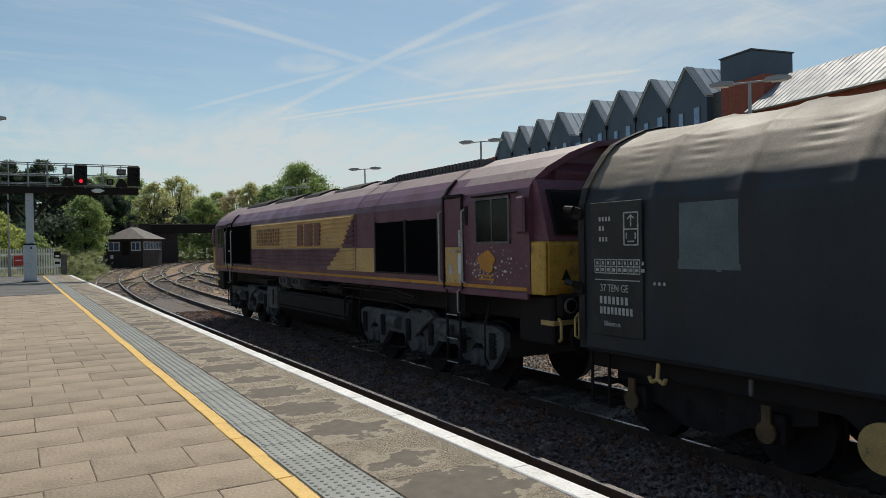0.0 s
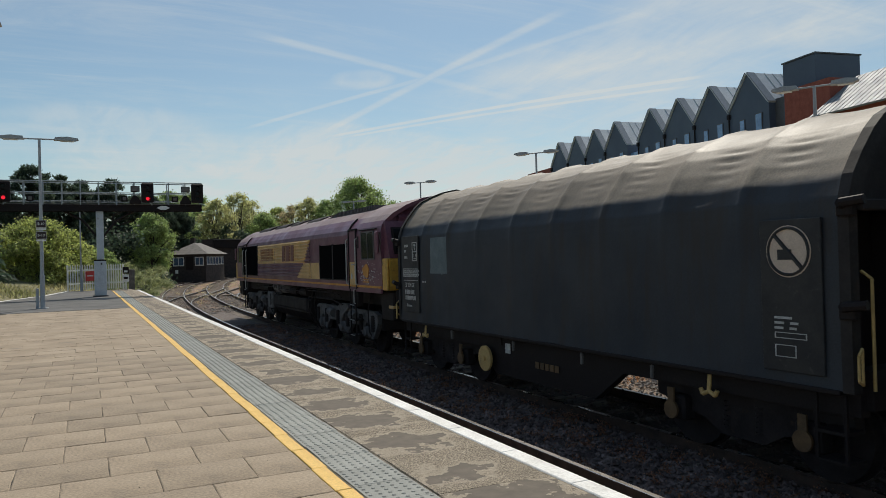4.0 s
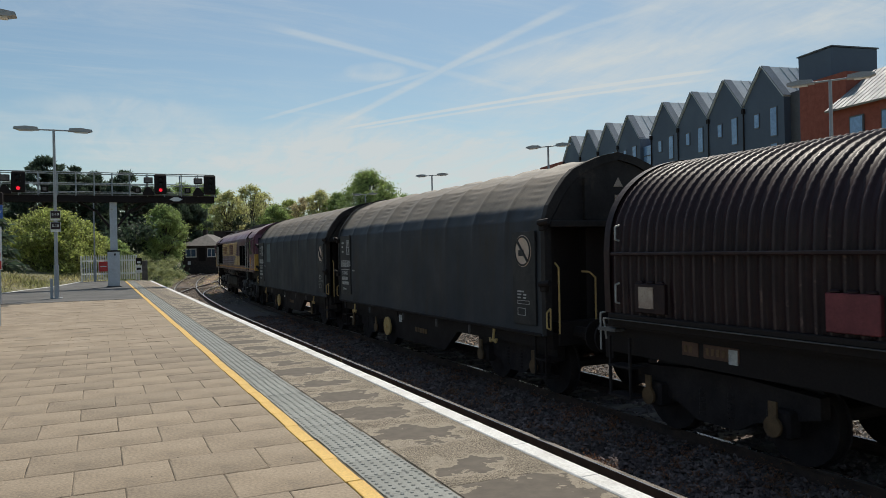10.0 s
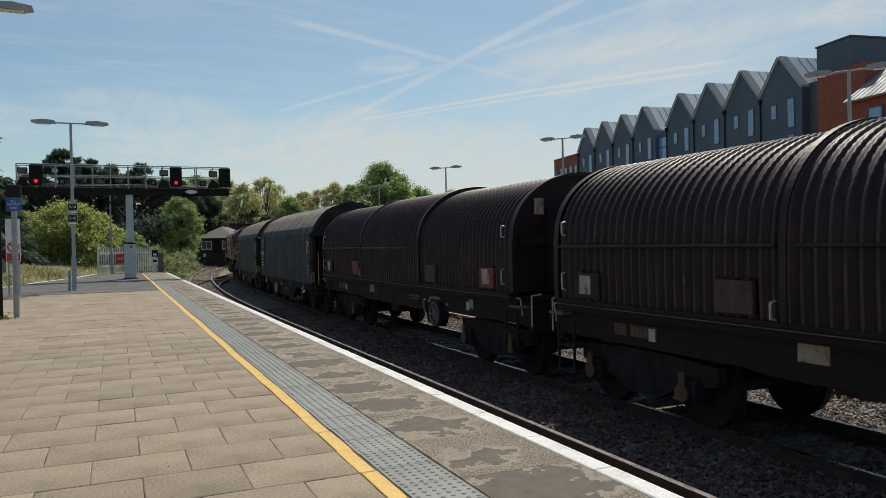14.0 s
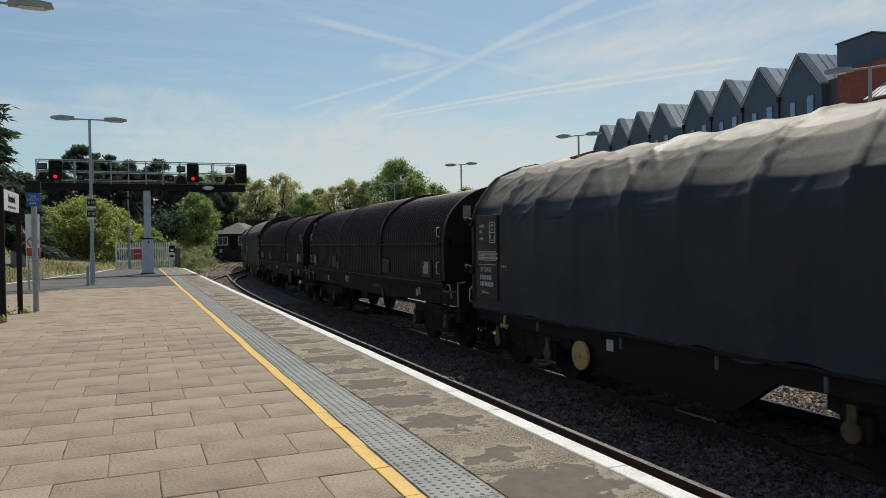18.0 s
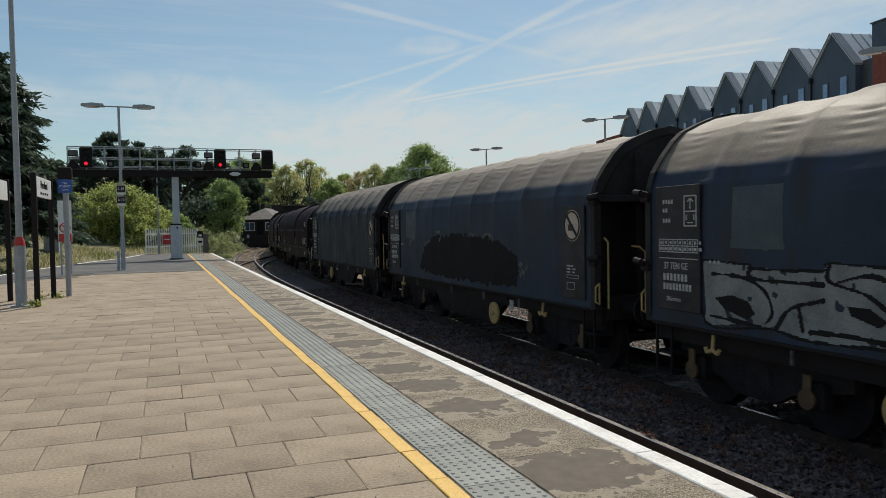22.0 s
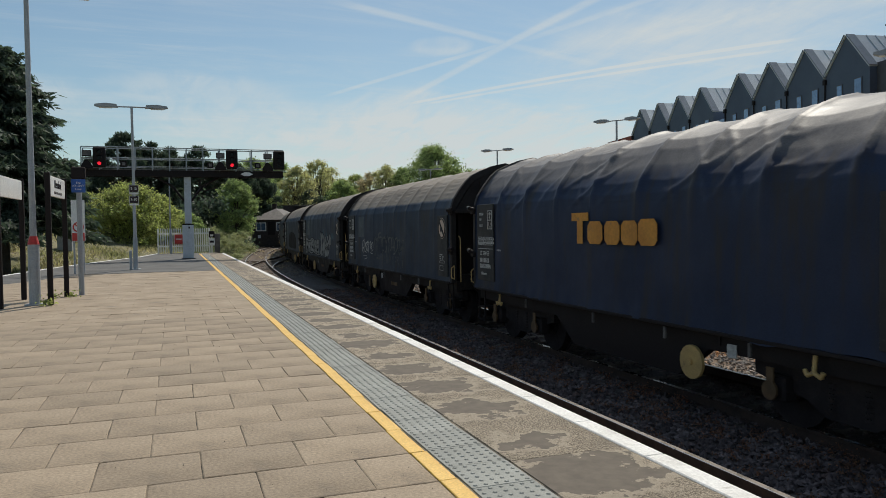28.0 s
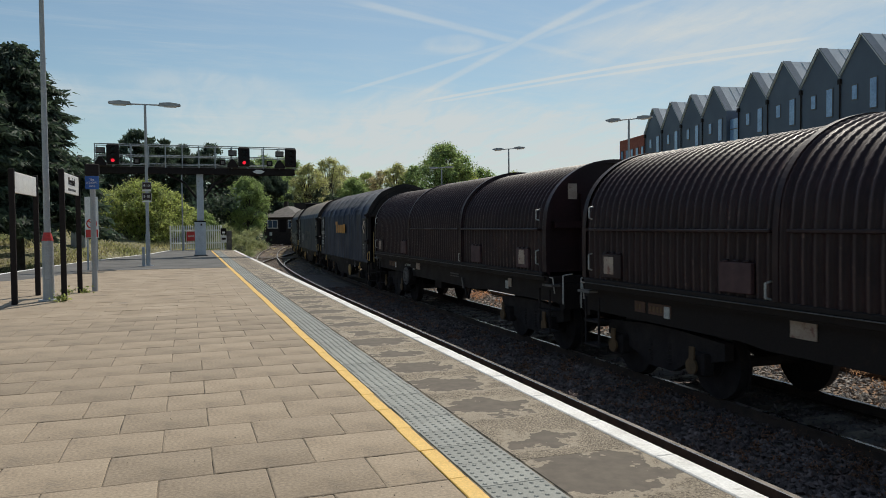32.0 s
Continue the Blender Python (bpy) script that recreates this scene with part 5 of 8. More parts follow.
        if q == 3:
            part("label_plate", B(-1.502, -1.495, L2 - a_ - 0.13, L2 - a_ + 0.13, 1.60, 1.78), BUFFPLATE, pl, "buff paper label")
        for k_ in (-0.18, 0.0, 0.18):
            part("plate_lug", B(-1.49, -1.44, L2 - a_ + k_ - 0.05, L2 - a_ + k_ + 0.05, 1.885, 1.92, 0.012), RUST, pl)
    for yy, ww in ((L2 - 1.25, 0.26), (L2 - 1.72, 0.52)):
        dp = part("rust_plate", B(-1.292, -1.28, yy - ww / 2, yy + ww / 2, 1.06, 1.22, 0.004), RUSTPLATE, w, "rust-brown plate")
        for q in range(int(ww / 0.09)):
            part("marking", B(-1.296, -1.291, yy + ww / 2 - 0.04 - q * 0.08 - 0.045, yy + ww / 2 - 0.04 - q * 0.08, 1.10, 1.18), OCHRE, dp)
    bm = bmesh.new()
    yh = L2 - (8.25 if wheel_at == 3.42 else 3.98)
    path_rod(bm, [(-1.45, yh, 1.50), (-1.53, yh, 1.52), (-1.53, yh, 1.68), (-1.45, yh, 1.70)], 0.013)
    part("door_handle", bm, PALEHANDLE, w)
    if wheel_at:
        bm = bmesh.new()
        cy, cz = L2 - (wheel_at or 9.0), 0.86
        rod(bm, (-1.385, cy, cz), (-1.40, cy, cz), 0.115, 24)
        for a in range(32):
            a0, a1 = a * math.pi / 16, (a + 1) * math.pi / 16
            rod(bm, (-1.40, cy + 0.235 * math.cos(a0), cz + 0.235 * math.sin(a0)), (-1.40, cy + 0.235 * math.cos(a1), cz + 0.235 * math.sin(a1)), 0.026, 6)
        for a in range(8):
            ca, sa_ = math.cos(a * math.pi / 4), math.sin(a * math.pi / 4)
            rod(bm, (-1.392, cy + 0.10 * ca, cz + 0.10 * sa_), (-1.395, cy + 0.22 * ca, cz + 0.22 * sa_), 0.026, 6)
        rod(bm, (-1.28, cy, cz), (-1.43, cy, cz), 0.035, 10)
        hw = part("handwheel", bm, GREYDIRT, w, "dusty grey brake handwheel with eight holes")
        bm = bmesh.new()
        rod(bm, (-1.20, cy - 0.04, cz), (-1.36, cy - 0.04, cz), 0.27, 24)
        part("wheel_housing", bm, BLACK, hw)
        for text, dy, dz, size in (("HANDBRAKE", 0.12, 0.315, 0.085), ("ON", -0.42, 0.22, 0.085), ("OFF", 0.44, 0.30, 0.085), ("OFF", 0.78, 0.25, 0.085), ("ON", 0.52, 0.235, 0.085)):
            if wheel_at > 5 or dy < 0.5:
                side_text("lettering", text, size, cy + dy, cz + dz, -1.287, LETTER, w, 0.8)
    for yb in (L2 - 1.4, -L2 + 1.4):
        bogie(w, yb, 1.9, 0.46)
    return w, front - L2


def locomotive(rear, front):
    """A maroon and gold diesel locomotive with a cab at each end."""
    L = front - rear
    L2 = L / 2
    w = thing("diesel_locomotive", "maroon and gold diesel locomotive hauling the wagons", "locomotive")
    SIDE = [(1.36, 1.62), (1.37, 2.4), (1.365, 2.98), (1.34, 3.10), (1.24, 3.24), (1.10, 3.38), (0.80, 3.57), (0.40, 3.73), (0.0, 3.79)]
    prof = [(-x, z) for x, z in SIDE] + [(x, z) for x, z in SIDE[-2::-1]]
    # body between the cabs
    bm = bmesh.new()
    extrude(bm, prof, -L2 + 2.2, L2 - 2.2)
    for f in bm.faces:
        if f.calc_center_median().z > 3.34 and len(f.verts) == 4:
            f.material_index = 1
    body = part("body", bm, MAROON, w)
    body.data.materials.append(ROOFMAROON)
    for sg in (1, -1):
        ya, yb = sg * (L2 - 2.2), sg * (L2 - 0.35)
        bm = bmesh.new()
        extrude(bm, prof, ya, yb)
        for f in bm.faces:
            if f.calc_center_median().z > 3.22 and len(f.verts) == 4:
                f.material_index = 1
        cab = part("cab", bm, MAROON, w)
        cab.data.materials.append(ROOFMAROON)
        # raked windscreen end, hooded roof and gold lower front
        bm = bmesh.new()
        extrude_x(bm, [(yb, 1.62), (sg * (L2 - 0.05), 1.62), (sg * L2, 1.72), (sg * L2, 2.30), (sg * (L2 - 0.02), 2.35), (yb, 2.35)], -1.30, 1.30)
        part("cab_front", bm, CABGOLD, cab, "gold lower cab front")
        for sx in (-1, 1):
            part("corner_post", B(sx * 1.335 - 0.025, sx * 1.335 + 0.025, min(yb, sg * (L2 - 0.03)), max(yb, sg * (L2 - 0.03)), 1.62, 2.35, 0.02), CABGOLD, cab)
        bm = bmesh.new()
        extrude_x(bm, [(yb, 2.354), (sg * L2, 2.354), (sg * (L2 - 0.26), 3.20), (yb, 3.20)], -1.30, 1.30)
        part("cab_head", bm, MAROON, cab, "maroon upper cab end")
        for sx in (-0.62, 0.62):
            bm = bmesh.new()
            extrude_x(bm, [(sg * (L2 + 0.004), 2.44), (sg * (L2 - 0.19), 3.06), (sg * (L2 - 0.22), 3.06), (sg * (L2 - 0.03), 2.44)], sx - 0.56, sx + 0.56)
            sc = part("windscreen_surround", bm, BLACK, cab)
            bm = bmesh.new()
            extrude_x(bm, [(sg * (L2 + 0.004), 2.48), (sg * (L2 - 0.175), 3.02), (sg * (L2 - 0.20), 3.02), (sg * (L2 - 0.02), 2.48)], sx - 0.51, sx + 0.51)
            bmesh.ops.translate(bm, verts=bm.verts, vec=(0, sg * 0.012, 0))
            part("windscreen", bm, SHADOWGLASS, sc)
            bm = bmesh.new()
            rod(bm, (sx, sg * (L2 + 0.035), 2.47), (sx + 0.3, sg * (L2 - 0.13), 2.95), 0.012, 6)
            part("wiper", bm, BLACK, sc)
        # the roof runs out over the end, furthest at its crown
        topp = [(x * 1.004, z + 0.006) for x, z in prof if z > 3.05]
        fine_ = []
        for a, c in zip(topp, topp[1:]):
            fine_ += [a, ((a[0] + c[0]) / 2, (a[1] + c[1]) / 2)]
        fine_.append(topp[-1])
        bm = bmesh.new()
        rings = [[], [], [], []]
        for x, z in fine_:
            ye = sg * (L2 - 0.02 - 0.34 * min(1.0, (abs(x) / 1.30)) ** 2.2)
            for rr_, (yy, xx, zz) in zip(rings, ((yb - sg * 0.03, x, z), (ye, x, z), (ye, x * 0.95, z - 0.075), (yb - sg * 0.03, x * 0.95, z - 0.075))):
                rr_.append(bm.verts.new((xx, yy, zz)))
        for r0 in range(3):
            for q in range(len(fine_) - 1):
                f = bm.faces.new((rings[r0][q], rings[r0][q + 1], rings[r0 + 1][q + 1], rings[r0 + 1][q]))
                f.material_index = 1 if r0 == 0 and min(fine_[q][1], fine_[q + 1][1]) > 3.20 else 0
        bmesh.ops.recalc_face_normals(bm, faces=bm.faces[:])
        rov = part("roof_overhang", bm, MAROON, cab, "dusty roof running out over the cab end")
        rov.data.materials.append(ROOFMAROON)
        bm = bmesh.new()
        extrude_x(bm, [(yb, 3.19), (sg * (L2 - 0.27), 3.19), (sg * (L2 - 0.24), 3.30), (yb, 3.46)], -0.95, 0.95)
        part("cab_brow", bm, MAROON, cab)
        # black lamp clusters under the gold front
        for sx in (-0.82, 0.82):
            bm = bmesh.new()
            box(bm, sx - 0.34, sx + 0.34, sg * (L2 - 0.02) - 0.06, sg * (L2 - 0.02) + 0.06, 1.30, 1.63, 0.04)
            lc = part("light_cluster", bm, BLACK, cab)
            for q, rr_ in ((-0.17, 0.11), (0.12, 0.10)):
                bm = bmesh.new()
                rod(bm, (sx + q, sg * (L2 + 0.03), 1.47), (sx + q, sg * (L2 + 0.065), 1.47), rr_, 18, rr_ * 0.9)
                part("lamp_rim", bm, GREYDIRT, lc)
                bm = bmesh.new()
                rod(bm, (sx + q, sg * (L2 + 0.06), 1.47), (sx + q, sg * (L2 + 0.071), 1.47), rr_ * 0.75, 18)
                part("lamp_lens", bm, SHADOWGLASS, lc)
        bm = bmesh.new()
        box(bm, -1.22, 1.22, sg * (L2 - 0.45) - 0.40, sg * (L2 - 0.45) + 0.38, 0.92, 1.60, 0.03)
        part("buffer_beam", bm, BLACK, cab)
        part("beam_stripe", B(-1.24, 1.24, min(sg * (L2 - 0.3), sg * (L2 - 0.02)), max(sg * (L2 - 0.3), sg * (L2 - 0.02)), 1.20, 1.27, 0.01), GOLD, cab, "gold band over the buffers")
        bm = bmesh.new()
        path_rod(bm, [(-1.18, sg * (L2 + 0.03), 1.30), (-1.20, sg * (L2 + 0.10), 1.26), (-1.20, sg * (L2 + 0.10), 1.04), (-1.18, sg * (L2 + 0.03), 1.0)], 0.022)
        part("grab_handle", bm, HANDLE, cab, "yellow shunter's handle")
        bm = bmesh.new()
        extrude(bm, [(-1.10, 1.82), (-0.94, 1.82), (-1.02, 1.97)], min(sg * (L2 + 0.001), sg * (L2 + 0.008)), max(sg * (L2 + 0.001), sg * (L2 + 0.008)))
        part("warning_mark", bm, BLACK, cab)
        for q in range(3):
            bm = bmesh.new()
            path_rod(bm, [(-0.3 + q * 0.25, sg * (L2 - 0.05), 1.25), (-0.3 + q * 0.25, sg * (L2 + 0.12), 1.05), (-0.26 + q * 0.25, sg * (L2 + 0.10), 0.72)], 0.025)
            part("brake_hose", bm, BLACK, cab)
        buffers(w, sg * (L2 - 0.02), sg)
        # side window, door and handrails
        yw = sg * (L2 - 1.25)
        win = part("side_window", B(-1.385, -1.35, yw - 0.42, yw + 0.42, 2.36, 2.98, 0.01), SHADOWGLASS, cab)
        bm = bmesh.new()
        for a, b_, c, d in ((yw - 0.46, yw + 0.46, 2.98, 3.015), (yw - 0.46, yw + 0.46, 2.325, 2.36), (yw - 0.46, yw - 0.42, 2.325, 3.015), (yw + 0.42, yw + 0.46, 2.325, 3.015), (yw - 0.02, yw + 0.005, 2.325, 3.015)):
            box(bm, -1.393, -1.36, a, b_, c, d)
        part("window_frame", bm, GREYDIRT, win, "dull aluminium window frame")
        part("rain_strip", B(-1.40, -1.35, yw - 0.62, yw + 0.55, 3.04, 3.065, 0.006), BLACK, win)
        part("window_slot", B(-1.378, -1.35, yw - sg * 0.72 - 0.05, yw - sg * 0.72 + 0.05, 2.62, 2.92, 0.01), BLACK, cab)
        yd = sg * (L2 - 2.38)
        dr = part("cab_door", B(-1.350, -1.30, yd - 0.27, yd + 0.27, 1.64, 3.08, 0.01), MAROON, cab)
        part("door_panel", B(-1.380, -1.345, yd - 0.25, yd + 0.25, 1.66, 2.28, 0.006), GOLD, dr, "gold lower door")
        part("door_panel", B(-1.379, -1.345, yd - 0.25, yd + 0.25, 2.285, 3.06, 0.006), MAROON, dr)
        bm = bmesh.new()
        rod(bm, (-1.385, yd - 0.16, 2.22), (-1.43, yd - 0.16, 2.22), 0.018, 8)
        box(bm, -1.44, -1.42, yd - 0.18, yd - 0.06, 2.20, 2.24, 0.005)
        part("door_handle", bm, PALEHANDLE, dr)
        bm = bmesh.new()
        for q in (-0.285, 0.285):
            box(bm, -1.395, -1.34, yd + q - 0.02, yd + q + 0.02, 1.60, 3.10)
        extrude(bm, [(-1.40, 3.06), (-1.36, 3.06), (-1.10, 3.36), (-1.13, 3.40), (-1.28, 3.26)], yd - sg * 0.285 - 0.025, yd - sg * 0.285 + 0.025)
        box(bm, -1.395, -1.34, yd - 0.285, yd + 0.285, 3.08, 3.12)
        part("door_frame", bm, BLACK, dr)
        for yy in (yd - 0.36, yd + 0.36):
            bm = bmesh.new()
            path_rod(bm, [(-1.36, yy, 1.70), (-1.43, yy, 1.74), (-1.43, yy, 2.84), (-1.36, yy, 2.88)], 0.017)
            part("handrail", bm, PALEHANDLE, cab, "pale grey handrail")
        st = part("cab_steps", B(-1.35, -1.2, yd - 0.26, yd + 0.26, 1.16, 1.60, 0.02), BLACK, cab)
        for zz in (0.42, 0.80, 1.18):
            part("step_tread", B(-1.42, -1.18, yd - 0.20, yd + 0.20, zz, zz + 0.035, 0.006), BLACK, st)
            part("step_edge", B(-1.425, -1.415, yd - 0.16, yd + 0.16, zz + 0.008, zz + 0.026), PALEHANDLE, st)
        for q in (-0.2, 0.2):
            part("step_side", B(-1.40, -1.37, yd + q - 0.015, yd + q + 0.015, 0.42, 1.6), BLACK, st)
        for zz in (1.24,):
            bm = bmesh.new()
            path_rod(bm, [(-1.40, yd - 0.22, zz), (-1.44, yd - 0.22, zz + 0.02), (-1.44, yd - 0.22, zz + 0.34), (-1.40, yd - 0.22, zz + 0.36)], 0.014)
            part("step_rail", bm, PALEHANDLE, st)
        ym_ = yb - sg * 0.10
        bm = bmesh.new()
        rod(bm, (-1.36, ym_, 2.95), (-1.44, ym_, 2.95), 0.015, 8)
        box(bm, -1.47, -1.41, ym_ - 0.10, ym_ + 0.10, 2.46, 2.98, 0.03)
        part("mirror", bm, MAROON, cab, "folded maroon mirror")
        for yy, zz, ww, hh, mt in ((yw + sg * -0.92, 2.02, 0.05, 0.16, SIGNWHITE), (yw - sg * 0.90, 2.42, 0.05, 0.13, LETTER), (yw - sg * 0.88, 1.80, 0.05, 0.08, LETTER), (yd + 0.08, 1.92, 0.05, 0.07, LETTER)):
            part("notice", B(-1.386, -1.36, yy - ww, yy + ww, zz - hh, zz + hh), mt, cab)
        engine_bogie(w, sg * (L2 - 4.0), 3.9, 0.53)
    # gold band with its slanted end, split lines, grilles
    def band(name, ya, yb, za, zb, material, x=-1.374, parent=body, label=""):
        return part(name, B(x - 0.004, x + 0.02, min(ya, yb), max(ya, yb), za, zb), material, parent, label)
    gp = bmesh.new()
    extrude_x(gp, [(4.5, 2.28), (4.5, 2.98), (-3.15, 2.98), (-2.45, 2.28)], -1.380, -1.35)
    part("gold_band", gp, GOLD, body, "gold painted upper side")
    gp = bmesh.new()
    extrude_x(gp, [(-2.47, 2.277), (-4.1, 2.277), (-4.1, 1.80), (-1.55, 1.80)], -1.379, -1.35)
    part("gold_band", gp, GOLD, body, "gold painted lower side")
    for k in range(12):
        zz = 1.83 + k * 0.098
        upper = zz > 2.24
        edge_ = -1.55 - (zz - 1.80) * 1.9 if not upper else -2.45 - (zz - 2.28)
        for a_, b_, mt in ((4.45, edge_ + 0.02, GOLD if upper else MAROON), (edge_ - 0.02, -3.12, MAROON if upper else GOLD)):
            if a_ - b_ > 0.05:
                bm = bmesh.new()
                extrude(bm, [(-1.372, zz), (-1.412, zz + 0.012), (-1.412, zz + 0.03), (-1.372, zz + 0.062)], b_, a_)
                part("side_louvre", bm, mt, body)
    for ya, yb in ((7.85, 4.6), (-4.2, -5.44), (-5.48, -6.65)):
        g = part("grille", B(-1.390, -1.36, min(ya, yb), max(ya, yb), 1.82, 2.76 if ya < 0 else 3.0, 0.01), BLACK, body, "black radiator grille")
        g.data.materials.clear()
        g.data.materials.append(MESHBLACK)
        for q in (min(ya, yb), max(ya, yb)):
            part("grille_frame", B(-1.398, -1.37, q - 0.02, q + 0.02, 1.80, 2.78 if ya < 0 else 3.02), GRIME, g)
        part("grille_frame", B(-1.398, -1.37, min(ya, yb) + 0.02, max(ya, yb) - 0.02, 1.80, 1.83), GRIME, g)
    for yy in (7.95, 1.6, -3.2, -4.12, -6.75):
        bm = bmesh.new()
        ring = [(x * 1.012, z * 1.003) for x, z in prof]
        A = [[bm.verts.new((x, yy + q, z)) for x, z in ring] for q in (-0.025, 0.025)]
        for i in range(len(ring) - 1):
            bm.faces.new((A[0][i], A[0][i + 1], A[1][i + 1], A[1][i]))
        part("body_joint", bm, MAROON, body)
    band("sill_stripe", -L2 + 0.4, L2 - 0.4, 1.66, 1.71, ORANGE, -1.378, body, "thin orange line")
    part("sill", B(-1.385, -1.33, -L2 + 0.4, L2 - 0.4, 1.54, 1.64, 0.01), MAROON, body)
    for k in range(5):
        yy = 3.85 - k * 0.43
        nb_ = bmesh.new()
        for ya_, yb_, za_, zb_ in ((0.0, 0.30, 2.74, 2.82), (0.0, 0.30, 2.38, 2.46), (0.0, 0.085, 2.46, 2.74), (0.215, 0.30, 2.46, 2.74)):
            box(nb_, -1.4145, -1.390, yy - yb_, yy - ya_, za_, zb_)
        part("number_bar", nb_, FADEDNUMBER, body)
    # the owner's mark as three plain slanted blocks
    for yy, ww in ((0.36, 0.36), (-0.16, 0.52), (-0.84, 0.36)):
        bm = bmesh.new()
        extrude_x(bm, [(yy, 2.34), (yy - ww, 2.34), (yy - ww - 0.05, 2.87), (yy - 0.05, 2.87)], -1.4145, -1.390)
        part("owner_mark", bm, FADEMAROON, body)
    bm = bmesh.new()
    em = [(-L2 + 1.42 + 0.22 * (1 + 0.16 * math.sin(5 * a)) * math.cos(a), 2.06 + 0.16 * (1 + 0.15 * math.cos(3 * a)) * math.sin(a)) for a in [q * math.tau / 22 for q in range(22)]]
    extrude_x(bm, em, -1.380, -1.37)
    part("emblem", bm, ORANGE, body, "orange emblem in plain shape")
    for k, ll in enumerate((0.34, 0.42)):
        part("emblem_bar", B(-1.379, -1.37, -L2 + 1.42 - ll / 2, -L2 + 1.42 + ll / 2, 1.835 - k * 0.055, 1.865 - k * 0.055), ORANGE, body)
    fl = bmesh.new()
    for k in range(130):
        yy = -L2 + 1.30 + random.gauss(0, 0.42)
        zz = 1.98 + random.gauss(0, 0.16)
        q = 0.003 + 0.011 * random.random() ** 2.5
        if 1.74 < zz < 2.3 and -L2 + 0.42 < yy < -L2 + 2.0:
            box(fl, -1.3735, -1.36, yy - q, yy + q * 0.8, zz - q, zz + q * 1.3)
    tagged(part("flaked_paint", fl, SIGNWHITE, body), kind="stuff")
    # roof: fans, hatches, exhaust
    for yy, ll, hh in ((6.2, 2.2, 0.055), (3.4, 1.8, 0.05), (1.2, 1.2, 0.04), (-1.2, 1.6, 0.03)):
        bm = bmesh.new()
        extrude(bm, [(-0.80, 3.52), (-0.66, 3.64 + hh), (-0.3, 3.76 + hh), (0.3, 3.76 + hh), (0.66, 3.64 + hh), (0.80, 3.52)], yy - ll / 2, yy + ll / 2)
        part("roof_hatch", bm, GRIME, body, "dark roof grille")
    bm = bmesh.new()
    extrude_x(bm, [(-2.6, 3.60), (-3.8, 3.745), (-6.95, 3.745), (-6.95, 3.60)], -0.66, 0.66)
    cowl = part("radiator_cowl", bm, ROOFDARK, body, "dark slatted radiator cowl on the roof")
    for k in range(34):
        yy = -2.7 - k * 0.125
        zz = 3.745 if yy < -3.8 else 3.60 + (-2.6 - yy) * 0.121
        part("cowl_slat", B(-0.68, 0.68, yy - 0.03, yy + 0.03, zz - 0.10, zz + 0.008), ROOFDARK, cowl)
    # underframe, fuel tank, gear
    part("underframe", B(-0.95, 0.95, -L2 + 0.5, L2 - 0.5, 1.20, 1.56), BLACK, w)
    bm = bmesh.new()
    extrude(bm, [(-1.28, 1.15), (-1.30, 0.75), (-1.05, 0.45), (1.05, 0.45), (1.30, 0.75), (1.28, 1.15)], -2.6, 2.4)
    bmesh.ops.bevel(bm, geom=bm.edges[:], offset=0.05, segments=2, affect="EDGES")
    part("fuel_tank", bm, BLACK, w, "black fuel tank")
    part("battery_box", B(-1.30, -0.9, 2.5, 3.3, 0.62, 1.22, 0.03), GREYDIRT, w)
    for yy in (-2.62, 2.42):
        part("tank_strap", B(-1.325, 1.325, yy - 0.05 + 0.3, yy + 0.05 + 0.3, 0.74, 1.16, 0.01), GRIME, w)
    for yy in (1.75, 0.75):
        bm = bmesh.new()
        extrude(bm, [(-1.34, 1.52), (-1.34, 1.36), (-1.22, 1.24), (-0.95, 1.24), (-0.95, 1.52)], yy - 0.33, yy + 0.33)
        bx = part("sand_box", bm, GREYDIRT, w, "dusty grey equipment box")
        for q in (-0.14, 0.14):
            part("box_lid", B(-1.352, -1.335, yy + q - 0.10, yy + q + 0.10, 1.38, 1.50, 0.006), GRIME, bx)
    for yy, rr_ in ((-0.4, 0.13), (-1.7, 0.13), (3.9, 0.11)):
        bm = bmesh.new()
        rod(bm, (-1.14, yy - 0.45, 1.34), (-1.14, yy + 0.45, 1.34), rr_, 16)
        part("air_reservoir", bm, BLACK, w)
    for zz, xx in ((1.50, -1.28), (1.42, -1.22), (1.22, -1.18)):
        bm = bmesh.new()
        path_rod(bm, [(xx, -5.6, zz - 0.10), (xx, -4.6, zz), (xx, -2.2, zz), (xx, -2.0, zz - 0.12), (xx, 2.2, zz - 0.12), (xx, 2.5, zz), (xx, 5.5, zz - 0.05)], 0.02, 6)
        part("air_pipe", bm, GRIME, w)
    for yy in (-2.7, -3.1, -7.9, 3.0, 7.6):
        bm = bmesh.new()
        path_rod(bm, [(-1.2, yy, 1.45), (-1.24, yy + 0.1, 1.05), (-1.20, yy + 0.16, 0.55), (-1.0, yy + 0.22, 0.25)], 0.016, 6)
        part("sand_pipe", bm, GRIME, w)
    return w, (front + rear) / 2


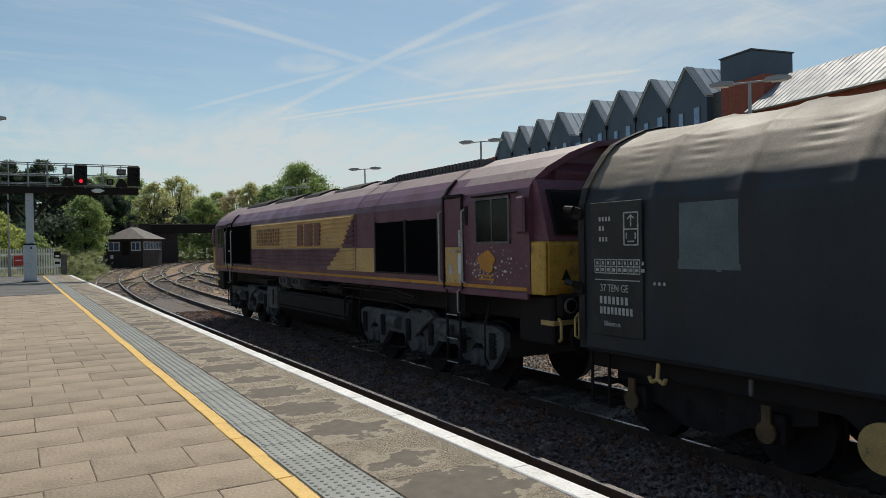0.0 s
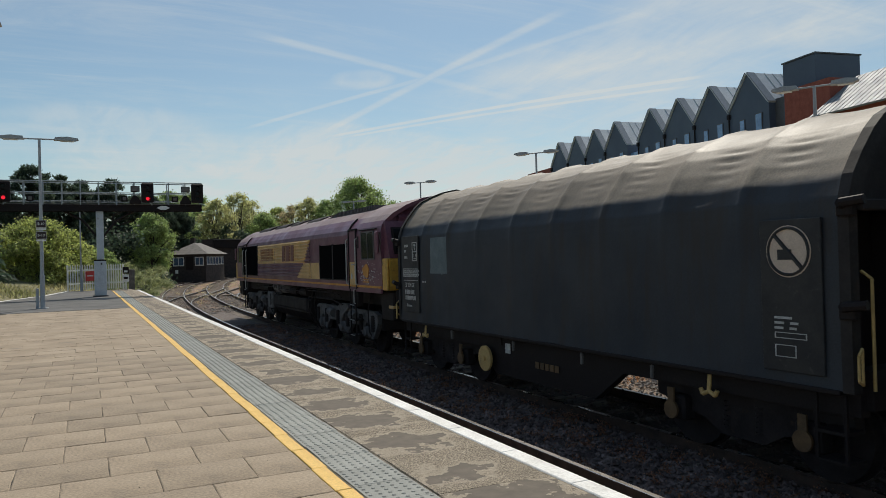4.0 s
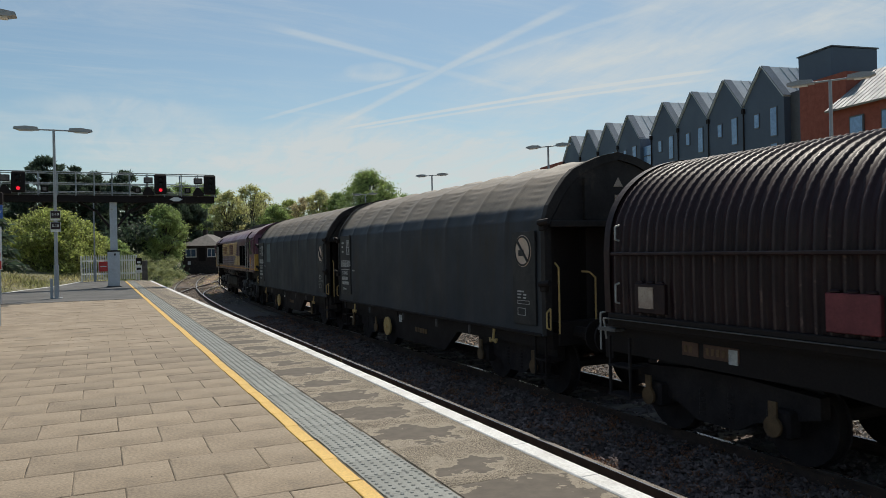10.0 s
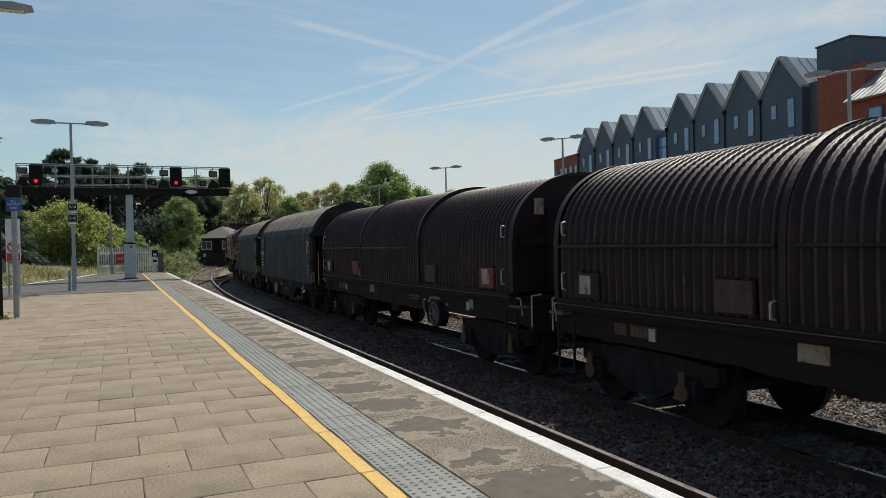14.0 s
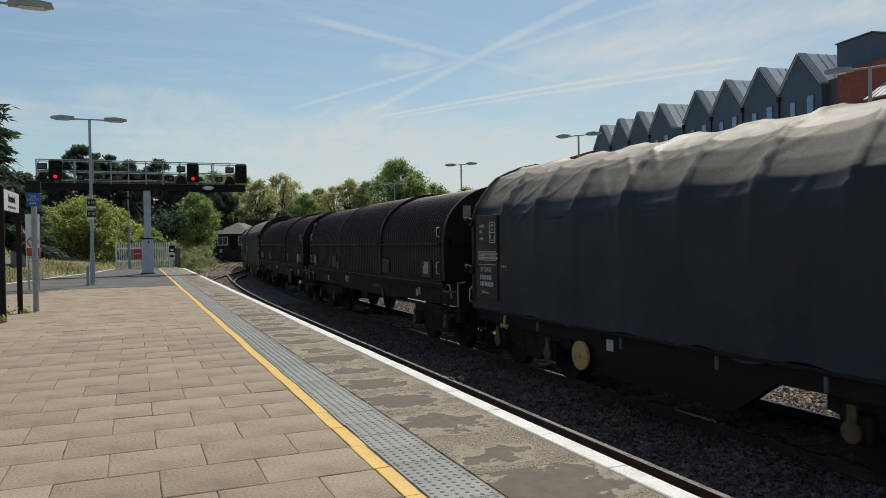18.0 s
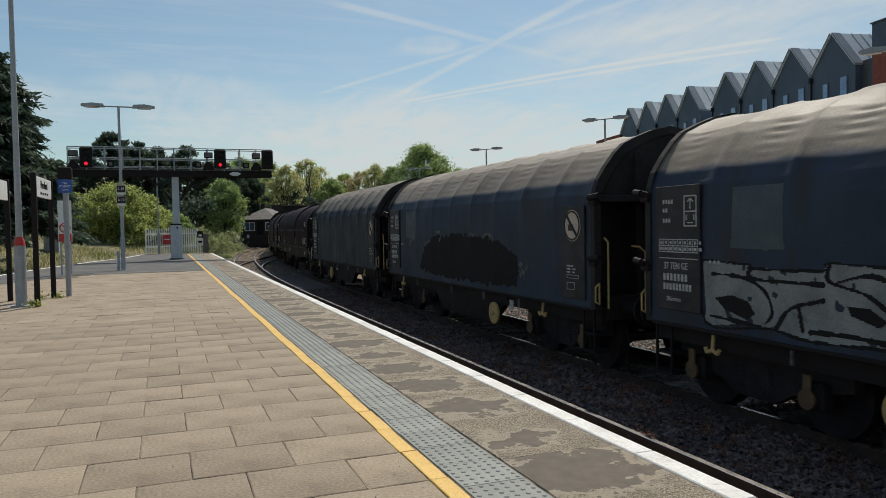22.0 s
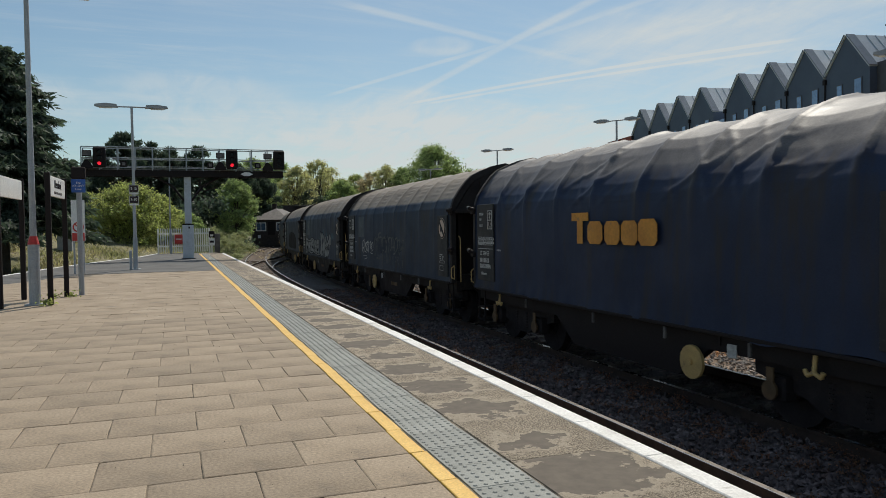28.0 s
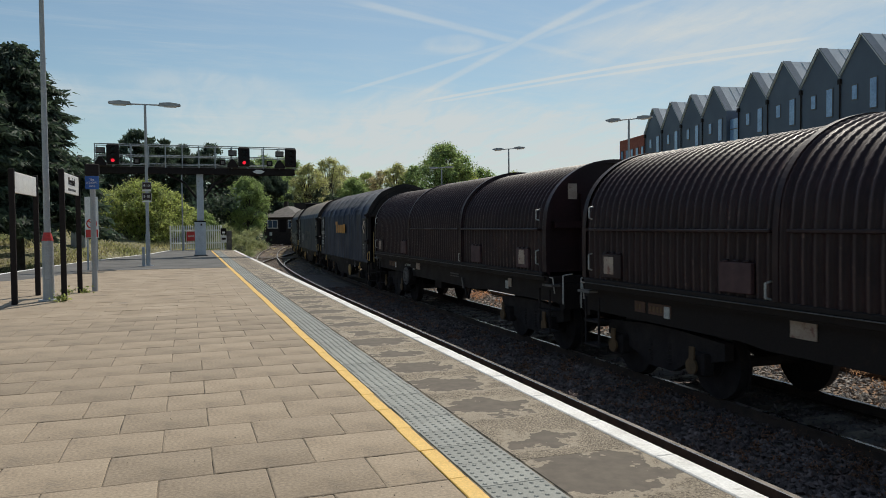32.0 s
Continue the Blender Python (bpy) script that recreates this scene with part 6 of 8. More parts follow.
TRAIN = []      # thing, offset of its middle along the line at the clip's start, half the distance of its pivots
loco, mid = locomotive(7.85, 26.85)
TRAIN.append((loco, mid, 5.6))
SLATE = "slate tarpaulin-hooded bogie wagon with a dusty roof, paler as if sunlit"
for frt, ln, seed, sm, tm, sag, lab, pt, fo in (
        (7.08, 10.4, 1, SLATETARP, "weathered", 0.03, SLATE, True, 0.0),
        (-4.57, 10.5, 2, SLATETARP, "weathered", 0.03, SLATE, False, 0.0),
        (-44.2, 10.5, 3, TARP, "grey", 0.03, "slate hooded bogie wagon with a wrinkled grey roof", False, 0.052),
        (-55.98, 10.8, 4, TARP, "dusty", 0.03, "slate hooded bogie wagon with painted-out graffiti", True, 0.0),
        (-68.12, 10.7, 5, TARP, "dusty", 0.03, "slate hooded bogie wagon with pale graffiti letters", True, 0.0),
        (-80.18, 10.9, 6, TARP, "dusty", 0.03, "slate hooded bogie wagon with faint scrawled graffiti", True, 0.0),
        (-92.5, 10.7, 7, BLUETARP, "navy", 0.03, "navy blue hooded bogie wagon with orange lettering", False, 0.032)):
    wg, mid = covered_wagon(frt, ln, seed, sm, tm, sag, lab, pt, fo, 7.1 if seed in (4, 7) else 3.66)
    TRAIN.append((wg, mid, ln / 2 - 1.55))
for frt, ln, wa, bars, plates in ((-16.7, 12.1, 8.68, (0, 1), (8.72, 11.27)), (-30.27, 12.5, None, (0, 1, 2), (8.72, 11.6)), (-104.45, 12.45, 3.42, (1, 2), (9.2, 11.6)), (-118.37, 12.45, None, (0, 1, 2), (9.2, 11.6))):
    wg, mid = steel_wagon(frt, ln, "rusty maroon ribbed steel-hooded bogie wagon", wa, bars, plates)
    TRAIN.append((wg, mid, ln / 2 - 1.4))

SIGNDARK = mat("sign_dark", (0.030, 0.012, 0.013), (0.022, 0.010, 0.011), 3, 0.5)


# ---- things on the platform ----
def lamp_post(x, y, h, turn=0.0, collar=None, group="platform lamps", arm=1.15):
    """A grey tubular post with two long flat lanterns."""
    lp = thing("platform_lamp", "grey steel lamp post with two flat lanterns", "lamp post", group, at=pose(x, y, 0, 0, 0, turn))
    bm = bmesh.new()
    rod(bm, (0, 0, 0), (0, 0, 1.25), 0.108 if collar else 0.085, 14)
    rod(bm, (0, 0, 1.25), (0, 0, h), 0.066, 12, 0.045)
    rod(bm, (0, 0, 0), (0, 0, 0.03), 0.2, 12)
    part("post", bm, STEEL, lp, smooth=False)
    part("access_door", B(-0.05, 0.05, -0.116 if collar else -0.092, -0.095 if collar else -0.075, 0.45, 0.95, 0.006), STEEL, lp)
    if collar:
        bm = bmesh.new()
        rod(bm, (0, 0, 1.25), (0, 0, 1.42), 0.115, 16, 0.07)
        part("collar", bm, RED, lp, "red warning collar")
    bm = bmesh.new()
    rod(bm, (-arm * 0.5, 0, h - 0.02), (arm * 0.5, 0, h - 0.02), 0.028, 8)
    part("cross_arm", bm, STEEL, lp)
    for sg in (-1, 1):
        bm = bmesh.new()
        prof = [(sg * arm * 0.42, h - 0.05), (sg * arm * 0.46, h + 0.06), (sg * arm * 0.8, h + 0.09), (sg * arm * 1.12, h + 0.04), (sg * arm * 1.14, h - 0.02), (sg * arm * 1.0, h - 0.06)]
        extrude(bm, prof, -0.13, 0.13)
        ln = part("lantern", bm, STEEL, lp, "long flat grey lantern")
        bm = bmesh.new()
        box(bm, min(sg * arm * 0.6, sg * arm * 1.0), max(sg * arm * 0.6, sg * arm * 1.0), -0.10, 0.10, h - 0.085, h - 0.062)
        part("lens", bm, SIGNWHITE, ln)
    return lp


lamp_post(-2.72, 17.15, 6.42, 0, True)
lamp = lamp_post(-1.43, 31.1, 6.30, 0)
for q, z in ((0, 3.00), (1, 2.58)):
    part("sign_plate", B(-0.155, 0.155, -0.09, -0.07, z, z + 0.26), SIGNDARK, lamp)
    words("lettering", "S-10", 0.13, pose(0, -0.094, z + 0.13, 90, 0, 0), SIGNWHITE, lamp)
    part("sign_frame", B(-0.17, 0.17, -0.07, -0.06, z - 0.015, z + 0.275), SIGNWHITE, lamp)
    part("sign_strip", B(-0.165, 0.165, -0.09, -0.06, z - 0.09, z - 0.035), SIGNWHITE, lamp)
part("cable_box", B(-0.22, -0.12, -0.06, 0.04, 0.0, 0.75, 0.015), STEEL, lamp)
lamp_post(18.7, 14.2, 6.05, -60, None, "far platform lamps", 0.98)
lamp_post(19.7, 30.1, 6.40, -55, None, "far platform lamps", 0.98)
lamp_post(19.7, 43.8, 6.38, -50, None, "far platform lamps", 0.98)
lamp_post(20.2, 58.5, 6.3, -50, None, "far platform lamps", 0.98)


def name_board(x0, y0, x1, y1, top, text):
    nb = thing("station_sign", "white station name board on two black posts", "station sign", "name boards")
    for x, y in ((x0, y0), (x1, y1)):
        part("post", B(x - 0.05, x + 0.05, y - 0.05, y + 0.05, 0, top + 0.05, 0.008), BLACK, nb)
    d = Vector((x1 - x0, y1 - y0, 0))
    m = Matrix.Translation((x0, y0, 0)) @ Matrix.Rotation(math.atan2(d.y, d.x), 4, "Z")
    bm = B(0.06, d.length - 0.06, -0.03, 0.02, top - 0.42, top, 0.006, m)
    bd = part("board", bm, SIGNWHITE, nb)
    if text:
        words("lettering", text, 0.24, m @ pose(d.length / 2, -0.035, top - 0.16, 90, 0, 0), BLACK, bd, 0.9)
        for q in (-0.35, -0.1, 0.15, 0.4):
            part("marking", B(d.length / 2 + q - 0.08, d.length / 2 + q + 0.08, -0.034, -0.03, top - 0.36, top - 0.31, 0, m), BLACK, bd)
    return nb


name_board(-2.41, 17.0, -2.36, 19.0, 2.67, "Hereford")
name_board(-3.24, 16.6, -3.18, 18.7, 2.64, "")

bp = thing("sign_post", "grey post with a blue notice and a black top box", "sign", at=pose(-2.09, 19.4, 0))
bm = bmesh.new()
rod(bm, (0, 0, 0), (0, 0, 2.75), 0.062, 12)
part("post", bm, STEEL, bp)
part("top_box", B(-0.15, 0.15, -0.11, 0.11, 2.74, 3.02, 0.02), BLACK, bp)
pn = part("notice", B(-0.15, 0.15, -0.11, -0.09, 2.42, 2.73, 0.005), BLUE, bp, "blue notice")
words("lettering", "The\nXT/DVT\nLane", 0.072, pose(0, -0.114, 2.57, 90, 0, 0), SIGNWHITE, pn)

pr = thing("prohibition_sign", "tall white notice with a red ring and panel", "sign", at=pose(-3.2, 29.2, 0, 0, 0, 0))
bm = bmesh.new()
for sx in (-0.15, 0.15):
    rod(bm, (sx, 0.03, 0), (sx, 0.03, 2.6), 0.03, 8)
part("post", bm, STEEL, pr)
bd = part("board", B(-0.22, 0.22, -0.02, 0.01, 1.15, 2.62, 0.005), SIGNWHITE, pr)
part("red_panel", B(-0.20, 0.20, -0.028, -0.02, 1.17, 1.45), RED, bd)
bm = bmesh.new()
for a in range(24):
    a0, a1 = a * math.pi / 12, (a + 1) * math.pi / 12
    rod(bm, (0.16 * math.cos(a0), -0.026, 1.66 + 0.16 * math.sin(a0)), (0.16 * math.cos(a1), -0.026, 1.66 + 0.16 * math.sin(a1)), 0.022, 5)
rod(bm, (-0.11, -0.026, 1.77), (0.11, -0.026, 1.55), 0.02, 5)
part("red_ring", bm, RED, bd)
part("symbol", B(-0.04, 0.04, -0.025, -0.02, 1.56, 1.76), BLACK, bd)

cb = thing("cable_cabinet", "pale grey trackside equipment cabinet", "cabinet", at=pose(-6.55, 52.6, 0.22))
part("body", B(-0.42, 0.42, -0.3, 0.3, 0, 1.20, 0.02), STEEL, cb)
part("door", B(-0.38, 0.38, -0.315, -0.30, 0.1, 1.12, 0.01), STEEL, cb)
part("roof", B(-0.46, 0.46, -0.35, 0.35, 1.2, 1.25, 0.01), SIGNWHITE, cb)

# ---- signal gantry ----
COLUMN = mat("pale_grey_paint", (0.60, 0.62, 0.65), (0.50, 0.52, 0.55), 2, 0.55, 0.001, c3=(0.36, 0.34, 0.32), spots=0.0, spot_scale=3)
GALV = mat("galvanised_rail", (0.33, 0.36, 0.37), (0.25, 0.28, 0.29), 6, 0.5, metal=0.3)
gy = 40.8
gan = thing("signal_gantry", "cantilever signal gantry on a single pale grey column", "signal gantry")
part("base_plate", B(0.34, 1.03, gy - 0.36, gy + 0.36, 0.0, 0.06, 0.01), GREYDIRT, gan)
part("column_base", B(0.41, 0.96, gy - 0.28, gy + 0.28, 0.06, 1.77, 0.015), COLUMN, gan)
part("column_band", B(0.40, 0.97, gy - 0.29, gy + 0.29, 1.77, 1.84, 0.01), BLACK, gan)
part("column", B(0.54, 0.88, gy - 0.18, gy + 0.18, 1.84, 4.26, 0.015), COLUMN, gan)
part("access_cover", B(0.70, 0.78, gy - 0.292, gy - 0.28, 1.58, 1.68), BLACK, gan)
GX0, GX1 = -4.22, 5.58
bm = bmesh.new()
for yy in (gy - 0.38, gy + 0.30):
    box(bm, GX0, GX1, yy, yy + 0.08, 4.25, 4.33)
    box(bm, GX0, GX1, yy, yy + 0.08, 4.49, 4.57)
    box(bm, GX0, GX1, yy + 0.03, yy + 0.05, 4.33, 4.49)
for k in range(22):
    x = GX0 + (GX1 - GX0) * k / 21
    box(bm, x - 0.03, x + 0.03, gy - 0.30, gy + 0.30, 4.27, 4.36)
part("girder", bm, BLACK, gan, "black steel girder")
part("walkway", B(GX0, GX1, gy - 0.39, gy + 0.39, 4.572, 4.61), GREYDIRT, gan)
for k in range(13):
    x = GX0 + (GX1 - GX0) * k / 12
    for yy in (gy - 0.40, gy + 0.40):
        bm = bmesh.new()
        rod(bm, (x, yy, 4.55), (x, yy, 5.70), 0.028, 8)
        part("rail_post", bm, GALV, gan)
for yy in (gy - 0.40, gy + 0.40):
    for z in (4.74, 5.16, 5.70):
        bm = bmesh.new()
        rod(bm, (GX0, yy, z), (GX1, yy, z), 0.024 if z > 5 else 0.016, 8)
        part("hand_rail", bm, GALV, gan)
for sx in (-1, 1):
    bm = bmesh.new()
    path_rod(bm, [(0.71 + sx * 0.16, gy, 3.0), (0.71 + sx * 0.75, gy, 3.8), (0.71 + sx * 1.6, gy, 4.27)], 0.055)
    part("brace", bm, BLACK, gan)
RED_ON = glow("red_lamp", (1.0, 0.02, 0.05), 0.8)
for x, lit in ((-3.38, True), (2.92, True), (5.33, False)):
    hd = part("signal_head", B(x - 0.29, x + 0.29, gy - 0.72, gy - 0.50, 4.66, 5.65, 0.05), BLACK, gan, "black signal head")
    for q, z in enumerate((4.85, 5.13, 5.41)):
        bm = bmesh.new()
        rod(bm, (x, gy - 0.72, z), (x, gy - 0.75, z), 0.085, 18)
        part("signal_lens", bm, RED_ON if (lit and q == 0) else SHADOWGLASS, hd, "glowing red aspect" if lit and q == 0 else "")
        bm = bmesh.new()
        arcs_ = [[bm.verts.new((x + r_ * math.cos(math.pi * a / 10), yy, z + r_ * math.sin(math.pi * a / 10))) for a in range(11)] for r_, yy in ((0.125, gy - 0.72), (0.125, gy - 0.95), (0.112, gy - 0.95), (0.112, gy - 0.72))]
        for p_, q_ in zip(arcs_, arcs_[1:]):
            for a in range(10):
                bm.faces.new((p_[a], p_[a + 1], q_[a + 1], q_[a]))
        part("hood_visor", bm, BLACK, hd)
    rbx = part("route_box", B(x - 0.78, x - 0.36, gy - 0.64, gy - 0.46, 5.20, 5.50, 0.02), BLACK, gan, "indicator box with a pale screen")
    part("screen", B(x - 0.75, x - 0.39, gy - 0.65, gy - 0.64, 5.24, 5.47), GREYDIRT, rbx)
    bm = bmesh.new()
    extrude(bm, [(x - 0.84, 4.60), (x - 0.30, 4.60), (x - 0.30, 4.72), (x - 0.52, 5.02), (x - 0.66, 5.02), (x - 0.84, 4.72)], gy - 0.62, gy - 0.46)
    part("backboard", bm, BLACK, gan)
for x in (-2.3, 1.85, 4.25):
    ip = part("id_plate", B(x - 0.15, x + 0.15, gy - 0.46, gy - 0.43, 4.72, 5.0), BLACK, gan)
    part("marking", B(x - 0.08, x + 0.08, gy - 0.465, gy - 0.46, 4.78, 4.94), GREYDIRT, ip)
bm = bmesh.new()
extrude(bm, [(3.36, 4.41), (3.56, 4.31), (3.80, 4.31), (4.0, 4.41), (3.80, 4.51), (3.56, 4.51)], gy - 0.44, gy - 0.385)
part("oval_plate", bm, SIGNWHITE, gan)

# ---- picket fence at the platform's end ----
fe = thing("picket_fence", "white picket fence at the end of the platform", "fence")
PICKETWHITE = mat("picket_white", (0.88, 0.87, 0.83), (0.78, 0.77, 0.73), 3, 0.6, c3=(0.5, 0.48, 0.42), spots=-0.05, spot_scale=5)
PICK = mesh_of("picket", extrude(bmesh.new(), [(-0.035, 0.08), (0.035, 0.08), (0.035, 1.58), (0.0, 1.65), (-0.035, 1.58)], -0.012, 0.012), PICKETWHITE)
for k in range(24):
    x = -0.95 + k * 0.135
    shared("picket", PICK, fe, pose(x, 51.0 + 0.01 * k, 0, 0, 0, random.uniform(-2, 2)))
for z in (0.42, 1.24):
    part("fence_rail", B(-1.0, 2.2, 51.13, 51.17, z, z + 0.09), PICKETWHITE, fe)
for x in (-0.98, 0.6, 2.18):
    part("fence_post", B(x - 0.05, x + 0.05, 51.18, 51.28, -0.1, 1.62), PICKETWHITE, fe)
tp = thing("slim_post", "slim grey post standing beside the fence", "post")
bm = bmesh.new()
rod(bm, (-0.22, 50.4, 0.0), (-0.22, 50.4, 1.3), 0.08, 10)
part("base", bm, STEEL, tp)
bm = bmesh.new()
rod(bm, (-0.22, 50.4, 1.3), (-0.22, 50.4, 5.1), 0.05, 10, 0.04)
part("pole", bm, STEEL, tp)
rb = thing("red_notice", "red board fixed to the fence", "sign")
part("board", B(0.02, 0.52, 50.95, 50.985, 0.62, 1.22, 0.01), RED, rb)
part("marking", B(0.09, 0.45, 50.942, 50.95, 0.90, 0.96), SIGNWHITE, rb)
st = thing("warning_post", "small black and white notice on a post", "sign")
part("post", B(2.26, 2.34, 50.6, 50.66, 0.0, 1.4), SIGNWHITE, st)
pl_ = part("plate", B(2.12, 2.48, 50.56, 50.6, 1.0, 1.42), BLACK, st)
part("marking", B(2.2, 2.4, 50.552, 50.56, 1.08, 1.2), SIGNWHITE, pl_)
pl_ = part("plate", B(2.12, 2.48, 50.56, 50.6, 0.48, 0.94), SIGNWHITE, st)
part("marking", B(2.17, 2.43, 50.552, 50.56, 0.66, 0.80), BLACK, pl_)
rbn = thing("litter_bin", "dark grey bin beside the fence", "bin")
part("bin_body", B(2.5, 2.85, 51.2, 51.55, -0.05, 1.25, 0.03), GREYDIRT, rbn)

# ---- signal box and bridge ----
DARKBRICK = mat("dark_brick", (0.055, 0.04, 0.035), (0.035, 0.028, 0.026), 3, 0.9, 0.004)
SLATEROOF = mat("slate_roof", (0.155, 0.138, 0.125), (0.105, 0.096, 0.088), 2.5, 0.8, 0.01, c3=(0.12, 0.13, 0.08), spots=0.02, spot_scale=1.5)
BLUEGLASS = mat("sky_glass", (0.10, 0.15, 0.22), (0.06, 0.10, 0.16), 1, 0.1, spec=0.8)
sbx = thing("signal_box", "dark brick signal box with a hipped slate roof and white windows", "signal box", at=pose(13.6, 103.5, -0.35, 0, 0, -27) @ Matrix.Scale(0.9, 4))
part("wall", B(-3.4, 1.9, -2.0, 6.4, -0.6, 3.5), DARKBRICK, sbx)
part("chimney", B(-2.2, -1.6, 3.2, 3.8, 4.2, 6.0), DARKBRICK, sbx)
bm = bmesh.new()
e = [bm.verts.new(p) for p in ((-3.9, -2.5, 3.45), (2.4, -2.5, 3.45), (2.4, 6.9, 3.45), (-3.9, 6.9, 3.45))]
rg = [bm.verts.new(p) for p in ((-0.75, 0.9, 5.2), (-0.75, 3.6, 5.2))]
for f in ((e[0], e[1], rg[0]), (e[1], e[2], rg[1], rg[0]), (e[2], e[3], rg[1]), (e[3], e[0], rg[0], rg[1]), (e[3], e[2], e[1], e[0])):
    bm.faces.new(f)
part("roof", bm, SLATEROOF, sbx)
for x0, x1 in ((-2.9, -1.3), (0.3, 1.6)):
    w_ = part("window", B(x0, x1, -2.06, -1.98, 1.75, 3.05), WHITE, sbx)
    for a, b_ in ((x0 + 0.12, (x0 + x1) / 2 - 0.05), ((x0 + x1) / 2 + 0.05, x1 - 0.12)):
        part("pane", B(a, b_, -2.08, -2.055, 1.9, 2.92), BLUEGLASS, w_)
part("door", B(-1.0, 0.05, -2.05, -1.98, 1.2, 3.1), BLACK, sbx)
part("notice", B(-2.6, -2.2, -2.05, -1.99, 0.7, 1.2), SIGNWHITE, sbx)
for k in range(6):
    y0 = -1.6 + k * 1.3
    w_ = part("window", B(1.88, 1.96, y0, y0 + 1.05, 1.85, 3.05), WHITE, sbx)
    for q in (0.1, 0.57):
        part("pane", B(1.955, 1.98, y0 + q, y0 + q + 0.38, 1.97, 2.95), BLUEGLASS, w_)

br = thing("road_bridge", "dark steel girder bridge over the tracks on brick abutments", "bridge")
part("girder", B(19.5, 48.0, 128.0, 129.0, 3.95, 5.35), BLACK, br)
part("deck", B(19.0, 48.0, 129.0, 134.0, 4.2, 4.9), BLACK, br)
part("parapet_cap", B(19.3, 48.2, 127.8, 129.2, 5.35, 5.5), GREYDIRT, br)
part("abutment", B(17.0, 23.6, 128.3, 136.0, -1.3, 5.5), DARKBRICK, br)
part("abutment", B(36.5, 48.0, 128.3, 136.0, -1.3, 4.2), DARKBRICK, br)
part("embankment_wall", B(48.0, 75.0, 128.3, 131.0, -1.3, 4.6), DARKBRICK, br)

# ---- the gabled building across the line ----
CLAD = mat("charcoal_cladding", (0.082, 0.110, 0.155), (0.077, 0.103, 0.146), 0.3, 0.6, 0.001, grain=(0.96, 1.04))
SEAM = mat("seamed_metal", (0.60, 0.62, 0.63), (0.52, 0.54, 0.55), 1.0, 0.5, metal=0.1)
DULLSEAM = mat("dull_seamed_metal", (0.27, 0.285, 0.30), (0.22, 0.235, 0.25), 1.0, 0.6)
VERGE = mat("verge_coping", (0.22, 0.245, 0.28), (0.185, 0.21, 0.24), 0.6, 0.55)
REDBRICK = mat("red_brick", (0.34, 0.095, 0.06), (0.27, 0.075, 0.05), 2.5, 0.85, 0.004, fine=14)
FRAMEW = mat("window_frame", (0.10, 0.105, 0.11), (0.09, 0.09, 0.1), 3, 0.5)
WINGLASS = mat("window_glass", (0.23, 0.39, 0.64), (0.15, 0.27, 0.48), 0.5, 0.08, spec=0.9)
BLD = pose(50.0, 44.2, -1.16, 0, 0, -10.2)
gb = thing("gabled_building", "charcoal-clad apartment building with a row of steep metal-roofed gables", "building", at=BLD)
GW, PK, VL, DEP = 5.0, 17.2, 14.3, 13.0
units = [-2.5 + GW * k for k in range(4)] + [-2.5 + GW * 4 + 2.3 + GW * k for k in range(4)]


def gable(y0, y1, i):
    ym = (y0 + y1) / 2
    bm = bmesh.new()
    extrude_x(bm, [(y0, 0), (y0, VL), (ym, PK), (y1, VL), (y1, 0)], 0.0, DEP)
    part("wall", bm, CLAD, gb)
    for a, b_ in (((y0, VL), (ym, PK)), ((ym, PK), (y1, VL))):
        d = (Vector(b_) - Vector(a)).normalized()
        n = Vector((-d.y, d.x)) * 0.12
        bm = bmesh.new()
        extrude_x(bm, [a, b_, (b_[0] + n.x, b_[1] + n.y), (a[0] + n.x, a[1] + n.y)], -0.12, DEP)
        rf = part("roof", bm, SEAM, gb, "pale standing-seam metal roof")
        bm = bmesh.new()
        extrude_x(bm, [(a[0] + n.x, a[1] + n.y), (b_[0] + n.x, b_[1] + n.y), (b_[0] + n.x * 1.5, b_[1] + n.y * 1.5), (a[0] + n.x * 1.5, a[1] + n.y * 1.5)], -0.16, 0.60)
        part("verge", bm, VERGE, rf, "grey metal coping along the gable")
        for k in range(2, 16):
            x = DEP * k / 16
            bm = bmesh.new()
            q0, q1 = Vector(a) + n, Vector(b_) + n
            extrude_x(bm, [tuple(q0), tuple(q1), tuple(q1 + n * 0.5), tuple(q0 + n * 0.5)], x - 0.02, x + 0.02)
            part("seam", bm, SEAM, rf)
    for zf in (11.3, 8.4, 5.5, 2.6):
        for yy, ww, hh, up_ in ((ym - 1.30, 0.85, 2.4, 0.0), (ym + 0.75, 0.7, 1.25, 0.95)):
            z = zf + up_
            wn_ = part("window", B(-0.05, 0.12, yy - ww / 2, yy + ww / 2, z, z + hh), FRAMEW, gb)
            part("pane", B(-0.07, -0.045, yy - ww / 2 + 0.08, yy + ww / 2 - 0.08, z + 0.08, z + hh - 0.08), WINGLASS, wn_)
    bm = bmesh.new()
    rod(bm, (-0.08, y1 - 0.1, 0.5), (-0.08, y1 - 0.1, VL - 0.2), 0.06, 8)
    part("downpipe", bm, BLACK, gb)
    part("hopper", B(-0.2, 0.0, y1 - 0.25, y1 + 0.05, VL - 0.5, VL - 0.1), BLACK, gb)


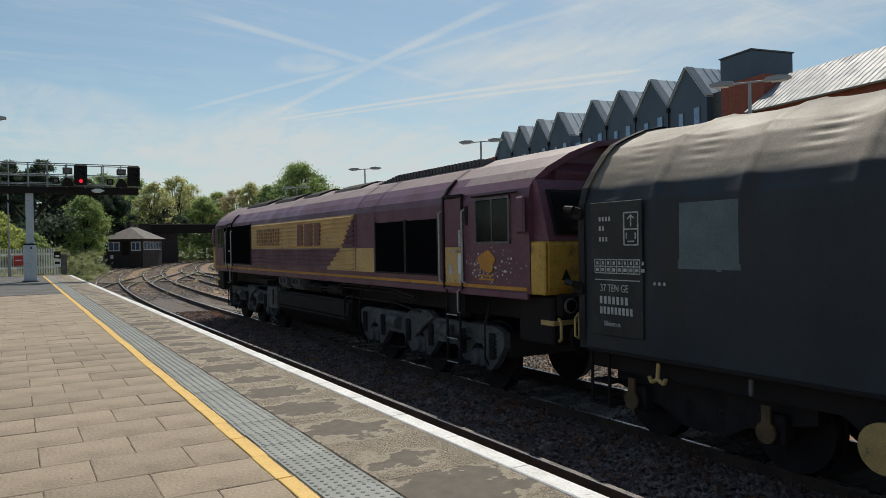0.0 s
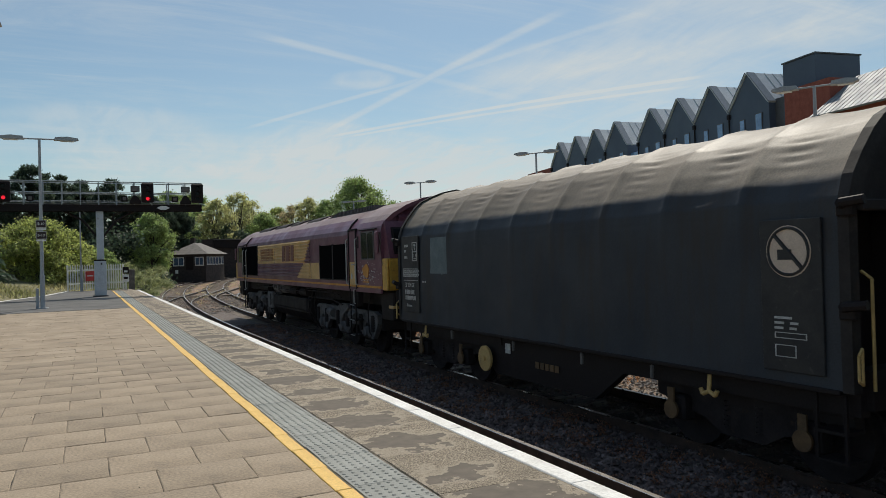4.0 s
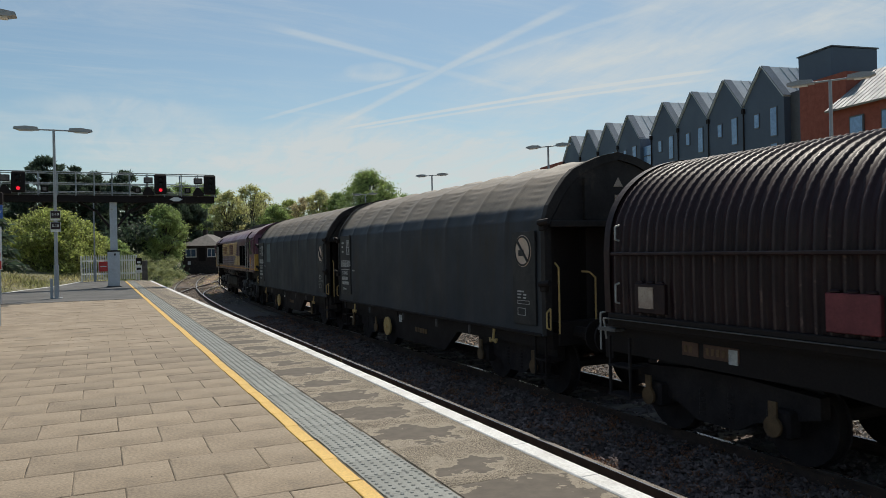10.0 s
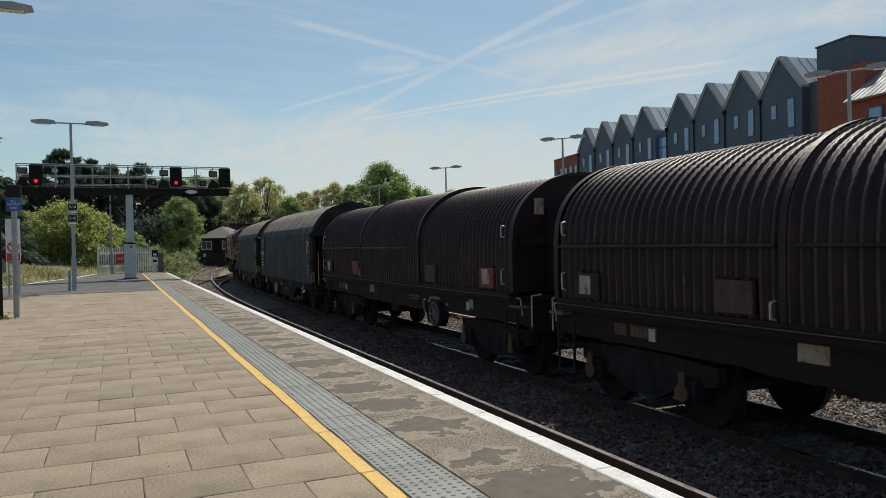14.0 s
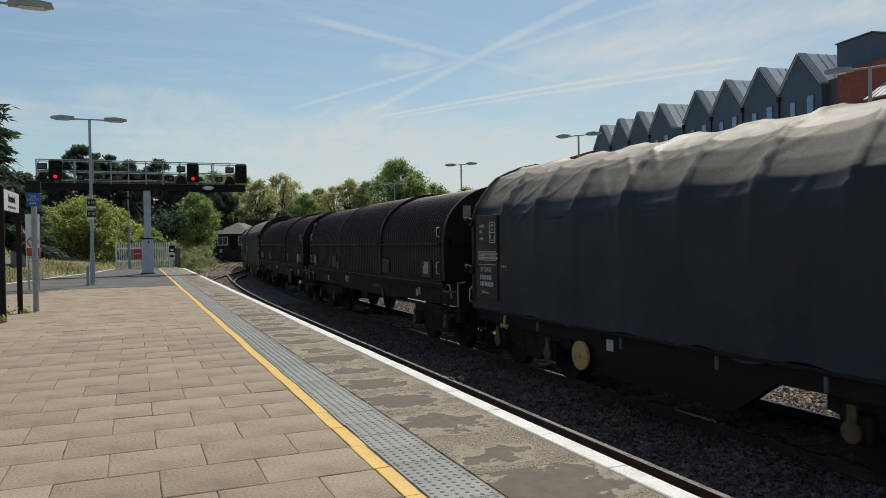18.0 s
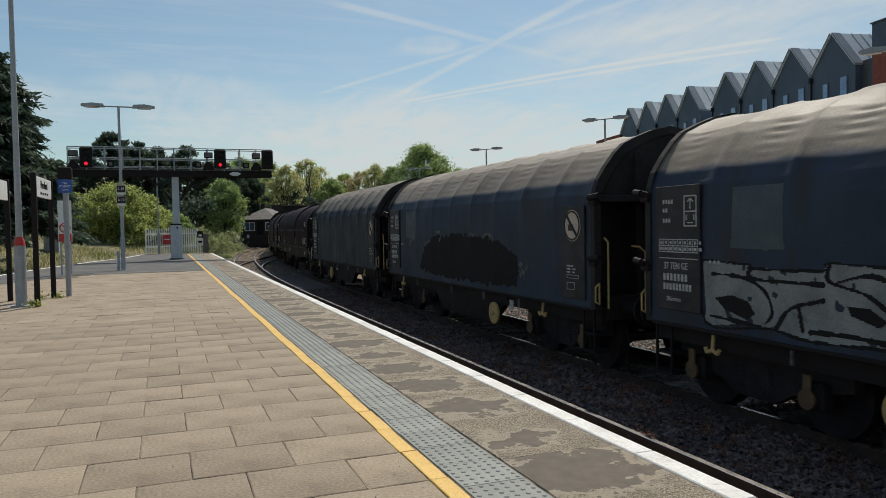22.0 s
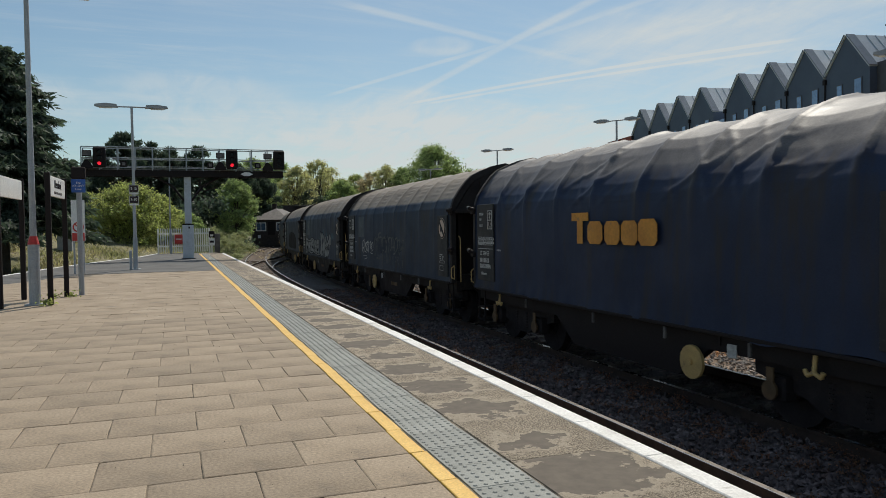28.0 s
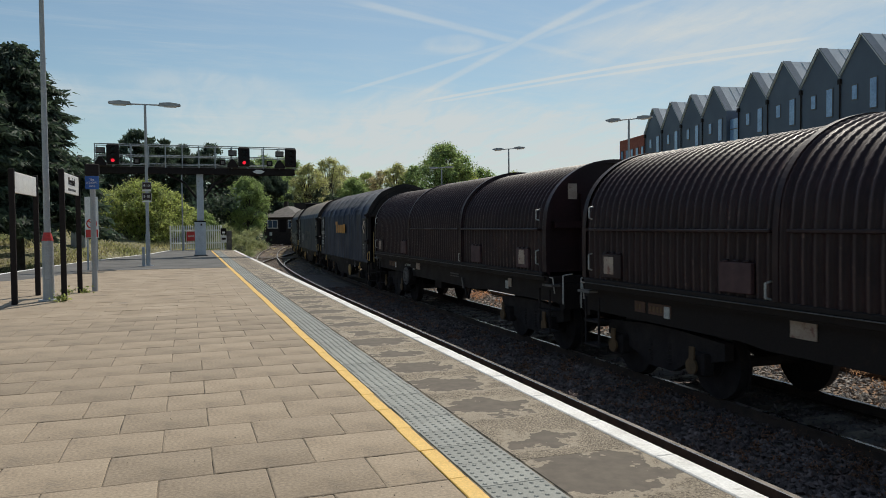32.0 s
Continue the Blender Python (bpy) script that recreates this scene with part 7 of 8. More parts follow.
for i, y0 in enumerate(units):
    gable(y0, y0 + GW, i)
part("stair_glass", B(0.4, 4.0, units[3] + GW, units[4], 0, 13.4), WINGLASS, gb, "blue glazed stair slot")
for k in range(7):
    part("glazing_bar", B(0.36, 0.4, units[3] + GW, units[4], 1.5 + k * 1.8, 1.6 + k * 1.8), FRAMEW, gb)
yl = units[-1] + GW
part("brick_wing", B(0.2, 10, yl, yl + 9.0, 0, 14.4), REDBRICK, gb, "red brick wing")
for z in (11.2, 8.2):
    for k in range(5):
        w_ = part("window", B(0.12, 0.3, yl + 0.8 + k * 1.7, yl + 1.6 + k * 1.7, z, z + 1.7), FRAMEW, gb)
        part("pane", B(0.10, 0.13, yl + 0.88 + k * 1.7, yl + 1.52 + k * 1.7, z + 0.1, z + 1.6), WINGLASS, w_)
tw = part("stair_tower", B(0.3, 4.4, -7.2, -3.8, 0, 17.0, 0.03), CLAD, gb, "charcoal stair tower")
part("tower_cap", B(0.22, 4.48, -7.28, -3.72, 17.0, 17.1), FRAMEW, tw)
part("brick_bay", B(-0.4, 3.0, -9.2, -4.7, 0, 14.7), REDBRICK, gb, "red brick bay")
part("recess", B(0.6, 3.0, -4.7, -2.5, 0, 14.6), FRAMEW, gb, "dark recessed strip")
bm = bmesh.new()
extrude(bm, [(-1.8, 0), (-1.8, 11.9), (2.1, 14.7), (6.0, 11.9), (6.0, 0)], -34.0, -9.4)
part("brick_block", bm, REDBRICK, gb, "red brick block")
for a, b_ in (((-2.2, 11.65), (2.1, 14.75)), ((2.1, 14.75), (6.4, 11.65))):
    d = (Vector(b_) - Vector(a)).normalized()
    n = Vector((-d.y, d.x)) * 0.14
    bm = bmesh.new()
    extrude(bm, [a, b_, (b_[0] + n.x, b_[1] + n.y), (a[0] + n.x, a[1] + n.y)], -34.2, -9.2)
    rf = part("roof", bm, DULLSEAM, gb, "pale standing-seam metal roof")
    for k in range(48):
        y = -34 + k * 0.52
        q0, q1 = Vector(a) + n, Vector(b_) + n
        bm = bmesh.new()
        extrude(bm, [tuple(q0), tuple(q1), tuple(q1 + n * 0.22), tuple(q0 + n * 0.22)], y - 0.02, y + 0.02)
        part("seam", bm, DULLSEAM, rf)
for k in range(9):
    for z in (9.2, 6.2):
        y = -33 + k * 2.6
        w_ = part("window", B(-1.9, -1.7, y, y + 1.2, z, z + 1.9), FRAMEW, gb)
        part("pane", B(-1.92, -1.89, y + 0.1, y + 1.1, z + 0.1, z + 1.8), WINGLASS, w_)


# ---- trees and bushes ----
def leaf_mat(name, c1, c2):
    m = mat(name, c1, c2, 0.35, 0.75, fine=3.0)
    N, L = m.node_tree.nodes, m.node_tree.links
    b = N["Principled BSDF"]
    tr = N.new("ShaderNodeBsdfTranslucent")
    mx = N.new("ShaderNodeAddShader")
    src = b.inputs["Base Color"].links[0].from_socket
    rnd = N.new("ShaderNodeNewGeometry")
    hs = N.new("ShaderNodeMapRange")
    L.new(rnd.outputs["Random Per Island"], hs.inputs[0])
    hs.inputs[3].default_value, hs.inputs[4].default_value = 0.35, 1.45
    vm = N.new("ShaderNodeVectorMath")
    vm.operation = "SCALE"
    L.new(src, vm.inputs[0]), L.new(hs.outputs[0], vm.inputs["Scale"])
    L.new(vm.outputs[0], b.inputs["Base Color"]), L.new(vm.outputs[0], tr.inputs[0])
    L.new(b.outputs[0], mx.inputs[0]), L.new(tr.outputs[0], mx.inputs[1])
    L.new(mx.outputs[0], N["Material Output"].inputs[0])
    return m


LEAF = {"green": leaf_mat("leaf_green", (0.20, 0.255, 0.092), (0.145, 0.19, 0.066)),
        "bright": leaf_mat("leaf_bright", (0.25, 0.275, 0.085), (0.17, 0.195, 0.06)),
        "dark": leaf_mat("leaf_dark", (0.044, 0.064, 0.040), (0.032, 0.048, 0.030)),
        "spring": leaf_mat("leaf_spring", (0.33, 0.32, 0.15), (0.26, 0.26, 0.12)),
        "scrub": leaf_mat("leaf_scrub", (0.205, 0.215, 0.10), (0.145, 0.165, 0.075)),
        "brown": leaf_mat("leaf_dry", (0.33, 0.28, 0.16), (0.26, 0.22, 0.125))}
BARK = mat("bark", (0.075, 0.06, 0.045), (0.05, 0.04, 0.032), 4, 0.9, 0.02)


def leaves(name, centres, radii, count, size, material, parent, rng, flat=0.75):
    """Small leaf blades gathered round clump centres."""
    c = np.asarray(centres)[rng.integers(0, len(centres), count)]
    r = np.asarray(radii)[rng.integers(0, len(radii), count)]
    v = rng.normal(size=(count, 3))
    v /= np.linalg.norm(v, axis=1)[:, None]
    v[:, 2] *= flat
    p = c + v * (r * np.minimum(np.abs(rng.normal(0.0, 0.75, count)), 1.25))[:, None]
    a = rng.normal(size=(count, 3))
    a /= np.linalg.norm(a, axis=1)[:, None]
    b = np.cross(a, rng.normal(size=(count, 3)))
    b /= np.linalg.norm(b, axis=1)[:, None]
    s = size * rng.uniform(0.6, 1.3, count)[:, None]
    verts = np.stack([p - a * s, p + b * s * 0.6, p + a * s, p - b * s * 0.6], 1).reshape(-1, 3)
    me = bpy.data.meshes.new(name)
    me.from_pydata(verts.tolist(), [], np.arange(count * 4).reshape(-1, 4).tolist())
    me.materials.append(material)
    ob = new(name, me)
    ob.parent = parent
    return ob


def tree(x, y, h, w, kind="green", seed=0, base=0.28, dense=1.0, leaf=0.28, label="", name="tree", z0=-1.2):
    """A tapered trunk, forking limbs, and a crown of leaf clumps with gaps."""
    rng = np.random.default_rng(seed + 11)
    rn = random.Random(seed)
    t = thing(name, label or {"green": "broad green deciduous tree in leaf", "bright": "bright yellow-green tree in fresh leaf", "dark": "dark evergreen tree with dense needles",
                              "spring": "tree in thin pale spring leaf", "brown": "half-bare tree with brownish buds"}[kind], "tree", at=pose(x, y, z0))
    bm = bmesh.new()
    top = h * (0.55 if kind != "dark" else 0.8)
    path = [(0, 0, 0), (rn.uniform(-.2, .2), rn.uniform(-.2, .2), top * 0.5), (rn.uniform(-.4, .4), rn.uniform(-.4, .4), top)]
    r0 = 0.022 * h
    for k, (a, b) in enumerate(zip(path, path[1:])):
        rod(bm, a, b, r0 * (1 - 0.35 * k), 9, r0 * (0.65 - 0.35 * k))
    part("trunk", bm, BARK, t)
    dense = dense * {"spring": 0.7, "brown": 0.55}.get(kind, 1.0)
    base = 0.42 if kind == "dark" else base
    centres, radii = [], []
    n = int(170 * dense)
    for k in range(n):
        f = rn.random() ** 0.8
        z = h * (base + (1 - base) * f)
        prof = math.sin(math.pi * min(max(0.12 + 0.86 * f, 0), 1)) ** 0.7
        ang = rn.random() * math.tau
        rad = w * 0.5 * prof * rn.uniform(0.15, 1.08) ** 0.7
        c = (rad * math.cos(ang), rad * math.sin(ang), z - w * 0.06)
        centres.append(c)
        radii.append(w * rn.uniform(0.055, 0.12))
    bm = bmesh.new()
    for c in centres[: 34]:
        a = Vector((0, 0, min(top * 0.95, h * base * 0.7 + 0.3 * c[2])))
        midp = a.lerp(Vector(c), 0.5) + Vector((0, 0, 0.05 * h))
        rod(bm, a, midp, r0 * 0.4, 6, r0 * 0.26)
        rod(bm, midp, c, r0 * 0.26, 6, r0 * 0.08)
    part("limb_fork", bm, BARK, t)
    leaves("crown", centres, radii, int((26000 if leaf > 0.2 else 52000) * dense), leaf * (0.60 if leaf > 0.2 else 0.56), LEAF[kind], t, rng)
    return t


def sprays(name, tips, ways, count, size, material, parent, rng, spread):
    """Narrow drooping blades laid along the boughs."""
    k = rng.integers(0, len(tips), count)
    p = np.asarray(tips)[k] + rng.normal(size=(count, 3)) * np.asarray(spread)
    a = np.asarray(ways)[k] + rng.normal(size=(count, 3)) * 0.45
    a /= np.linalg.norm(a, axis=1)[:, None]
    b = np.cross(a, rng.normal(size=(count, 3)))
    b /= np.linalg.norm(b, axis=1)[:, None]
    s = size * rng.uniform(0.6, 1.4, count)[:, None]
    verts = np.stack([p - a * s * 0.4, p + b * s * 0.2, p + a * s, p - b * s * 0.2], 1).reshape(-1, 3)
    me = bpy.data.meshes.new(name)
    me.from_pydata(verts.tolist(), [], np.arange(count * 4).reshape(-1, 4).tolist())
    me.materials.append(material)
    ob = new(name, me)
    ob.parent = parent
    return ob


def conifer(x, y, h, w, seed):
    rng = np.random.default_rng(seed)
    t = thing("conifer", "tall dark evergreen conifer with drooping sprays", "tree", at=pose(x, y, -1.2))
    bm = bmesh.new()
    rod(bm, (0, 0, 0), (0, 0, h * 0.97), 0.022 * h, 10, 0.02)
    part("trunk", bm, BARK, t)
    tips, ways = [], []
    rn = random.Random(seed)
    bm = bmesh.new()
    for k in range(150):
        f = (k + rn.random()) / 150
        z = h * (0.22 + 0.76 * f)
        r = w * 0.5 * (1 - f) ** 0.62 * rn.uniform(0.55, 1.12) + 0.15
        a = k * 2.4 + rn.uniform(-0.5, 0.5)
        ca, sa_ = math.cos(a), math.sin(a)
        rod(bm, (0, 0, z + 0.18 * r), (r * ca * 0.95, r * sa_ * 0.95, z - 0.08 * r), 0.05, 5, 0.012)
        m = max(4, int(r * 5))
        for q in range(m):
            u = 0.25 + 0.75 * (q + 1) / m
            zz = z + 0.18 * r * (1 - u) - 0.14 * r * u * (1 if u < 0.85 else 0.9)
            tips.append((r * u * ca, r * u * sa_, zz))
            ways.append((ca * 0.75, sa_ * 0.75, -0.42))
    part("limb_fork", bm, BARK, t)
    sprays("foliage", tips, ways, 52000, 0.30, LEAF["dark"], t, rng, (0.26, 0.26, 0.10))
    return t


def pine(az, d, h, w, seed):
    """A tall pine: bare lower trunk, crooked limbs and flat tufted pads of needles at uneven heights."""
    rng = np.random.default_rng(seed)
    rn = random.Random(seed)
    t = thing("pine_tree", "tall dark pine with tufted pads of needles", "tree", at=pose(d * math.sin(radians(az)), d * math.cos(radians(az)), -1.2))
    bm = bmesh.new()
    lean = rn.uniform(-0.5, 0.5)
    rod(bm, (0, 0, 0), (lean * 0.5, 0, h * 0.5), 0.022 * h, 9, 0.015 * h)
    rod(bm, (lean * 0.5, 0, h * 0.5), (lean, 0, h * 0.96), 0.015 * h, 8, 0.03)
    part("trunk", bm, BARK, t)
    bm = bmesh.new()
    tips, ways = [], []
    for k in range(64):
        f = rn.random() ** 0.8
        z = h * (0.30 + 0.67 * f)
        r = w * 0.62 * (1.0 - f) ** 0.5 * rn.uniform(0.15, 1.1)
        a = rn.random() * math.tau
        c = (lean * z / h + r * math.cos(a), r * math.sin(a), z + 0.1 * r)
        rod(bm, (lean * z / h, 0, z - 0.25 * r), c, 0.07, 5, 0.02)
        pr = rn.uniform(0.35, 0.85)
        for q in range(14):
            b_ = rn.random() * math.tau
            u = pr * math.sqrt(rn.random())
            tips.append((c[0] + u * math.cos(b_), c[1] + u * math.sin(b_), c[2] + 0.5 * pr * (1 - (u / pr) ** 2) + rn.uniform(-0.25, 0.25)))
            ways.append((0.55 * math.cos(b_), 0.55 * math.sin(b_), 0.7))
    part("limb_fork", bm, BARK, t)
    sprays("foliage", tips, ways, 22000, 0.26, LEAF["dark"], t, rng, (0.15, 0.15, 0.13))
    return t


def az_tree(az, d, h, w, kind, seed, **k):
    return tree(d * math.sin(radians(az)), d * math.cos(radians(az)), h, w, kind, seed, **k)


conifer(-8.3, 44.0, 12.4, 9.0, 5)
conifer(-10.4, 41.0, 12.6, 8.0, 8)
conifer(-13.0, 50.0, 14.6, 9.0, 6)
conifer(-17.0, 55.0, 15.5, 9.5, 7)
for az, d, h, w, seed in ((-3.5, 98, 14.4, 7.5, 124), (-5.0, 104, 12.2, 7.5, 125), (-1.5, 100, 13.6, 7.0, 126), (0.1, 103, 13.4, 7.5, 127), (1.7, 99, 13.2, 7.0, 128), (3.0, 104, 11.8, 7.0, 129), (-6.6, 96, 10.6, 8.0, 130), (4.6, 108, 11.6, 6.0, 131), (6.2, 112, 10.5, 6.0, 132)):
    pine(az, d, h, w, seed)
for az, d, h, w, kind, seed in (
        (-3, 62, 6.5, 6.6, "bright", 20), (-5.4, 65, 5.9, 5.0, "bright", 21), (-7.4, 68, 5.8, 5.0, "green", 22), (-1.1, 64, 5.6, 4.6, "bright", 23),
        (-2.6, 112, 10.6, 9.0, "dark", 25), (0.2, 112, 10.4, 9.0, "dark", 26),
        (4.4, 90, 8.6, 5.4, "green", 30), (1, 84, 4.6, 4.0, "green", 31), (5.6, 140, 15.8, 9.0, "green", 32), (7.3, 150, 16.6, 9.0, "green", 33), (8.8, 145, 14.7, 9.0, "spring", 34),
        (10.4, 165, 17.8, 11.0, "spring", 35), (12.3, 160, 13.2, 9.0, "green", 36), (14.4, 165, 15.2, 9.0, "brown", 37), (15.6, 160, 16.2, 9.0, "spring", 38),
        (16.9, 158, 15.4, 8.0, "green", 40), (20.3, 155, 15.6, 9.0, "bright", 41), (22.2, 160, 15.0, 10.0, "green", 42), (24.5, 165, 14.5, 10.0, "bright", 43),
        (26.5, 165, 14.0, 10.0, "green", 44), (6.4, 170, 17.7, 10.0, "green", 48), (11.4, 172, 16.7, 10.0, "spring", 49), (13.3, 175, 15.2, 9.0, "bright", 50), (19.4, 165, 15.5, 9.0, "green", 51),
        (4.4, 132, 14.2, 9.0, "green", 52), (5, 118, 8.0, 7.0, "dark", 45), (9.8, 150, 10.2, 8.0, "dark", 46), (28.5, 150, 12.0, 9.0, "green", 47)):
    az_tree(az, d, h, w, kind, seed, base=0.04 if d < 80 else 0.20, leaf=0.17 if d < 95 else 0.26)


az_tree(19.35, 150, 19.2, 13.6, "green", 39, base=0.22, dense=1.9, leaf=0.28)
az_tree(20.9, 149, 13.8, 8.0, "bright", 57, base=0.2, dense=1.3, leaf=0.26)


def scrub(name, pts, size, count, leaf, kind, seed, label, lift=0.0):
    """A bank of low growth as one piece."""
    rng = np.random.default_rng(seed)
    rn = random.Random(seed)
    t = thing(name, label, "bushes", kind="stuff")
    centres, radii = [], []
    for x, y, w, h in pts:
        for k in range(14):
            centres.append((x + rn.uniform(-w, w), y + rn.uniform(-w, w) * 0.7, -1.1 + lift + h * rn.random() ** 1.3))
            radii.append(size * rn.uniform(0.6, 1.2))
    ob = leaves("foliage", centres, radii, count, leaf, LEAF[kind], t, rng, 0.9)
    tagged(ob, kind="stuff")
    return t


scrub("scrub", [(d * math.sin(radians(a)), d * math.cos(radians(a)), 2.6, h) for a, d, h in ((2.6, 66, 2.3), (3.6, 76, 2.2), (4.2, 84, 1.6), (1.4, 65, 2.4), (0.2, 64, 1.9), (3.0, 72, 2.8), (-1.5, 66, 1.8))],
      0.55, 42000, 0.06, "scrub", 3, "pale scrub and tall dry stems on the bank")
scrub("scrub", [(d * math.sin(radians(a)), d * math.cos(radians(a)), 2.2, h) for a, d, h in ((-3.5, 62, 1.7), (-5.5, 62, 1.7), (-7.5, 60, 1.8), (-9.5, 58, 1.9), (-11.5, 56, 2.2), (-13.5, 54, 2.4), (-16, 54, 2.4))],
      0.5, 16000, 0.085, "scrub", 13, "pale scrub below the trees", 1.1)
scrub("scrub", [(d * math.sin(radians(a)), d * math.cos(radians(a)), 4.0, h) for a, d, h in ((8.5, 150, 5), (10.0, 152, 5), (11.5, 155, 5.5), (13.0, 158, 6), (14.5, 160, 6), (16.0, 160, 6), (17.5, 160, 6), (7.0, 150, 5))],
      1.6, 22000, 0.2, "green", 15, "green undergrowth beyond the bridge")
scrub("scrub", [(d * math.sin(radians(a)), d * math.cos(radians(a)), 5.0, h) for a, d, h in ((-6, 85, 5), (-3, 88, 5.5), (0, 90, 5.5), (2.5, 95, 5), (-9, 80, 5), (5, 125, 6), (-12, 75, 5))],
      1.6, 26000, 0.22, "dark", 4, "dark undergrowth below the trees")


# rough grass bank between the left-hand line and the bushes
GRASS = mat("dry_grass", (0.20, 0.175, 0.095), (0.125, 0.125, 0.055), 0.5, 0.9, 0.03, fine=9, c3=(0.26, 0.21, 0.14), spots=0.05, spot_scale=0.8)
GRASSBLADE = leaf_mat("grass_blade", (0.24, 0.215, 0.11), (0.16, 0.165, 0.07))
def bank_z(az, d):
    """Height of the bank: it rises away from the line, and more towards the conifers."""
    full = np.interp(az, (-8.0, -4.0, 0.0, 2.0), (3.3, 2.1, 1.5, 0.0))
    return -1.16 + full * np.clip((np.asarray(d) - 43.5) / 19.0, 0.0, 1.0)


bm = bmesh.new()
rows_ = []
for i in range(29):
    az = -27.0 + i * 1.0
    rows_.append([bm.verts.new((d * math.sin(radians(az)), d * math.cos(radians(az)), float(bank_z(az, d)) + (0.10 * noise.noise((az, d * 0.3, 2.0)) if d > 44 else 0.0))) for d in (44.0, 47.0, 50.0, 54.0, 58.0, 64.0, 72.0)])
for p_, q_ in zip(rows_, rows_[1:]):
    for i in range(6):
        bm.faces.new((p_[i], p_[i + 1], q_[i + 1], q_[i]))
bmesh.ops.recalc_face_normals(bm, faces=bm.faces[:])
bank_ = part("grass_bank", bm, GRASS, None, smooth=True)
tagged(bank_, "rough pale grass bank rising from the line", "bank", kind="structure")
rng = np.random.default_rng(77)
N_ = 26000
ga, gd = np.radians(rng.uniform(-26.5, 1.6, N_)), rng.uniform(44.2, 66.0, N_)
gz = bank_z(np.degrees(ga), gd)
base_ = np.stack([gd * np.sin(ga), gd * np.cos(ga), gz - 0.03], 1)
tall = rng.uniform(0.10, 0.42, N_) * (0.55 + 0.45 * np.sin(ga * 60) * np.cos(gd * 0.7))
tip = base_ + np.stack([rng.normal(0, 0.09, N_), rng.normal(0, 0.09, N_), tall], 1)
sidev = np.stack([np.full(N_, 0.035), rng.normal(0, 0.02, N_), np.zeros(N_)], 1)
me = bpy.data.meshes.new("long_grass")
me.from_pydata(np.stack([base_ - sidev, base_ + sidev, tip], 1).reshape(-1, 3).tolist(), [], np.arange(N_ * 3).reshape(-1, 3).tolist())
me.materials.append(GRASSBLADE)
lg = new("long_grass", me)
tagged(lg, "long pale grass on the bank", "grass", kind="stuff")


# ---- paint on the hoods ----
SPRAY = mat("grey_spray_paint", (0.275, 0.275, 0.258), (0.19, 0.19, 0.18), 3, 0.6, c3=(0.13, 0.13, 0.13), spots=0.02, spot_scale=4)
SPRAYDARK = mat("dark_spray_paint", (0.019, 0.0165, 0.0155), (0.026, 0.022, 0.0205), 2, 0.8, spec=0.12)
TEAL = mat("teal_spray_paint", (0.045, 0.095, 0.12), (0.035, 0.07, 0.09), 3, 0.7)
STAIN = mat("dull_stain", (0.024, 0.034, 0.052), (0.019, 0.027, 0.042), 2, 0.62, spec=0.3)
SCRAWL = mat("faint_spray_paint", (0.13, 0.13, 0.115), (0.08, 0.085, 0.08), 3, 0.7)


def flat_poly(bm, pts, x):
    """A thin patch of paint on the near side: pts are (y, z)."""
    A = [bm.verts.new((x, y, z)) for y, z in pts]
    C = [bm.verts.new((x + 0.004, y, z)) for y, z in pts]
    n = len(pts)
    bm.faces.new(A), bm.faces.new(C[::-1])
    for i in range(n):
        bm.faces.new((A[i], A[(i + 1) % n], C[(i + 1) % n], C[i]))


def wagon_by_seed(k):
    return TRAIN[k][0]


def strokes_hit(A, Z, strokes, wide, seed, rough_=0.5):
    """Where any of the strokes runs, with the uneven edge of a spray can."""
    w_ = wide / 2 * (1 + rough_ * grain_field(A, Z, 5, seed))
    hit = np.zeros(A.shape, bool)
    for st_ in strokes:
        hit |= to_line(A, Z, st_) < w_
    return hit


# pale piece on the fifth hooded wagon: a low run of bulging letters, then slanted arms over teal clouds
gw = wagon_by_seed(5)
LOW_FILL = [(1.07, 1.88), (1.8, 1.85), (1.85, 1.81), (2.8, 1.83), (2.87, 1.91), (3.6, 1.88), (3.85, 1.77), (3.92, 1.81), (4.56, 1.8), (4.63, 1.74), (4.86, 1.85), (5.04, 1.82), (5.28, 1.77), (5.28, 1.45), (5.25, 1.23), (5.13, 1.11), (4.56, 1.11), (3.9, 1.16), (2.7, 1.11), (2.1, 1.17), (1.12, 1.13)]
HEARTS = [[(1.28, 1.44), (1.55, 1.49), (1.8, 1.44), (1.91, 1.31), (1.79, 1.23), (1.43, 1.32)], [(3.08, 1.51), (3.34, 1.5), (3.51, 1.4), (3.43, 1.33), (3.12, 1.42)],
          [(3.95, 1.5), (4.14, 1.47), (4.21, 1.36), (3.97, 1.33)], [(4.69, 1.38), (4.88, 1.43), (5.04, 1.39), (4.95, 1.29), (4.76, 1.28)]]
BENDS = [[(1.25, 1.72), (1.72, 1.7), (2.05, 1.57), (2.15, 1.35), (2.05, 1.22)], [(2.2, 1.18), (2.41, 1.42), (2.81, 1.53)], [(1.84, 1.81), (1.87, 1.7), (2.81, 1.69)], [(2.51, 1.43), (2.56, 1.21)],
         [(2.89, 1.89), (2.88, 1.73), (3.26, 1.64), (3.51, 1.5), (3.67, 1.36)], [(3.8, 1.77), (3.75, 1.21)], [(2.99, 1.73), (3.35, 1.81), (3.68, 1.69), (3.83, 1.5)]]
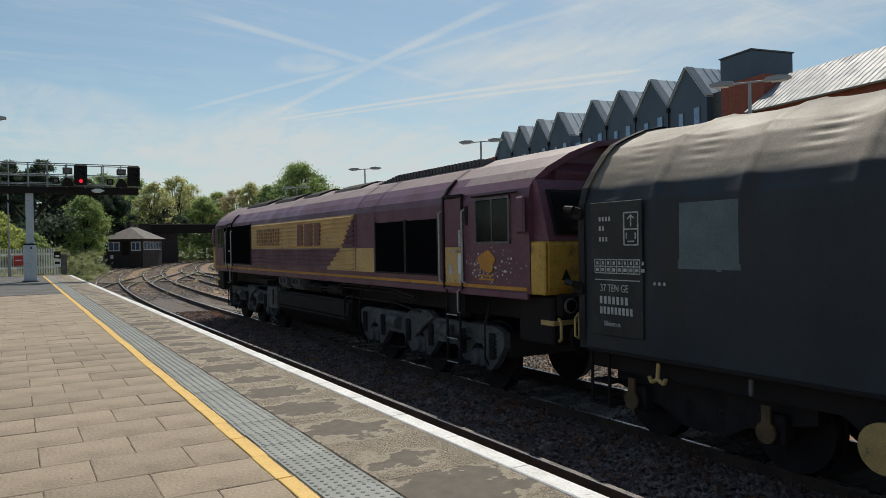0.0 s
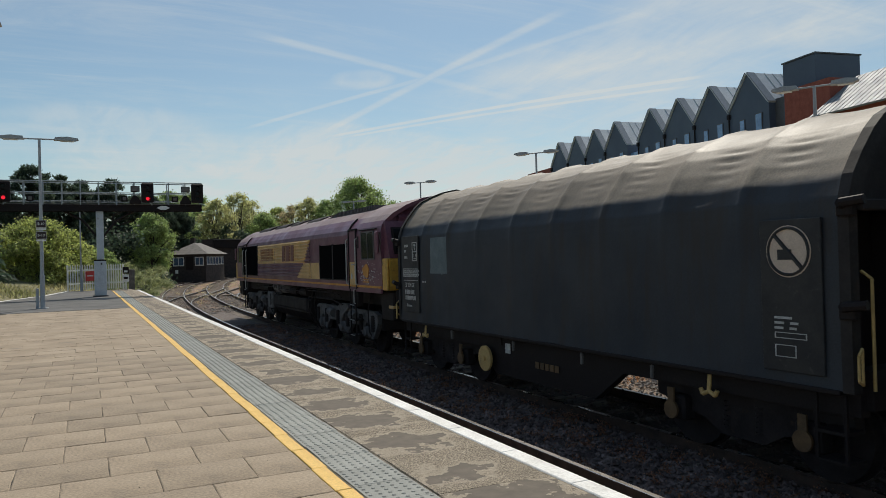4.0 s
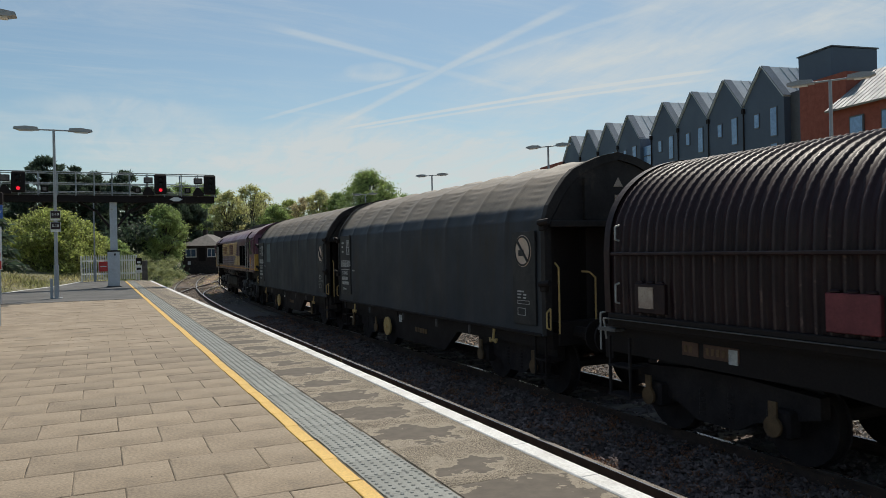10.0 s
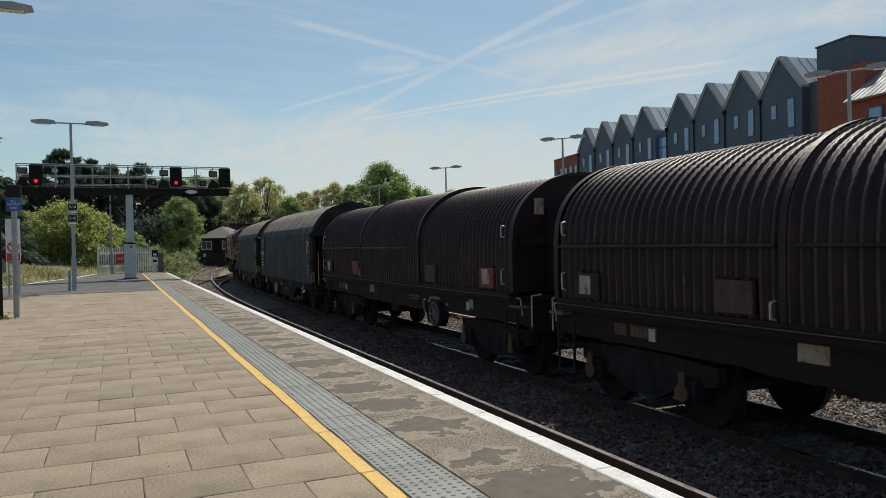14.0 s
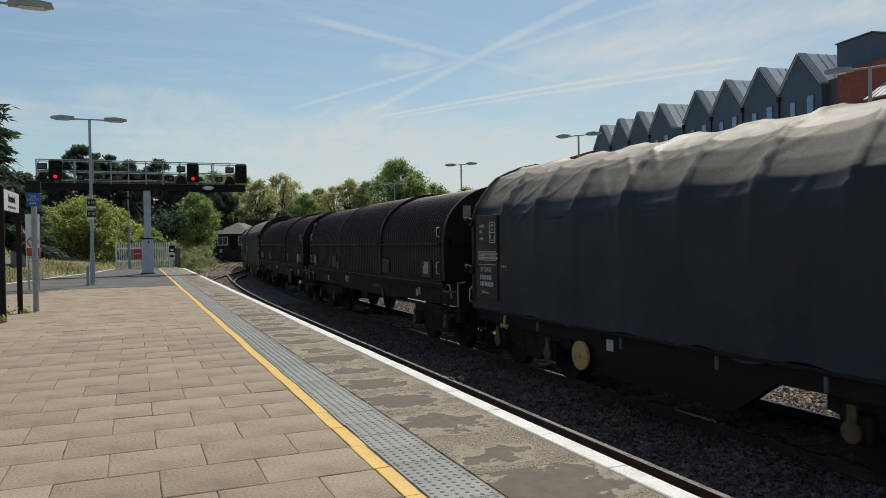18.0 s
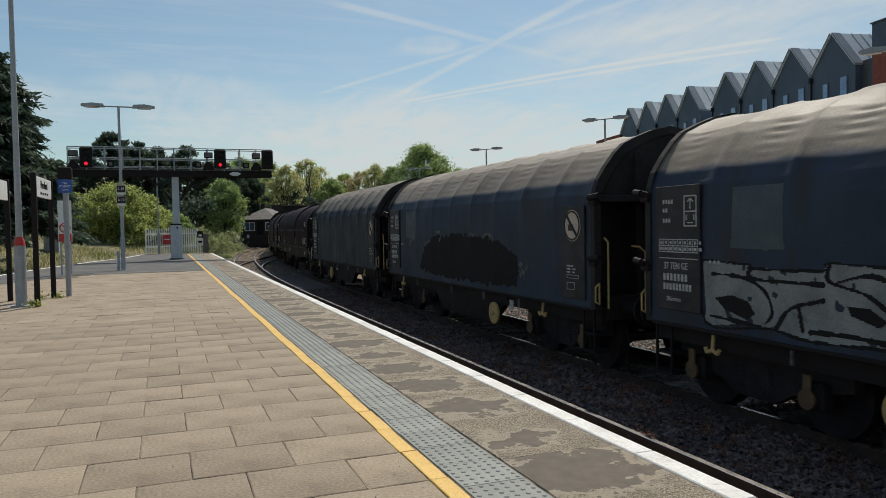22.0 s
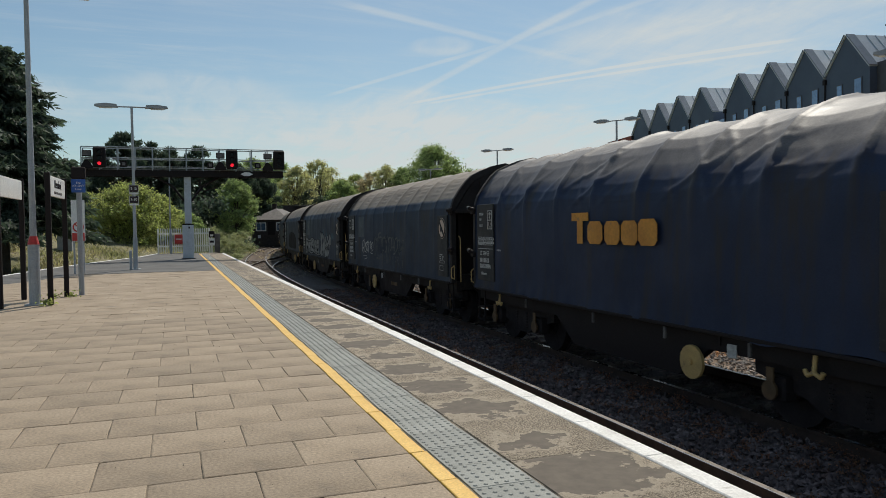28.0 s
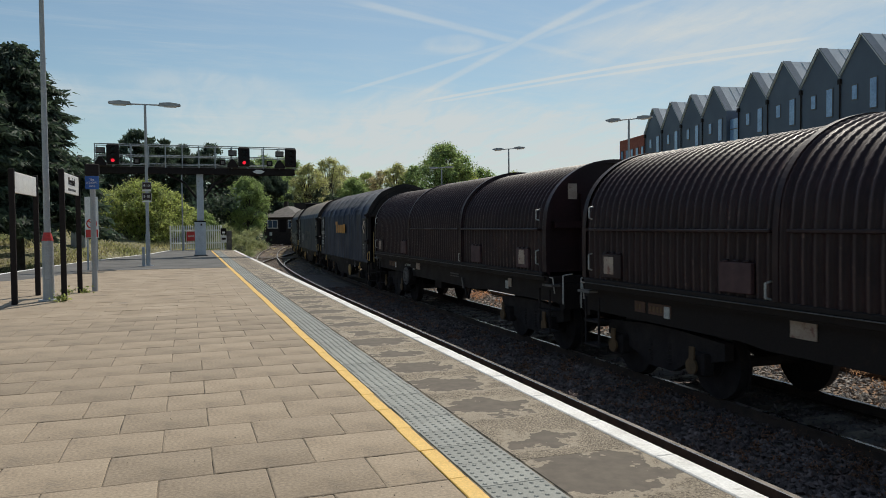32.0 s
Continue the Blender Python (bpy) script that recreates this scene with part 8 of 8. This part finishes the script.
BENDS += [[(3.92, 1.8), (3.95, 1.18)], [(4.1, 1.71), (4.35, 1.58), (4.56, 1.39)], [(4.59, 1.78), (4.63, 1.58), (5.01, 1.61)], [(5.13, 1.76), (5.16, 1.18)], [(4.63, 1.71), (4.56, 1.48), (4.45, 1.28)],
          [(4.0, 1.24), (4.5, 1.2), (5.05, 1.18)], [(1.2, 1.22), (1.6, 1.2), (2.0, 1.18)], [(2.65, 1.2), (3.1, 1.22), (3.7, 1.18)]]
ARMS = ([(5.31, 1.12), (5.67, 1.35), (5.92, 1.67), (5.81, 1.85), (5.69, 2.16), (5.82, 2.18), (5.99, 1.92), (6.08, 2.16), (6.34, 2.12), (6.37, 1.99), (6.22, 1.75), (6.18, 1.5), (6.32, 1.13), (6.03, 1.1), (5.79, 1.17), (5.54, 1.12)],
        [(6.17, 1.26), (6.29, 1.66), (6.55, 1.76), (6.52, 2.02), (6.69, 2.06), (6.87, 1.89), (7.02, 1.78), (7.17, 1.95), (7.31, 2.01), (7.29, 1.84), (7.16, 1.67), (7.4, 1.6), (7.01, 1.44), (6.8, 1.31), (6.75, 1.11), (6.54, 1.12), (6.43, 1.34)])
ARMS += ([(7.16, 1.65), (7.4, 1.79), (7.59, 2.01), (7.78, 2.02), (7.72, 1.86), (7.45, 1.69), (7.94, 1.87), (8.23, 2.12), (8.42, 2.03), (8.51, 1.91), (8.46, 1.66), (8.22, 1.63), (8.1, 1.47), (7.91, 1.46), (7.97, 1.66), (7.49, 1.5), (7.25, 1.4)],
         [(6.9, 1.09), (7.01, 1.39), (7.3, 1.52), (7.49, 1.47), (7.58, 1.4), (7.84, 1.46), (7.97, 1.38), (7.93, 1.25), (7.71, 1.12), (7.48, 1.12), (7.3, 1.1)])

for ca_, cz_, ra, rz in ((5.66, 1.98, 0.16, 0.2), (6.45, 2.13, 0.36, 0.16), (7.45, 2.05, 0.22, 0.16), (8.66, 1.98, 0.36, 0.24)):
    painted("teal_cloud", TEAL, gw, 5, lambda A, Z: np.hypot((A - ca_) / ra, (Z - cz_) / rz) + 0.8 * grain_field(A, Z, 7, 21) < 0.85, ca_ - ra * 1.5, ca_ + ra * 1.5, cz_ - rz * 1.5, cz_ + rz * 1.5, 0.012, 0.003, "teal spray cloud")
painted("graffiti_fill", SPRAY, gw, 5, lambda A, Z: in_poly(A + 0.03 * grain_field(A, Z, 5, 1), Z + 0.03 * grain_field(A, Z, 5, 2), LOW_FILL) & (grain_field(A, Z, 6, 3) > -0.62), 1.0, 5.4, 1.05, 1.98, 0.012, 0.005, "grey spray-painted bulging letters")
painted("graffiti_line", SPRAYDARK, gw, 5, lambda A, Z: strokes_hit(A, Z, BENDS, 0.042, 4, 1.0) | strokes_hit(A, Z, [LOW_FILL + LOW_FILL[:1]], 0.026, 5, 1.0), 1.0, 5.4, 1.05, 1.98, 0.012, 0.007, "black outlines of the letters")
for heart in HEARTS:
    painted("graffiti_heart", SPRAYDARK, gw, 5, lambda A, Z: in_poly(A, Z, heart), heart[0][0] - 0.3, heart[0][0] + 0.9, 1.05, 1.7, 0.012, 0.0075)
for arm in ARMS:
    painted("graffiti_arm", SPRAY, gw, 5, lambda A, Z: in_poly(A + 0.03 * grain_field(A, Z, 5, 1), Z, arm) & (grain_field(A, Z, 6, 6) > -0.66), arm[0][0] - 0.4, arm[0][0] + 1.9, 1.05, 2.3, 0.012, 0.005, "grey spray-painted slanted arm")
    painted("graffiti_line", SPRAYDARK, gw, 5, lambda A, Z: strokes_hit(A, Z, [arm + arm[:1]], 0.032, 7, 1.2), arm[0][0] - 0.4, arm[0][0] + 1.9, 1.05, 2.3, 0.012, 0.007)

# a painted-out field on the fourth, with remains of the piece round its edge
gw = wagon_by_seed(4)
FIELD = [(2.67, 1.32), (2.85, 1.62), (3.05, 1.83), (3.72, 2.06), (3.9, 2.17), (4.4, 2.09), (5.29, 2.14), (6.06, 2.12), (6.65, 2.09), (7.06, 2.06), (7.55, 1.99), (7.94, 1.85), (8.15, 1.7), (8.22, 1.43), (8.17, 1.27), (8.09, 1.2), (7.05, 1.16), (5.54, 1.15), (3.82, 1.16), (2.81, 1.25)]
painted("painted_field", SPRAYDARK, gw, 4, lambda A, Z: in_poly(A + 0.10 * grain_field(A, Z, 7, 11), Z + 0.09 * grain_field(A, Z, 7, 12), FIELD), 2.4, 8.5, 1.08, 2.4, 0.014, 0.005, "dark brown painted-out field")
WISPS = [[(3.78, 2.08), (3.85, 2.19), (4.16, 2.18), (4.13, 2.01)], [(5.98, 2.15), (6.17, 2.13)], [(6.65, 2.10), (6.83, 2.17), (7.06, 2.12), (7.14, 2.06)], [(1.8, 1.72), (1.96, 1.97), (2.27, 2.01)], [(2.1, 1.75), (2.4, 1.86)], [(2.83, 1.85), (3.48, 1.99)],
         [(8.22, 1.57), (8.34, 1.62), (8.34, 1.4)], [(8.37, 1.6), (8.48, 1.34)], [(8.6, 1.6), (8.46, 1.45)], [(8.3, 1.5), (8.55, 1.52)]]
painted("graffiti_line", SCRAWL, gw, 4, lambda A, Z: strokes_hit(A, Z, WISPS, 0.055, 13, 1.5) & (grain_field(A, Z, 9, 14) > -0.1), 1.6, 8.8, 1.2, 2.3, 0.012, 0.007, "pale remains of spray paint")

# faint scrawl on the sixth: a small tag, then a run of looping letters
gw = wagon_by_seed(6)
TAG = [[(2.12, 1.55), (2.19, 1.87), (2.44, 1.91), (2.38, 1.69), (2.21, 1.65)], [(2.44, 1.97), (2.37, 1.5)], [(2.5, 1.69), (2.62, 1.82), (2.5, 1.57), (2.68, 1.52)], [(2.68, 1.82), (2.86, 1.86), (2.91, 1.65), (2.74, 1.58), (2.68, 1.76)],
       [(2.89, 1.89), (2.93, 1.53), (3.05, 1.92)], [(2.31, 1.4), (2.73, 1.4)], [(2.49, 1.29), (2.79, 1.33)], [(3.14, 1.78), (3.27, 1.9), (3.22, 1.64), (3.41, 1.85), (3.37, 1.61), (3.56, 1.88), (3.62, 1.66), (3.24, 1.52), (3.58, 1.5)]]
LOOPS = [[(3.76, 1.69), (3.82, 1.97), (4.01, 1.95), (3.98, 1.65), (3.91, 1.48)], [(4.1, 1.65), (4.15, 1.98), (4.42, 2.04), (4.64, 2.02), (4.59, 1.78)], [(4.24, 1.93), (4.29, 2.14), (4.64, 2.2)], [(4.76, 1.79), (4.8, 2.0), (5.04, 2.03), (5.16, 1.86), (5.12, 1.61), (4.84, 1.64)],
         [(5.23, 1.52), (5.2, 1.96), (5.38, 2.06), (5.49, 1.82), (5.38, 1.58)], [(5.53, 1.78), (5.49, 2.01), (5.74, 2.02), (5.8, 1.79), (5.6, 1.64)], [(5.83, 1.63), (5.8, 2.02), (6.03, 1.98), (6.03, 1.78), (5.9, 1.75)], [(6.06, 1.67), (6.16, 1.98), (6.34, 2.03), (6.4, 1.77), (6.22, 1.63)]]
ENDS_ = [[(6.43, 1.95), (6.63, 1.95), (6.54, 1.57), (6.66, 1.62)], [(6.71, 1.67), (6.77, 1.81), (6.82, 1.71), (6.9, 1.84), (6.95, 1.68), (6.98, 1.83), (7.08, 1.69), (7.06, 1.61)], [(6.85, 1.9), (6.9, 1.98), (7.06, 1.97), (7.06, 1.89)], [(4.05, 1.38), (4.41, 1.38)],
         [(4.75, 1.33), (4.8, 1.64)], [(5.23, 1.47), (5.24, 1.27)], [(5.58, 1.54), (5.61, 1.38)], [(6.49, 1.33), (6.43, 1.26)], [(5.97, 1.55), (6.19, 1.59)]]
painted("dark_stain", STAIN, gw, 6, lambda A, Z: np.hypot((A - 5.2) / 1.7, (Z - 1.78) / 0.3) + 0.5 * grain_field(A, Z, 4, 15) < 0.95, 1.2, 9.5, 1.1, 2.4, 0.02, 0.002, "dull brown stain on the cloth")
painted("graffiti_tag", LETTER, gw, 6, lambda A, Z: strokes_hit(A, Z, TAG[:5], 0.045, 16) | strokes_hit(A, Z, TAG[5:], 0.022, 16), 2.0, 3.7, 1.2, 2.05, 0.010, 0.005, "small white sprayed tag")
painted("scrawl", SCRAWL, gw, 6, lambda A, Z: (strokes_hit(A, Z, LOOPS, 0.05, 17, 1.0) | strokes_hit(A, Z, ENDS_, 0.035, 17, 1.0)) & (grain_field(A, Z, 10, 18) > -0.28), 3.6, 7.3, 1.2, 2.3, 0.012, 0.005, "faint sprayed loops")
drip = random.Random(5)
DRIPS = [[(a, 1.5), (a + 0.02, drip.uniform(1.12, 1.35))] for a in [3.8 + 0.17 * q for q in range(19)]]
painted("paint_runs", SCRAWL, gw, 6, lambda A, Z: strokes_hit(A, Z, DRIPS, 0.02, 19, 0.8) & (grain_field(A, Z, 10, 20) > -0.1), 3.6, 7.3, 1.08, 1.55, 0.010, 0.005)

# orange mark on the navy hood, as plain blocks
gw = wagon_by_seed(7)
H9 = 10.7 / 2
for y1_, y0_, zt in ((4.21, 4.72, 2.54), (4.70, 5.12, 2.40), (5.18, 5.58, 2.40), (5.62, 6.02, 2.40), (6.04, 6.47, 2.42)):
    bm = bmesh.new()
    a, b_ = H9 - y1_, H9 - y0_
    c_ = 0.07
    if zt > 2.5:
        flat_poly(bm, [(a, 2.54), (b_, 2.54), (b_, 2.41), (a, 2.41)], -1.438)
        flat_poly(bm, [(a - 0.17, 2.41), (b_ + 0.17, 2.41), (b_ + 0.17, 2.05), (a - 0.17, 2.05)], -1.438)
    else:
        flat_poly(bm, [(a - c_, 2.05), (a, 2.05 + c_), (a, zt - c_), (a - c_, zt), (b_ + c_, zt), (b_, zt - c_), (b_, 2.05 + c_), (b_ + c_, 2.05)], -1.438)
    part("orange_block", bm, ORANGE, gw, "orange block of the owner's mark")
for k in (1, 2, 5, 6):
    for q in range(5):
        part("owner_mark", B(-1.302, -1.294, 0.10 - q * 0.13 - 0.10, 0.10 - q * 0.13, 0.60, 0.70), OCHRE, wagon_by_seed(k), "faded ochre block")


# ---- loose ballast and weeds ----
def stones(name, places, size, material, label):
    rng = np.random.default_rng(9)
    n = len(places)
    base = np.array([(1, 0, 0), (-1, 0, 0), (0, 1, 0), (0, -1, 0), (0, 0, 1), (0, 0, -1)], float)
    faces = np.array([(0, 2, 4), (2, 1, 4), (1, 3, 4), (3, 0, 4), (2, 0, 5), (1, 2, 5), (3, 1, 5), (0, 3, 5)])
    v = base[None] * rng.uniform(0.55, 1.25, (n, 6, 1)) * (size * rng.uniform(0.5, 1.3, n))[:, None, None] * np.array([1, 1, 0.7])
    v += rng.normal(0, size * 0.18, (n, 6, 3))
    a = rng.uniform(0, 6.28, n)
    c, s = np.cos(a)[:, None], np.sin(a)[:, None]
    x, y = v[..., 0] * c - v[..., 1] * s, v[..., 0] * s + v[..., 1] * c
    v = np.stack([x, y, v[..., 2]], -1) + places[:, None, :]
    me = bpy.data.meshes.new(name)
    me.from_pydata(v.reshape(-1, 3).tolist(), [], (faces[None] + 6 * np.arange(n)[:, None, None]).reshape(-1, 3).tolist())
    me.materials.append(material)
    ob = new(name, me)
    tagged(ob, label, "ballast", kind="stuff")
    return ob


def strew(n, x0, x1, y0, y1, z, seed, power=1.0):
    rng = np.random.default_rng(seed)
    yy = y0 + (y1 - y0) * rng.random(n) ** power
    return np.stack([rng.uniform(x0, x1, n), yy, np.full(n, z) + rng.uniform(-0.02, 0.025, n)], -1)


for sm_ in (STONE, DIRTSHADESTONE, GRIT):
    NL, NK = sm_.node_tree, sm_.node_tree.nodes
    gi = NK.new("ShaderNodeNewGeometry")
    mr = NK.new("ShaderNodeMapRange")
    NL.links.new(gi.outputs["Random Per Island"], mr.inputs[0])
    mr.inputs[3].default_value, mr.inputs[4].default_value = 0.45, 1.45
    sc_ = NK.new("ShaderNodeVectorMath")
    sc_.operation = "SCALE"
    bs = NK["Principled BSDF"]
    src = bs.inputs["Base Color"].links[0].from_socket
    NL.links.new(src, sc_.inputs[0]), NL.links.new(mr.outputs[0], sc_.inputs["Scale"]), NL.links.new(sc_.outputs[0], bs.inputs["Base Color"])
stones("loose_ballast", np.concatenate([strew(15000, 4.98, 6.72, 3.5, 30, -1.005, 1, 1.7), strew(5000, 3.5, 4.9, 10, 46, -1.005, 2), strew(3500, 6.9, 8.2, 5, 30, -1.03, 3, 1.4)]),
       0.038, DIRTSHADESTONE, "loose dirty ballast stones between the rails, darkened for shade")
stones("loose_ballast", np.concatenate([strew(9000, 8.35, 10.2, 6, 34, -1.0, 4, 1.4), strew(6000, 10.3, 17.5, 8, 40, -1.0, 5), strew(8000, 4.6, 14.0, 38, 62, -1.0, 6)]),
       0.038, STONE, "loose pale ballast stones beyond the train")
stones("joint_grit", np.array(grit_at), 0.0042, GRIT, "pale grit scattered over the paving joints")
RUSTWEED = leaf_mat("rusty_weed", (0.34, 0.17, 0.09), (0.26, 0.15, 0.08))
DRY = leaf_mat("dry_weed", (0.17, 0.075, 0.04), (0.12, 0.06, 0.03))
rng_w = np.random.default_rng(77)


def weeds(name, spots, per, height, spread, leaf, material, label):
    t = thing(name, label, "weeds", kind="stuff")
    c = np.array(spots)
    cen = np.repeat(c, 3, 0) + rng_w.normal(0, spread * 0.4, (len(c) * 3, 3)) * np.array([1, 1, 0.2]) + np.array([0, 0, height * 0.4])
    ob = leaves("blades", cen, [spread * 0.5, spread], per * len(c), leaf, material, t, rng_w, height / spread * 0.8)
    tagged(ob, kind="stuff")


six = [(x, y, -1.02) for x, y in zip(rng_w.uniform(4.98, 6.7, 240), 3.5 + 26 * rng_w.random(240) ** 1.5)]
weeds("dry_weeds", six, 90, 0.13, 0.17, 0.014, DRY, "low reddish-brown weeds between the tracks")
weeds("dry_weeds", [(x, y, -1.02) for x, y in zip(rng_w.uniform(9.2, 13.5, 90), rng_w.uniform(8, 42, 90))], 170, 0.26, 0.3, 0.022, RUSTWEED, "orange-brown weeds beyond the train")
weeds("dry_weeds", [(x, y, -1.0) for x, y in zip(rng_w.uniform(6.0, 24, 90), rng_w.uniform(40, 95, 90))], 70, 0.22, 0.6, 0.04, LEAF["brown"], "straw-coloured weeds among the far tracks")
weeds("green_weed", [(-2.40, 16.9, 0.0), (-2.34, 18.95, 0.0)], 160, 0.16, 0.2, 0.03, LEAF["bright"], "green weeds at the foot of the posts")
weeds("green_weed", [(3.1, 10.5, -0.14)], 40, 0.08, 0.08, 0.014, LEAF["spring"], "small weed growing by the platform edge")

# crossovers between the far tracks, and timber crossing boards
def ease(f):
    f = min(max(f, 0.0), 1.0)
    return f * f * (3 - 2 * f)


for a_, b_, s0_, s1_ in ((-3.36, 0.0, 44, 74), (0.0, 3.5, 50, 80), (6.9, 3.5, 46, 78)):
    xt = thing("track", "rusty crossover rails between two tracks", "track", "tracks", "structure")
    for sx in (-0.7525, 0.7525):
        rail("rail", sx, s0_, s1_, xt, lambda s, o, a_=a_, b_=b_, s0_=s0_, s1_=s1_: line(s, a_ + (b_ - a_) * ease((s - s0_) / (s1_ - s0_)) + o))

# the line that comes in from the left behind the platform's end


def left_line(s, off=0.0):
    """A siding that curves in from the left to join the others: s runs from 0 to 1."""
    p0, p1, p2 = Vector((-34.0, 40.0)), Vector((-3.0, 66.0)), Vector((19.5, 118.0))
    f = s / 100.0
    p = p0 * (1 - f) ** 2 + p1 * 2 * f * (1 - f) + p2 * f * f
    d = ((p1 - p0) * (1 - f) + (p2 - p1) * f).normalized()
    return p.x + off * d.y, p.y - off * d.x, 0.0


lt_ = thing("track", "rusty siding rails joining from beyond the platform end", "track", "tracks", "structure")
rail("rail", -0.7525, 0, 100, lt_, left_line)
rail("rail", 0.7525, 0, 100, lt_, left_line)
bm = bmesh.new()
prev = None
for k in range(60):
    row = [bm.verts.new((*left_line(k * 100 / 59, o)[:2], z)) for o, z in ((-2.2, -1.12), (-1.5, -1.02), (1.5, -1.02), (2.2, -1.12))]
    if prev:
        for i in range(3):
            bm.faces.new((prev[i], prev[i + 1], row[i + 1], row[i]))
    prev = row
tagged(part("siding_ballast", bm, BALLAST), "ballast under the siding", "ballast", kind="structure")
# timber crossing boards over the tracks past the platform
bdk = thing("crossing_boards", "pale timber boards laid across the tracks", "crossing")
for k in range(9):
    x, y, h = line(57.0, -4.4 + k * 1.25)
    part("board", B(-0.55, 0.55, -0.35, 0.35, -0.06, 0.0, 0.01, pose(x, y, RZ - 0.02, 0, 0, -math.degrees(h))), SLEEPER, bdk)


# ---- motion ----
# metres that the train has gone, second by second
GONE = [0.0, 1.66, 3.46, 5.49, 7.68, 9.94, 12.38, 15.11, 18.09, 21.24, 24.55, 28.02, 31.72, 35.65, 39.69, 43.73, 47.95, 52.51, 57.23, 61.94, 66.67, 71.51, 76.43, 81.4, 86.47, 91.65, 96.88, 102.07, 107.29, 112.58, 117.94, 123.37, 128.83]


def gone(t):
    """Smooth reading of the table between its seconds."""
    i = min(int(t), len(GONE) - 2)
    f = t - i
    p0 = GONE[i - 1] if i else 2 * GONE[0] - GONE[1]
    p1, p2 = GONE[i], GONE[i + 1]
    p3 = GONE[i + 2] if i + 2 < len(GONE) else 2 * p2 - p1
    return p1 + 0.5 * f * (p2 - p0 + f * (2 * p0 - 5 * p1 + 4 * p2 - p3 + f * (3 * (p1 - p2) + p3 - p0)))


def train_pose(s, half):
    ax, ay, _ = line(s + half)
    bx, by, _ = line(s - half)
    return pose((ax + bx) / 2, (ay + by) / 2, RZ, 0, 0, math.degrees(math.atan2(-(ax - bx), ay - by)))


def motions():
    for ob, mid, half in TRAIN:
        walk(ob, [(k * 0.5, train_pose(mid + gone(k * 0.5), half)) for k in range(65)])
    for ob, r in WHEELS:
        at = Matrix.Translation(ob.location)
        walk(ob, [(k * 0.1, at @ Matrix.Rotation(-gone(k * 0.1) / r, 4, "X")) for k in range(321)])


motions()
